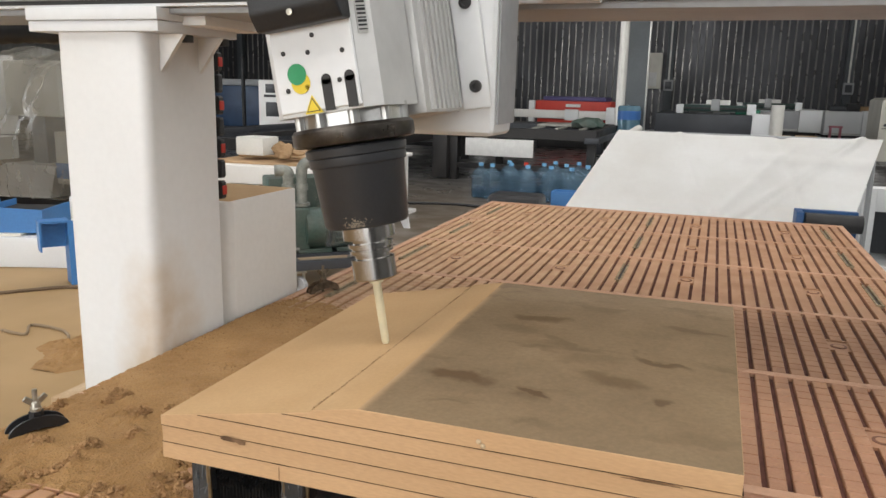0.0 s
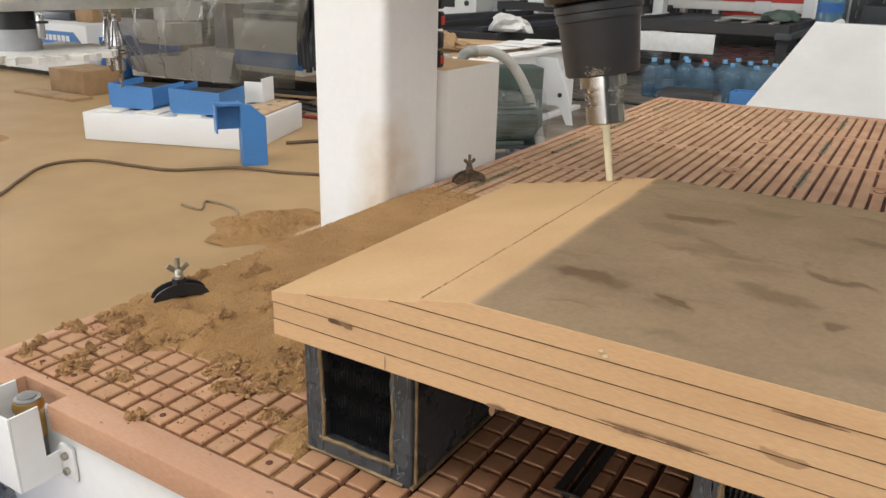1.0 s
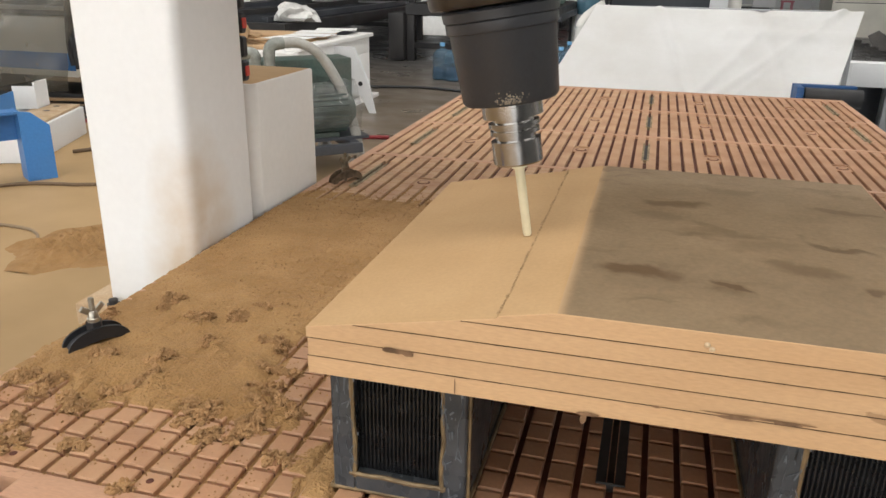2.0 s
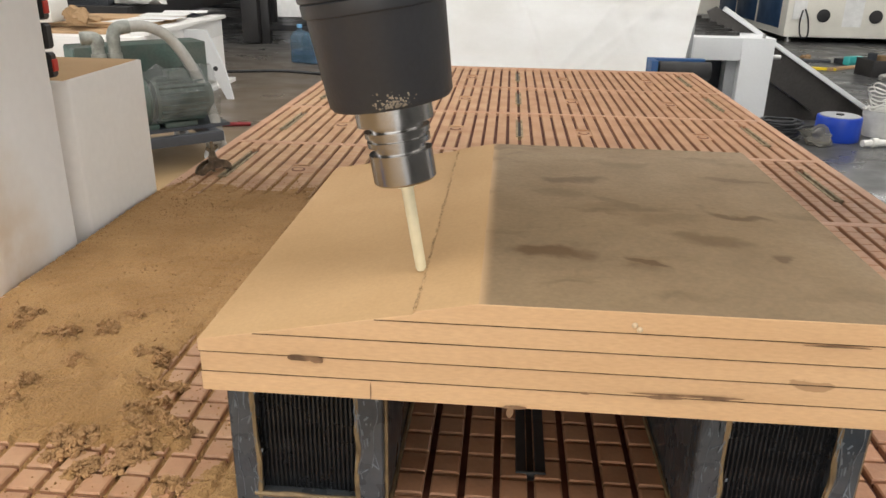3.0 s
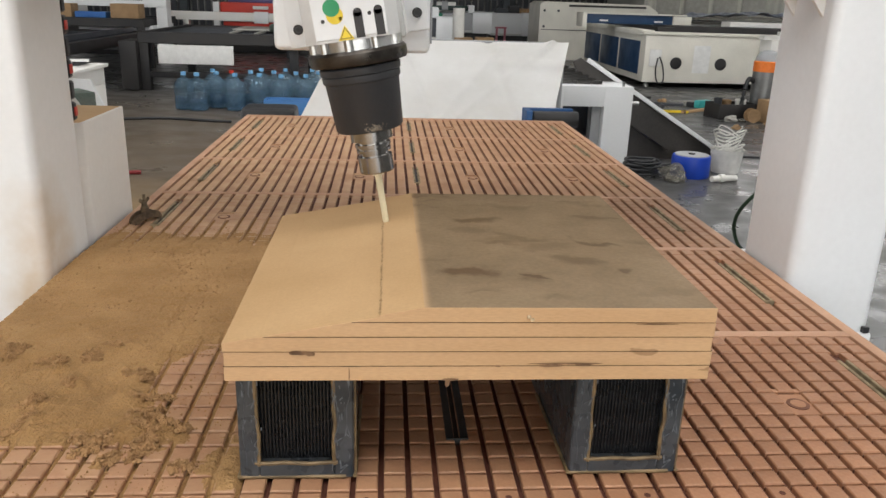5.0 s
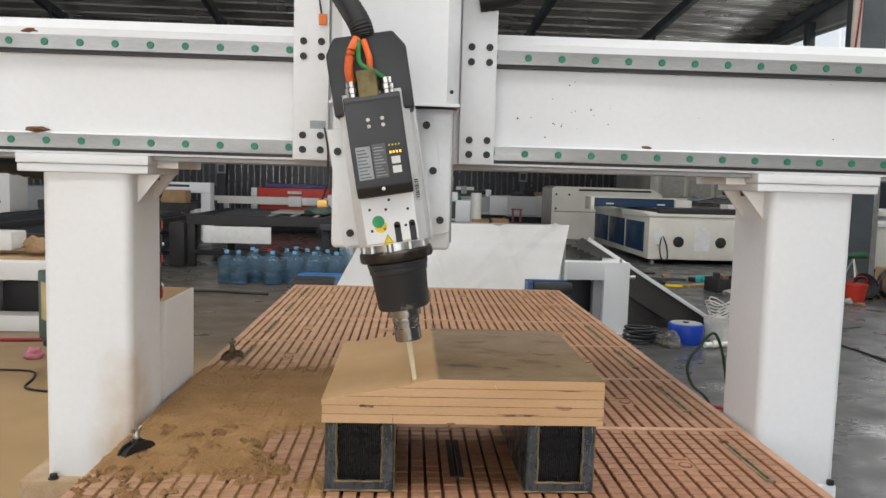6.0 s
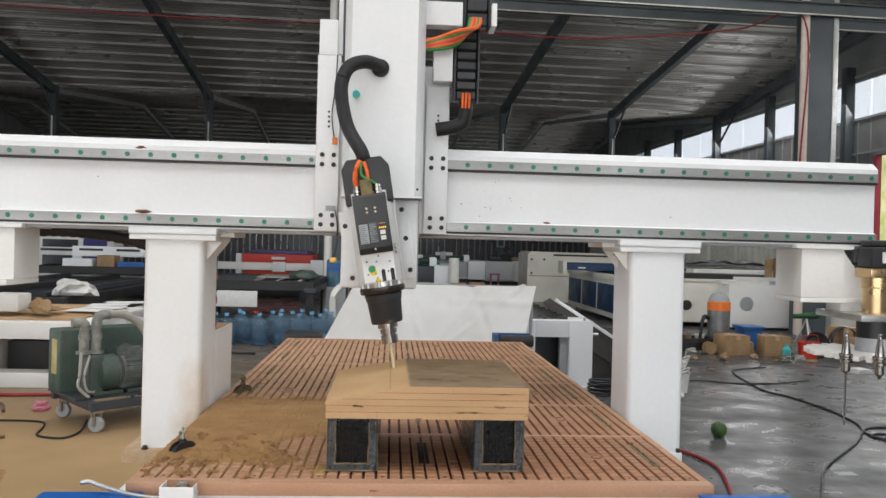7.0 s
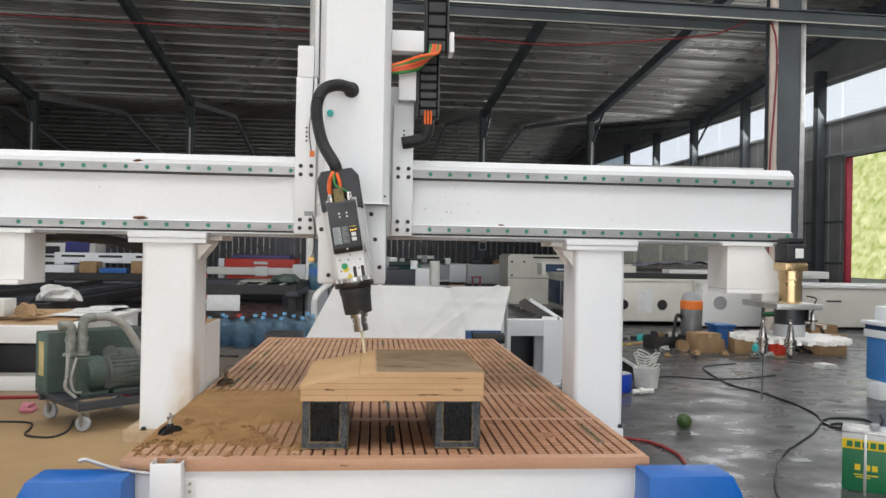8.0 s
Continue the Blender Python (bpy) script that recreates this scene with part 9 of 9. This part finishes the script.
def floor_parts():
    m = pose(-5.383, 3.174, 0, 0, 0, 20)
    w = thing("machine_casting", "white machine base lying on the dusty floor", "machine part", m)
    boxpart("base", w, WHITE, 0, 1.44, 0, 1.02, 0, 0.22, 0.012)
    for x in (0.10, 0.44, 0.80):
        boxpart("pad", w, CREAM, x, x + 0.2, 0.04, 0.95, 0.2205, 0.238, 0.004)
    boxpart("dusty_pad", w, DUSTYPLATE, 1.14, 1.42, 0.02, 1.0, 0.2205, 0.240, 0.004)
    for y in (0.2, 0.45, 0.7, 0.9):
        bm = B()
        lathe(bm, [(0.025, 0.2402), (0.025, 0.2412)], 10, Matrix.Translation((1.28, y, 0)))
        part("hole", bm, BLACKSTEEL, w)
    for name, label, x, y, a, l in (("blue_channel", "blue steel channel lying on the white base", 0.335, 0.17, -3, 0.40), ("blue_channel", "blue steel channel standing on the white base", 0.93, 0.09, 1, 0.42)):
        c = thing(name, label, "machine part", m @ pose(x, y, 0.239, 0, 0, a))
        bm = B()
        prism(bm, [(-l / 2 + 0.02, 0), (l / 2 - 0.02, 0), (l / 2, 0.03), (l / 2, 0.17), (-l / 2, 0.19), (-l / 2, 0.03)], 0.012)
        bx(bm, -l / 2, -l / 2 + 0.012, 0.012, 0.45, 0.02, 0.19)
        bx(bm, l / 2 - 0.012, l / 2, 0.012, 0.45, 0.02, 0.17)
        bx(bm, -l / 2 + 0.012, l / 2 - 0.012, 0.012, 0.45, 0, 0.012)
        part("channel", bm, BLUEBRIGHT, c)
        # black block fills the channel, painting the shade inside it
        boxpart("inside", c, BLACKSTEEL, -l / 2 + 0.014, l / 2 - 0.014, 0.014, 0.44, 0.0125, 0.145, 0.002)
    c = thing("blue_bracket", "blue steel bracket standing on the dusty floor", "machine part", pose(-3.758, 3.233, 0, 0, 0, 54))
    bm = B()
    prism(bm, [(0.05, 0), (0.22, 0), (0.22, 0.34), (0.12, 0.43), (0.05, 0.44)], 0.012)
    bx(bm, -0.12, 0.05, -0.0, 0.12, 0.425, 0.44)
    bx(bm, -0.12, 0.05, 0.108, 0.12, 0.25, 0.425)
    bx(bm, -0.12, -0.108, 0.0, 0.108, 0.24, 0.425)
    bx(bm, 0.05, 0.062, 0.012, 0.16, 0.0, 0.44)
    part("plate", bm, BLUEBRIGHT, c)
    c = thing("white_bracket", "small white bracket on the machine base", "machine part", m @ pose(1.02, 0.78, 0.2415, 0, 0, -4))
    bm = B()
    bx(bm, 0, 0.16, 0, 0.012, 0, 0.17)
    bx(bm, 0.16, 0.172, 0, 0.2, 0, 0.2)
    bx(bm, 0, 0.172, 0.012, 0.2, 0, 0.012)
    part("plate", bm, WHITE, c)


floor_parts()


def wrapped_machine():
    w = thing("wrapped_machine", "white and blue machine wrapped in cloudy plastic film", "machine")
    bm = B()
    prism(bm, [(-7.95, 0.07), (-6.3, 0.12), (-6.2, 0.46), (-6.9, 0.46), (-7.1, 0.36), (-7.95, 0.30)], 0.9, Matrix.Translation((0, 5.6, 0)))
    part("lower_body", bm, WHITE_DUSTY, w)
    boxpart("head", w, WHITE_DUSTY, -7.72, -7.12, 5.55, 6.0, 0.47, 0.72, 0.02)
    boxpart("head_column", w, WHITE_DUSTY, -7.6, -7.3, 5.7, 6.2, 0.725, 1.6, 0.03)
    boxpart("upper_cover", w, CREAM, -6.76, -6.04, 5.55, 6.1, 0.97, 1.53, 0.03)
    boxpart("cover_post", w, GREYPAINT, -6.7, -6.5, 5.8, 6.05, 0.46, 0.97, 0.01)
    boxpart("bed_panel", w, CREAM, -6.19, -5.22, 5.6, 6.5, 0.28, 0.82, 0.01)
    boxpart("blue_band", w, BLUEBRIGHT, -6.19, -5.22, 5.594, 5.5995, 0.34, 0.50, 0.002)
    boxpart("rail_beam", w, DARKGREY, -6.03, -4.9, 5.62, 6.0, 0.83, 0.98, 0.01)
    boxpart("rail", w, ALU, -6.03, -4.9, 5.60, 5.62, 0.88, 0.92, 0.004)
    boxpart("plinth", w, BLACKSTEEL, -7.8, -5.3, 5.75, 6.4, 0.0, 0.1, 0.005)
    bm = B()
    for k in range(7):
        x = -5.19 + k * 0.05
        tube(bm, [(x, 5.56 + 0.02 * (k % 2), 1.25), (x + 0.01, 5.55 + 0.03 * (k % 2), 0.9), (x - 0.01, 5.54, 0.6), (x, 5.55, 0.40 - 0.03 * (k % 3))], 0.032, n=8)
    tagged(part("black_cloth", bm, BLACK, w), "black cloth hung in folds over the end", kind="stuff")
    bm = B()
    n, m = 70, 40
    rows = []
    for j in range(m + 1):
        v = j / m
        row = []
        for i in range(n + 1):
            u = i / n
            # gathered towards the bottom, like a bag
            x = -6.45 + (u - 0.5) * (3.5 - 0.9 * v ** 1.5) - 0.15 * v
            fold = 0.13 * noise.noise(Vector((u * 9 + v * 2, v * 2.0, 1))) + 0.05 * noise.noise(Vector((u * 36 + v * 5, v * 6, 4)))
            top = 1.62 + 0.12 * noise.noise(Vector((u * 5, 0, 7)))
            row.append(bm.verts.new((x, 5.30 - 0.22 * math.sin(math.pi * v) + fold + 0.5 * max(0.0, 0.10 - v) * 6 + 0.25 * abs(2 * u - 1) ** 3, 0.16 + (top - 0.16) * (1 - v))))
        rows.append(row)
    for a, b in zip(rows, rows[1:]):
        for i in range(n):
            f = bm.faces.new((a[i], b[i], b[i + 1], a[i + 1]))
            f.smooth = True
    part("film", bm, FILM, w, "cloudy creased plastic film")


wrapped_machine()
for k in range(16):
    x, y = random.uniform(-6.3, -5.0), random.uniform(4.75, 5.45)
    st = thing("scrap_strip", "dark strip of scrap in a pile on the dusty floor", "scrap", pose(x, y, 0.022 * (k % 5), 0, 0, random.uniform(-14, 14)))
    boxpart("strip", st, (BLACKSTEEL, CARD, DARKGREY, BLACKSTEEL)[k % 4], -0.55, 0.55, -0.035, 0.035, 0, 0.02, 0.002)
s = thing("display_machine", "white machine with a blue painted panel", "machine")
boxpart("cabinet", s, WHITE, -10.6, -8.18, 5.2, 6.5, 0.06, 0.66, 0.03)
boxpart("plinth", s, BLACKSTEEL, -10.5, -8.3, 5.3, 6.4, 0, 0.06, 0)
boxpart("end_panel", s, BLUE, -8.17, -8.0, 5.35, 6.4, 0.04, 0.52, 0.01)
bm = B()
prism(bm, [(-9.25, 0.41), (-8.25, 0.41), (-8.42, 0.565), (-9.05, 0.565)], 0.01, Matrix.Translation((0, 5.188, 0)))
part("blue_panel", bm, BLUEBRIGHT, s)
for i in range(6):
    boxpart("letter_bar", s, PAPER, -8.98 + i * 0.085, -8.92 + i * 0.085, 5.183, 5.187, 0.455, 0.52, 0)
for k, (x, l, h, mt) in enumerate(((-10.2, 0.5, 0.14, GREYPAINT), (-9.5, 0.6, 0.1, DARKGREY), (-8.8, 0.35, 0.18, CARD))):
    o = thing("loose_case", "dusty case lying on a white machine", "case")
    boxpart("case", o, mt, x, x + l, 5.5, 5.9, 0.6605, 0.6605 + h, 0.02)
c = thing("cardboard_box", "flattened cardboard box on the dusty floor", "box")
boxpart("carton", c, CARD, -7.9, -7.3, 4.5, 5.0, 0, 0.26, 0.01)
boxpart("flap", c, CARD, -8.1, -7.1, 4.2, 4.45, 0, 0.03, 0.004)
dp = thing("display_stand", "black pole stand far off in the hall", "stand", pose(-13.5, 20, 0))
bm = B()
lathe(bm, [(0.35, 0), (0.35, 0.03), (0.06, 0.05), (0.06, 2.2)], 14)
part("pole", bm, BLACK, dp)
dm = thing("distant_machine", "dark blue machine far off in the hall", "machine")
boxpart("body", dm, NAVY, -16.5, -12.8, 21.0, 22.5, 0.0, 1.3, 0.03)
boxpart("top", dm, GREYPAINT, -16.6, -12.7, 20.9, 22.6, 1.3, 1.5, 0.03)
dm = thing("distant_machine", "pale machine far off in the hall", "machine")
boxpart("body", dm, GREYPAINT, -12.0, -8.2, 19.0, 20.4, 0.2, 1.0, 0.03)
boxpart("top", dm, WHITE, -12.2, -8.0, 19.2, 19.7, 1.2, 1.45, 0.03)
boxpart("leg", dm, DARKGREY, -11.9, -11.6, 19.2, 19.6, 0.0, 1.2, 0.01)
boxpart("leg", dm, DARKGREY, -8.6, -8.3, 19.2, 19.6, 0.0, 1.2, 0.01)


def dust_pile(x, y, sx, sy, h, seed, label):
    n = 90
    bm = B()
    g = []
    for i in range(n + 1):
        row = []
        for j in range(n + 1):
            u, v = 2 * i / n - 1, 2 * j / n - 1
            r = math.hypot(u, v)
            k = max(0.0, 1 - r * (1 + 0.35 * noise.noise(Vector((math.atan2(v, u) * 1.5, seed, 0)))))
            lump = abs(noise.noise(Vector((u * 3.2, v * 3.2, seed)))) + 0.5 * abs(noise.noise(Vector((u * 7, v * 7, seed)))) + 0.3 * noise.noise(Vector((u * 17, v * 17, seed))) + 0.2 * noise.noise(Vector((u * 40, v * 40, seed)))
            z = h * min(1.0, k * 1.5) * (0.3 + 0.9 * lump)
            row.append(bm.verts.new((x + u * sx, y + v * sy, max(z, 0) - (0.003 if k <= 0 else 0.0015))))
        g.append(row)
    for i in range(n):
        for j in range(n):
            f = bm.faces.new((g[i][j], g[i + 1][j], g[i + 1][j + 1], g[i][j + 1]))
            f.smooth = True
    thing("sawdust_pile", label, "sawdust", bm=bm, material=SAWDUST, kind="stuff")


dust_pile(-2.62, 2.38, 0.32, 0.38, 0.06, 3.0, "small heap of sawdust on the floor")
dust_pile(-1.25, 0.55, 0.28, 0.9, 0.06, 8.0, "sawdust heaped along the foot of the bed")
dust_pile(-6.2, 2.6, 0.5, 0.3, 0.05, 12.0, "low heap of sawdust on the floor")

# ---------------------------------------------------------------- what moves


def motions():
    """The gantry runs to and fro along the bed; the carriage steps across a little at each end of a pass."""
    rows = [(0, 0.617, -0.030), (0.5, 0.80, -0.030), (1.0, 0.912, -0.027), (1.5, 0.775, -0.021), (2.0, 0.617, -0.022), (2.2, 0.548, -0.022), (2.7, 0.42, -0.018), (3.3, 0.597, -0.014),
            (3.5, 0.66, -0.014), (4.0, 0.823, -0.013), (4.45, 0.912, -0.009), (5.3, 0.635, -0.005), (5.5, 0.562, -0.005), (6.0, 0.425, -0.004), (6.5, 0.575, -0.001), (7.0, 0.755, 0.0), (7.5, 0.858, 0.001), (8.0, 0.875, 0.001)]
    walk(GANTRY, [(t, pose(0, y, 0)) for t, y, x in rows])
    walk(CARRIAGE, [(t, pose(x, y, 0.22 * x)) for t, y, x in rows])


motions()
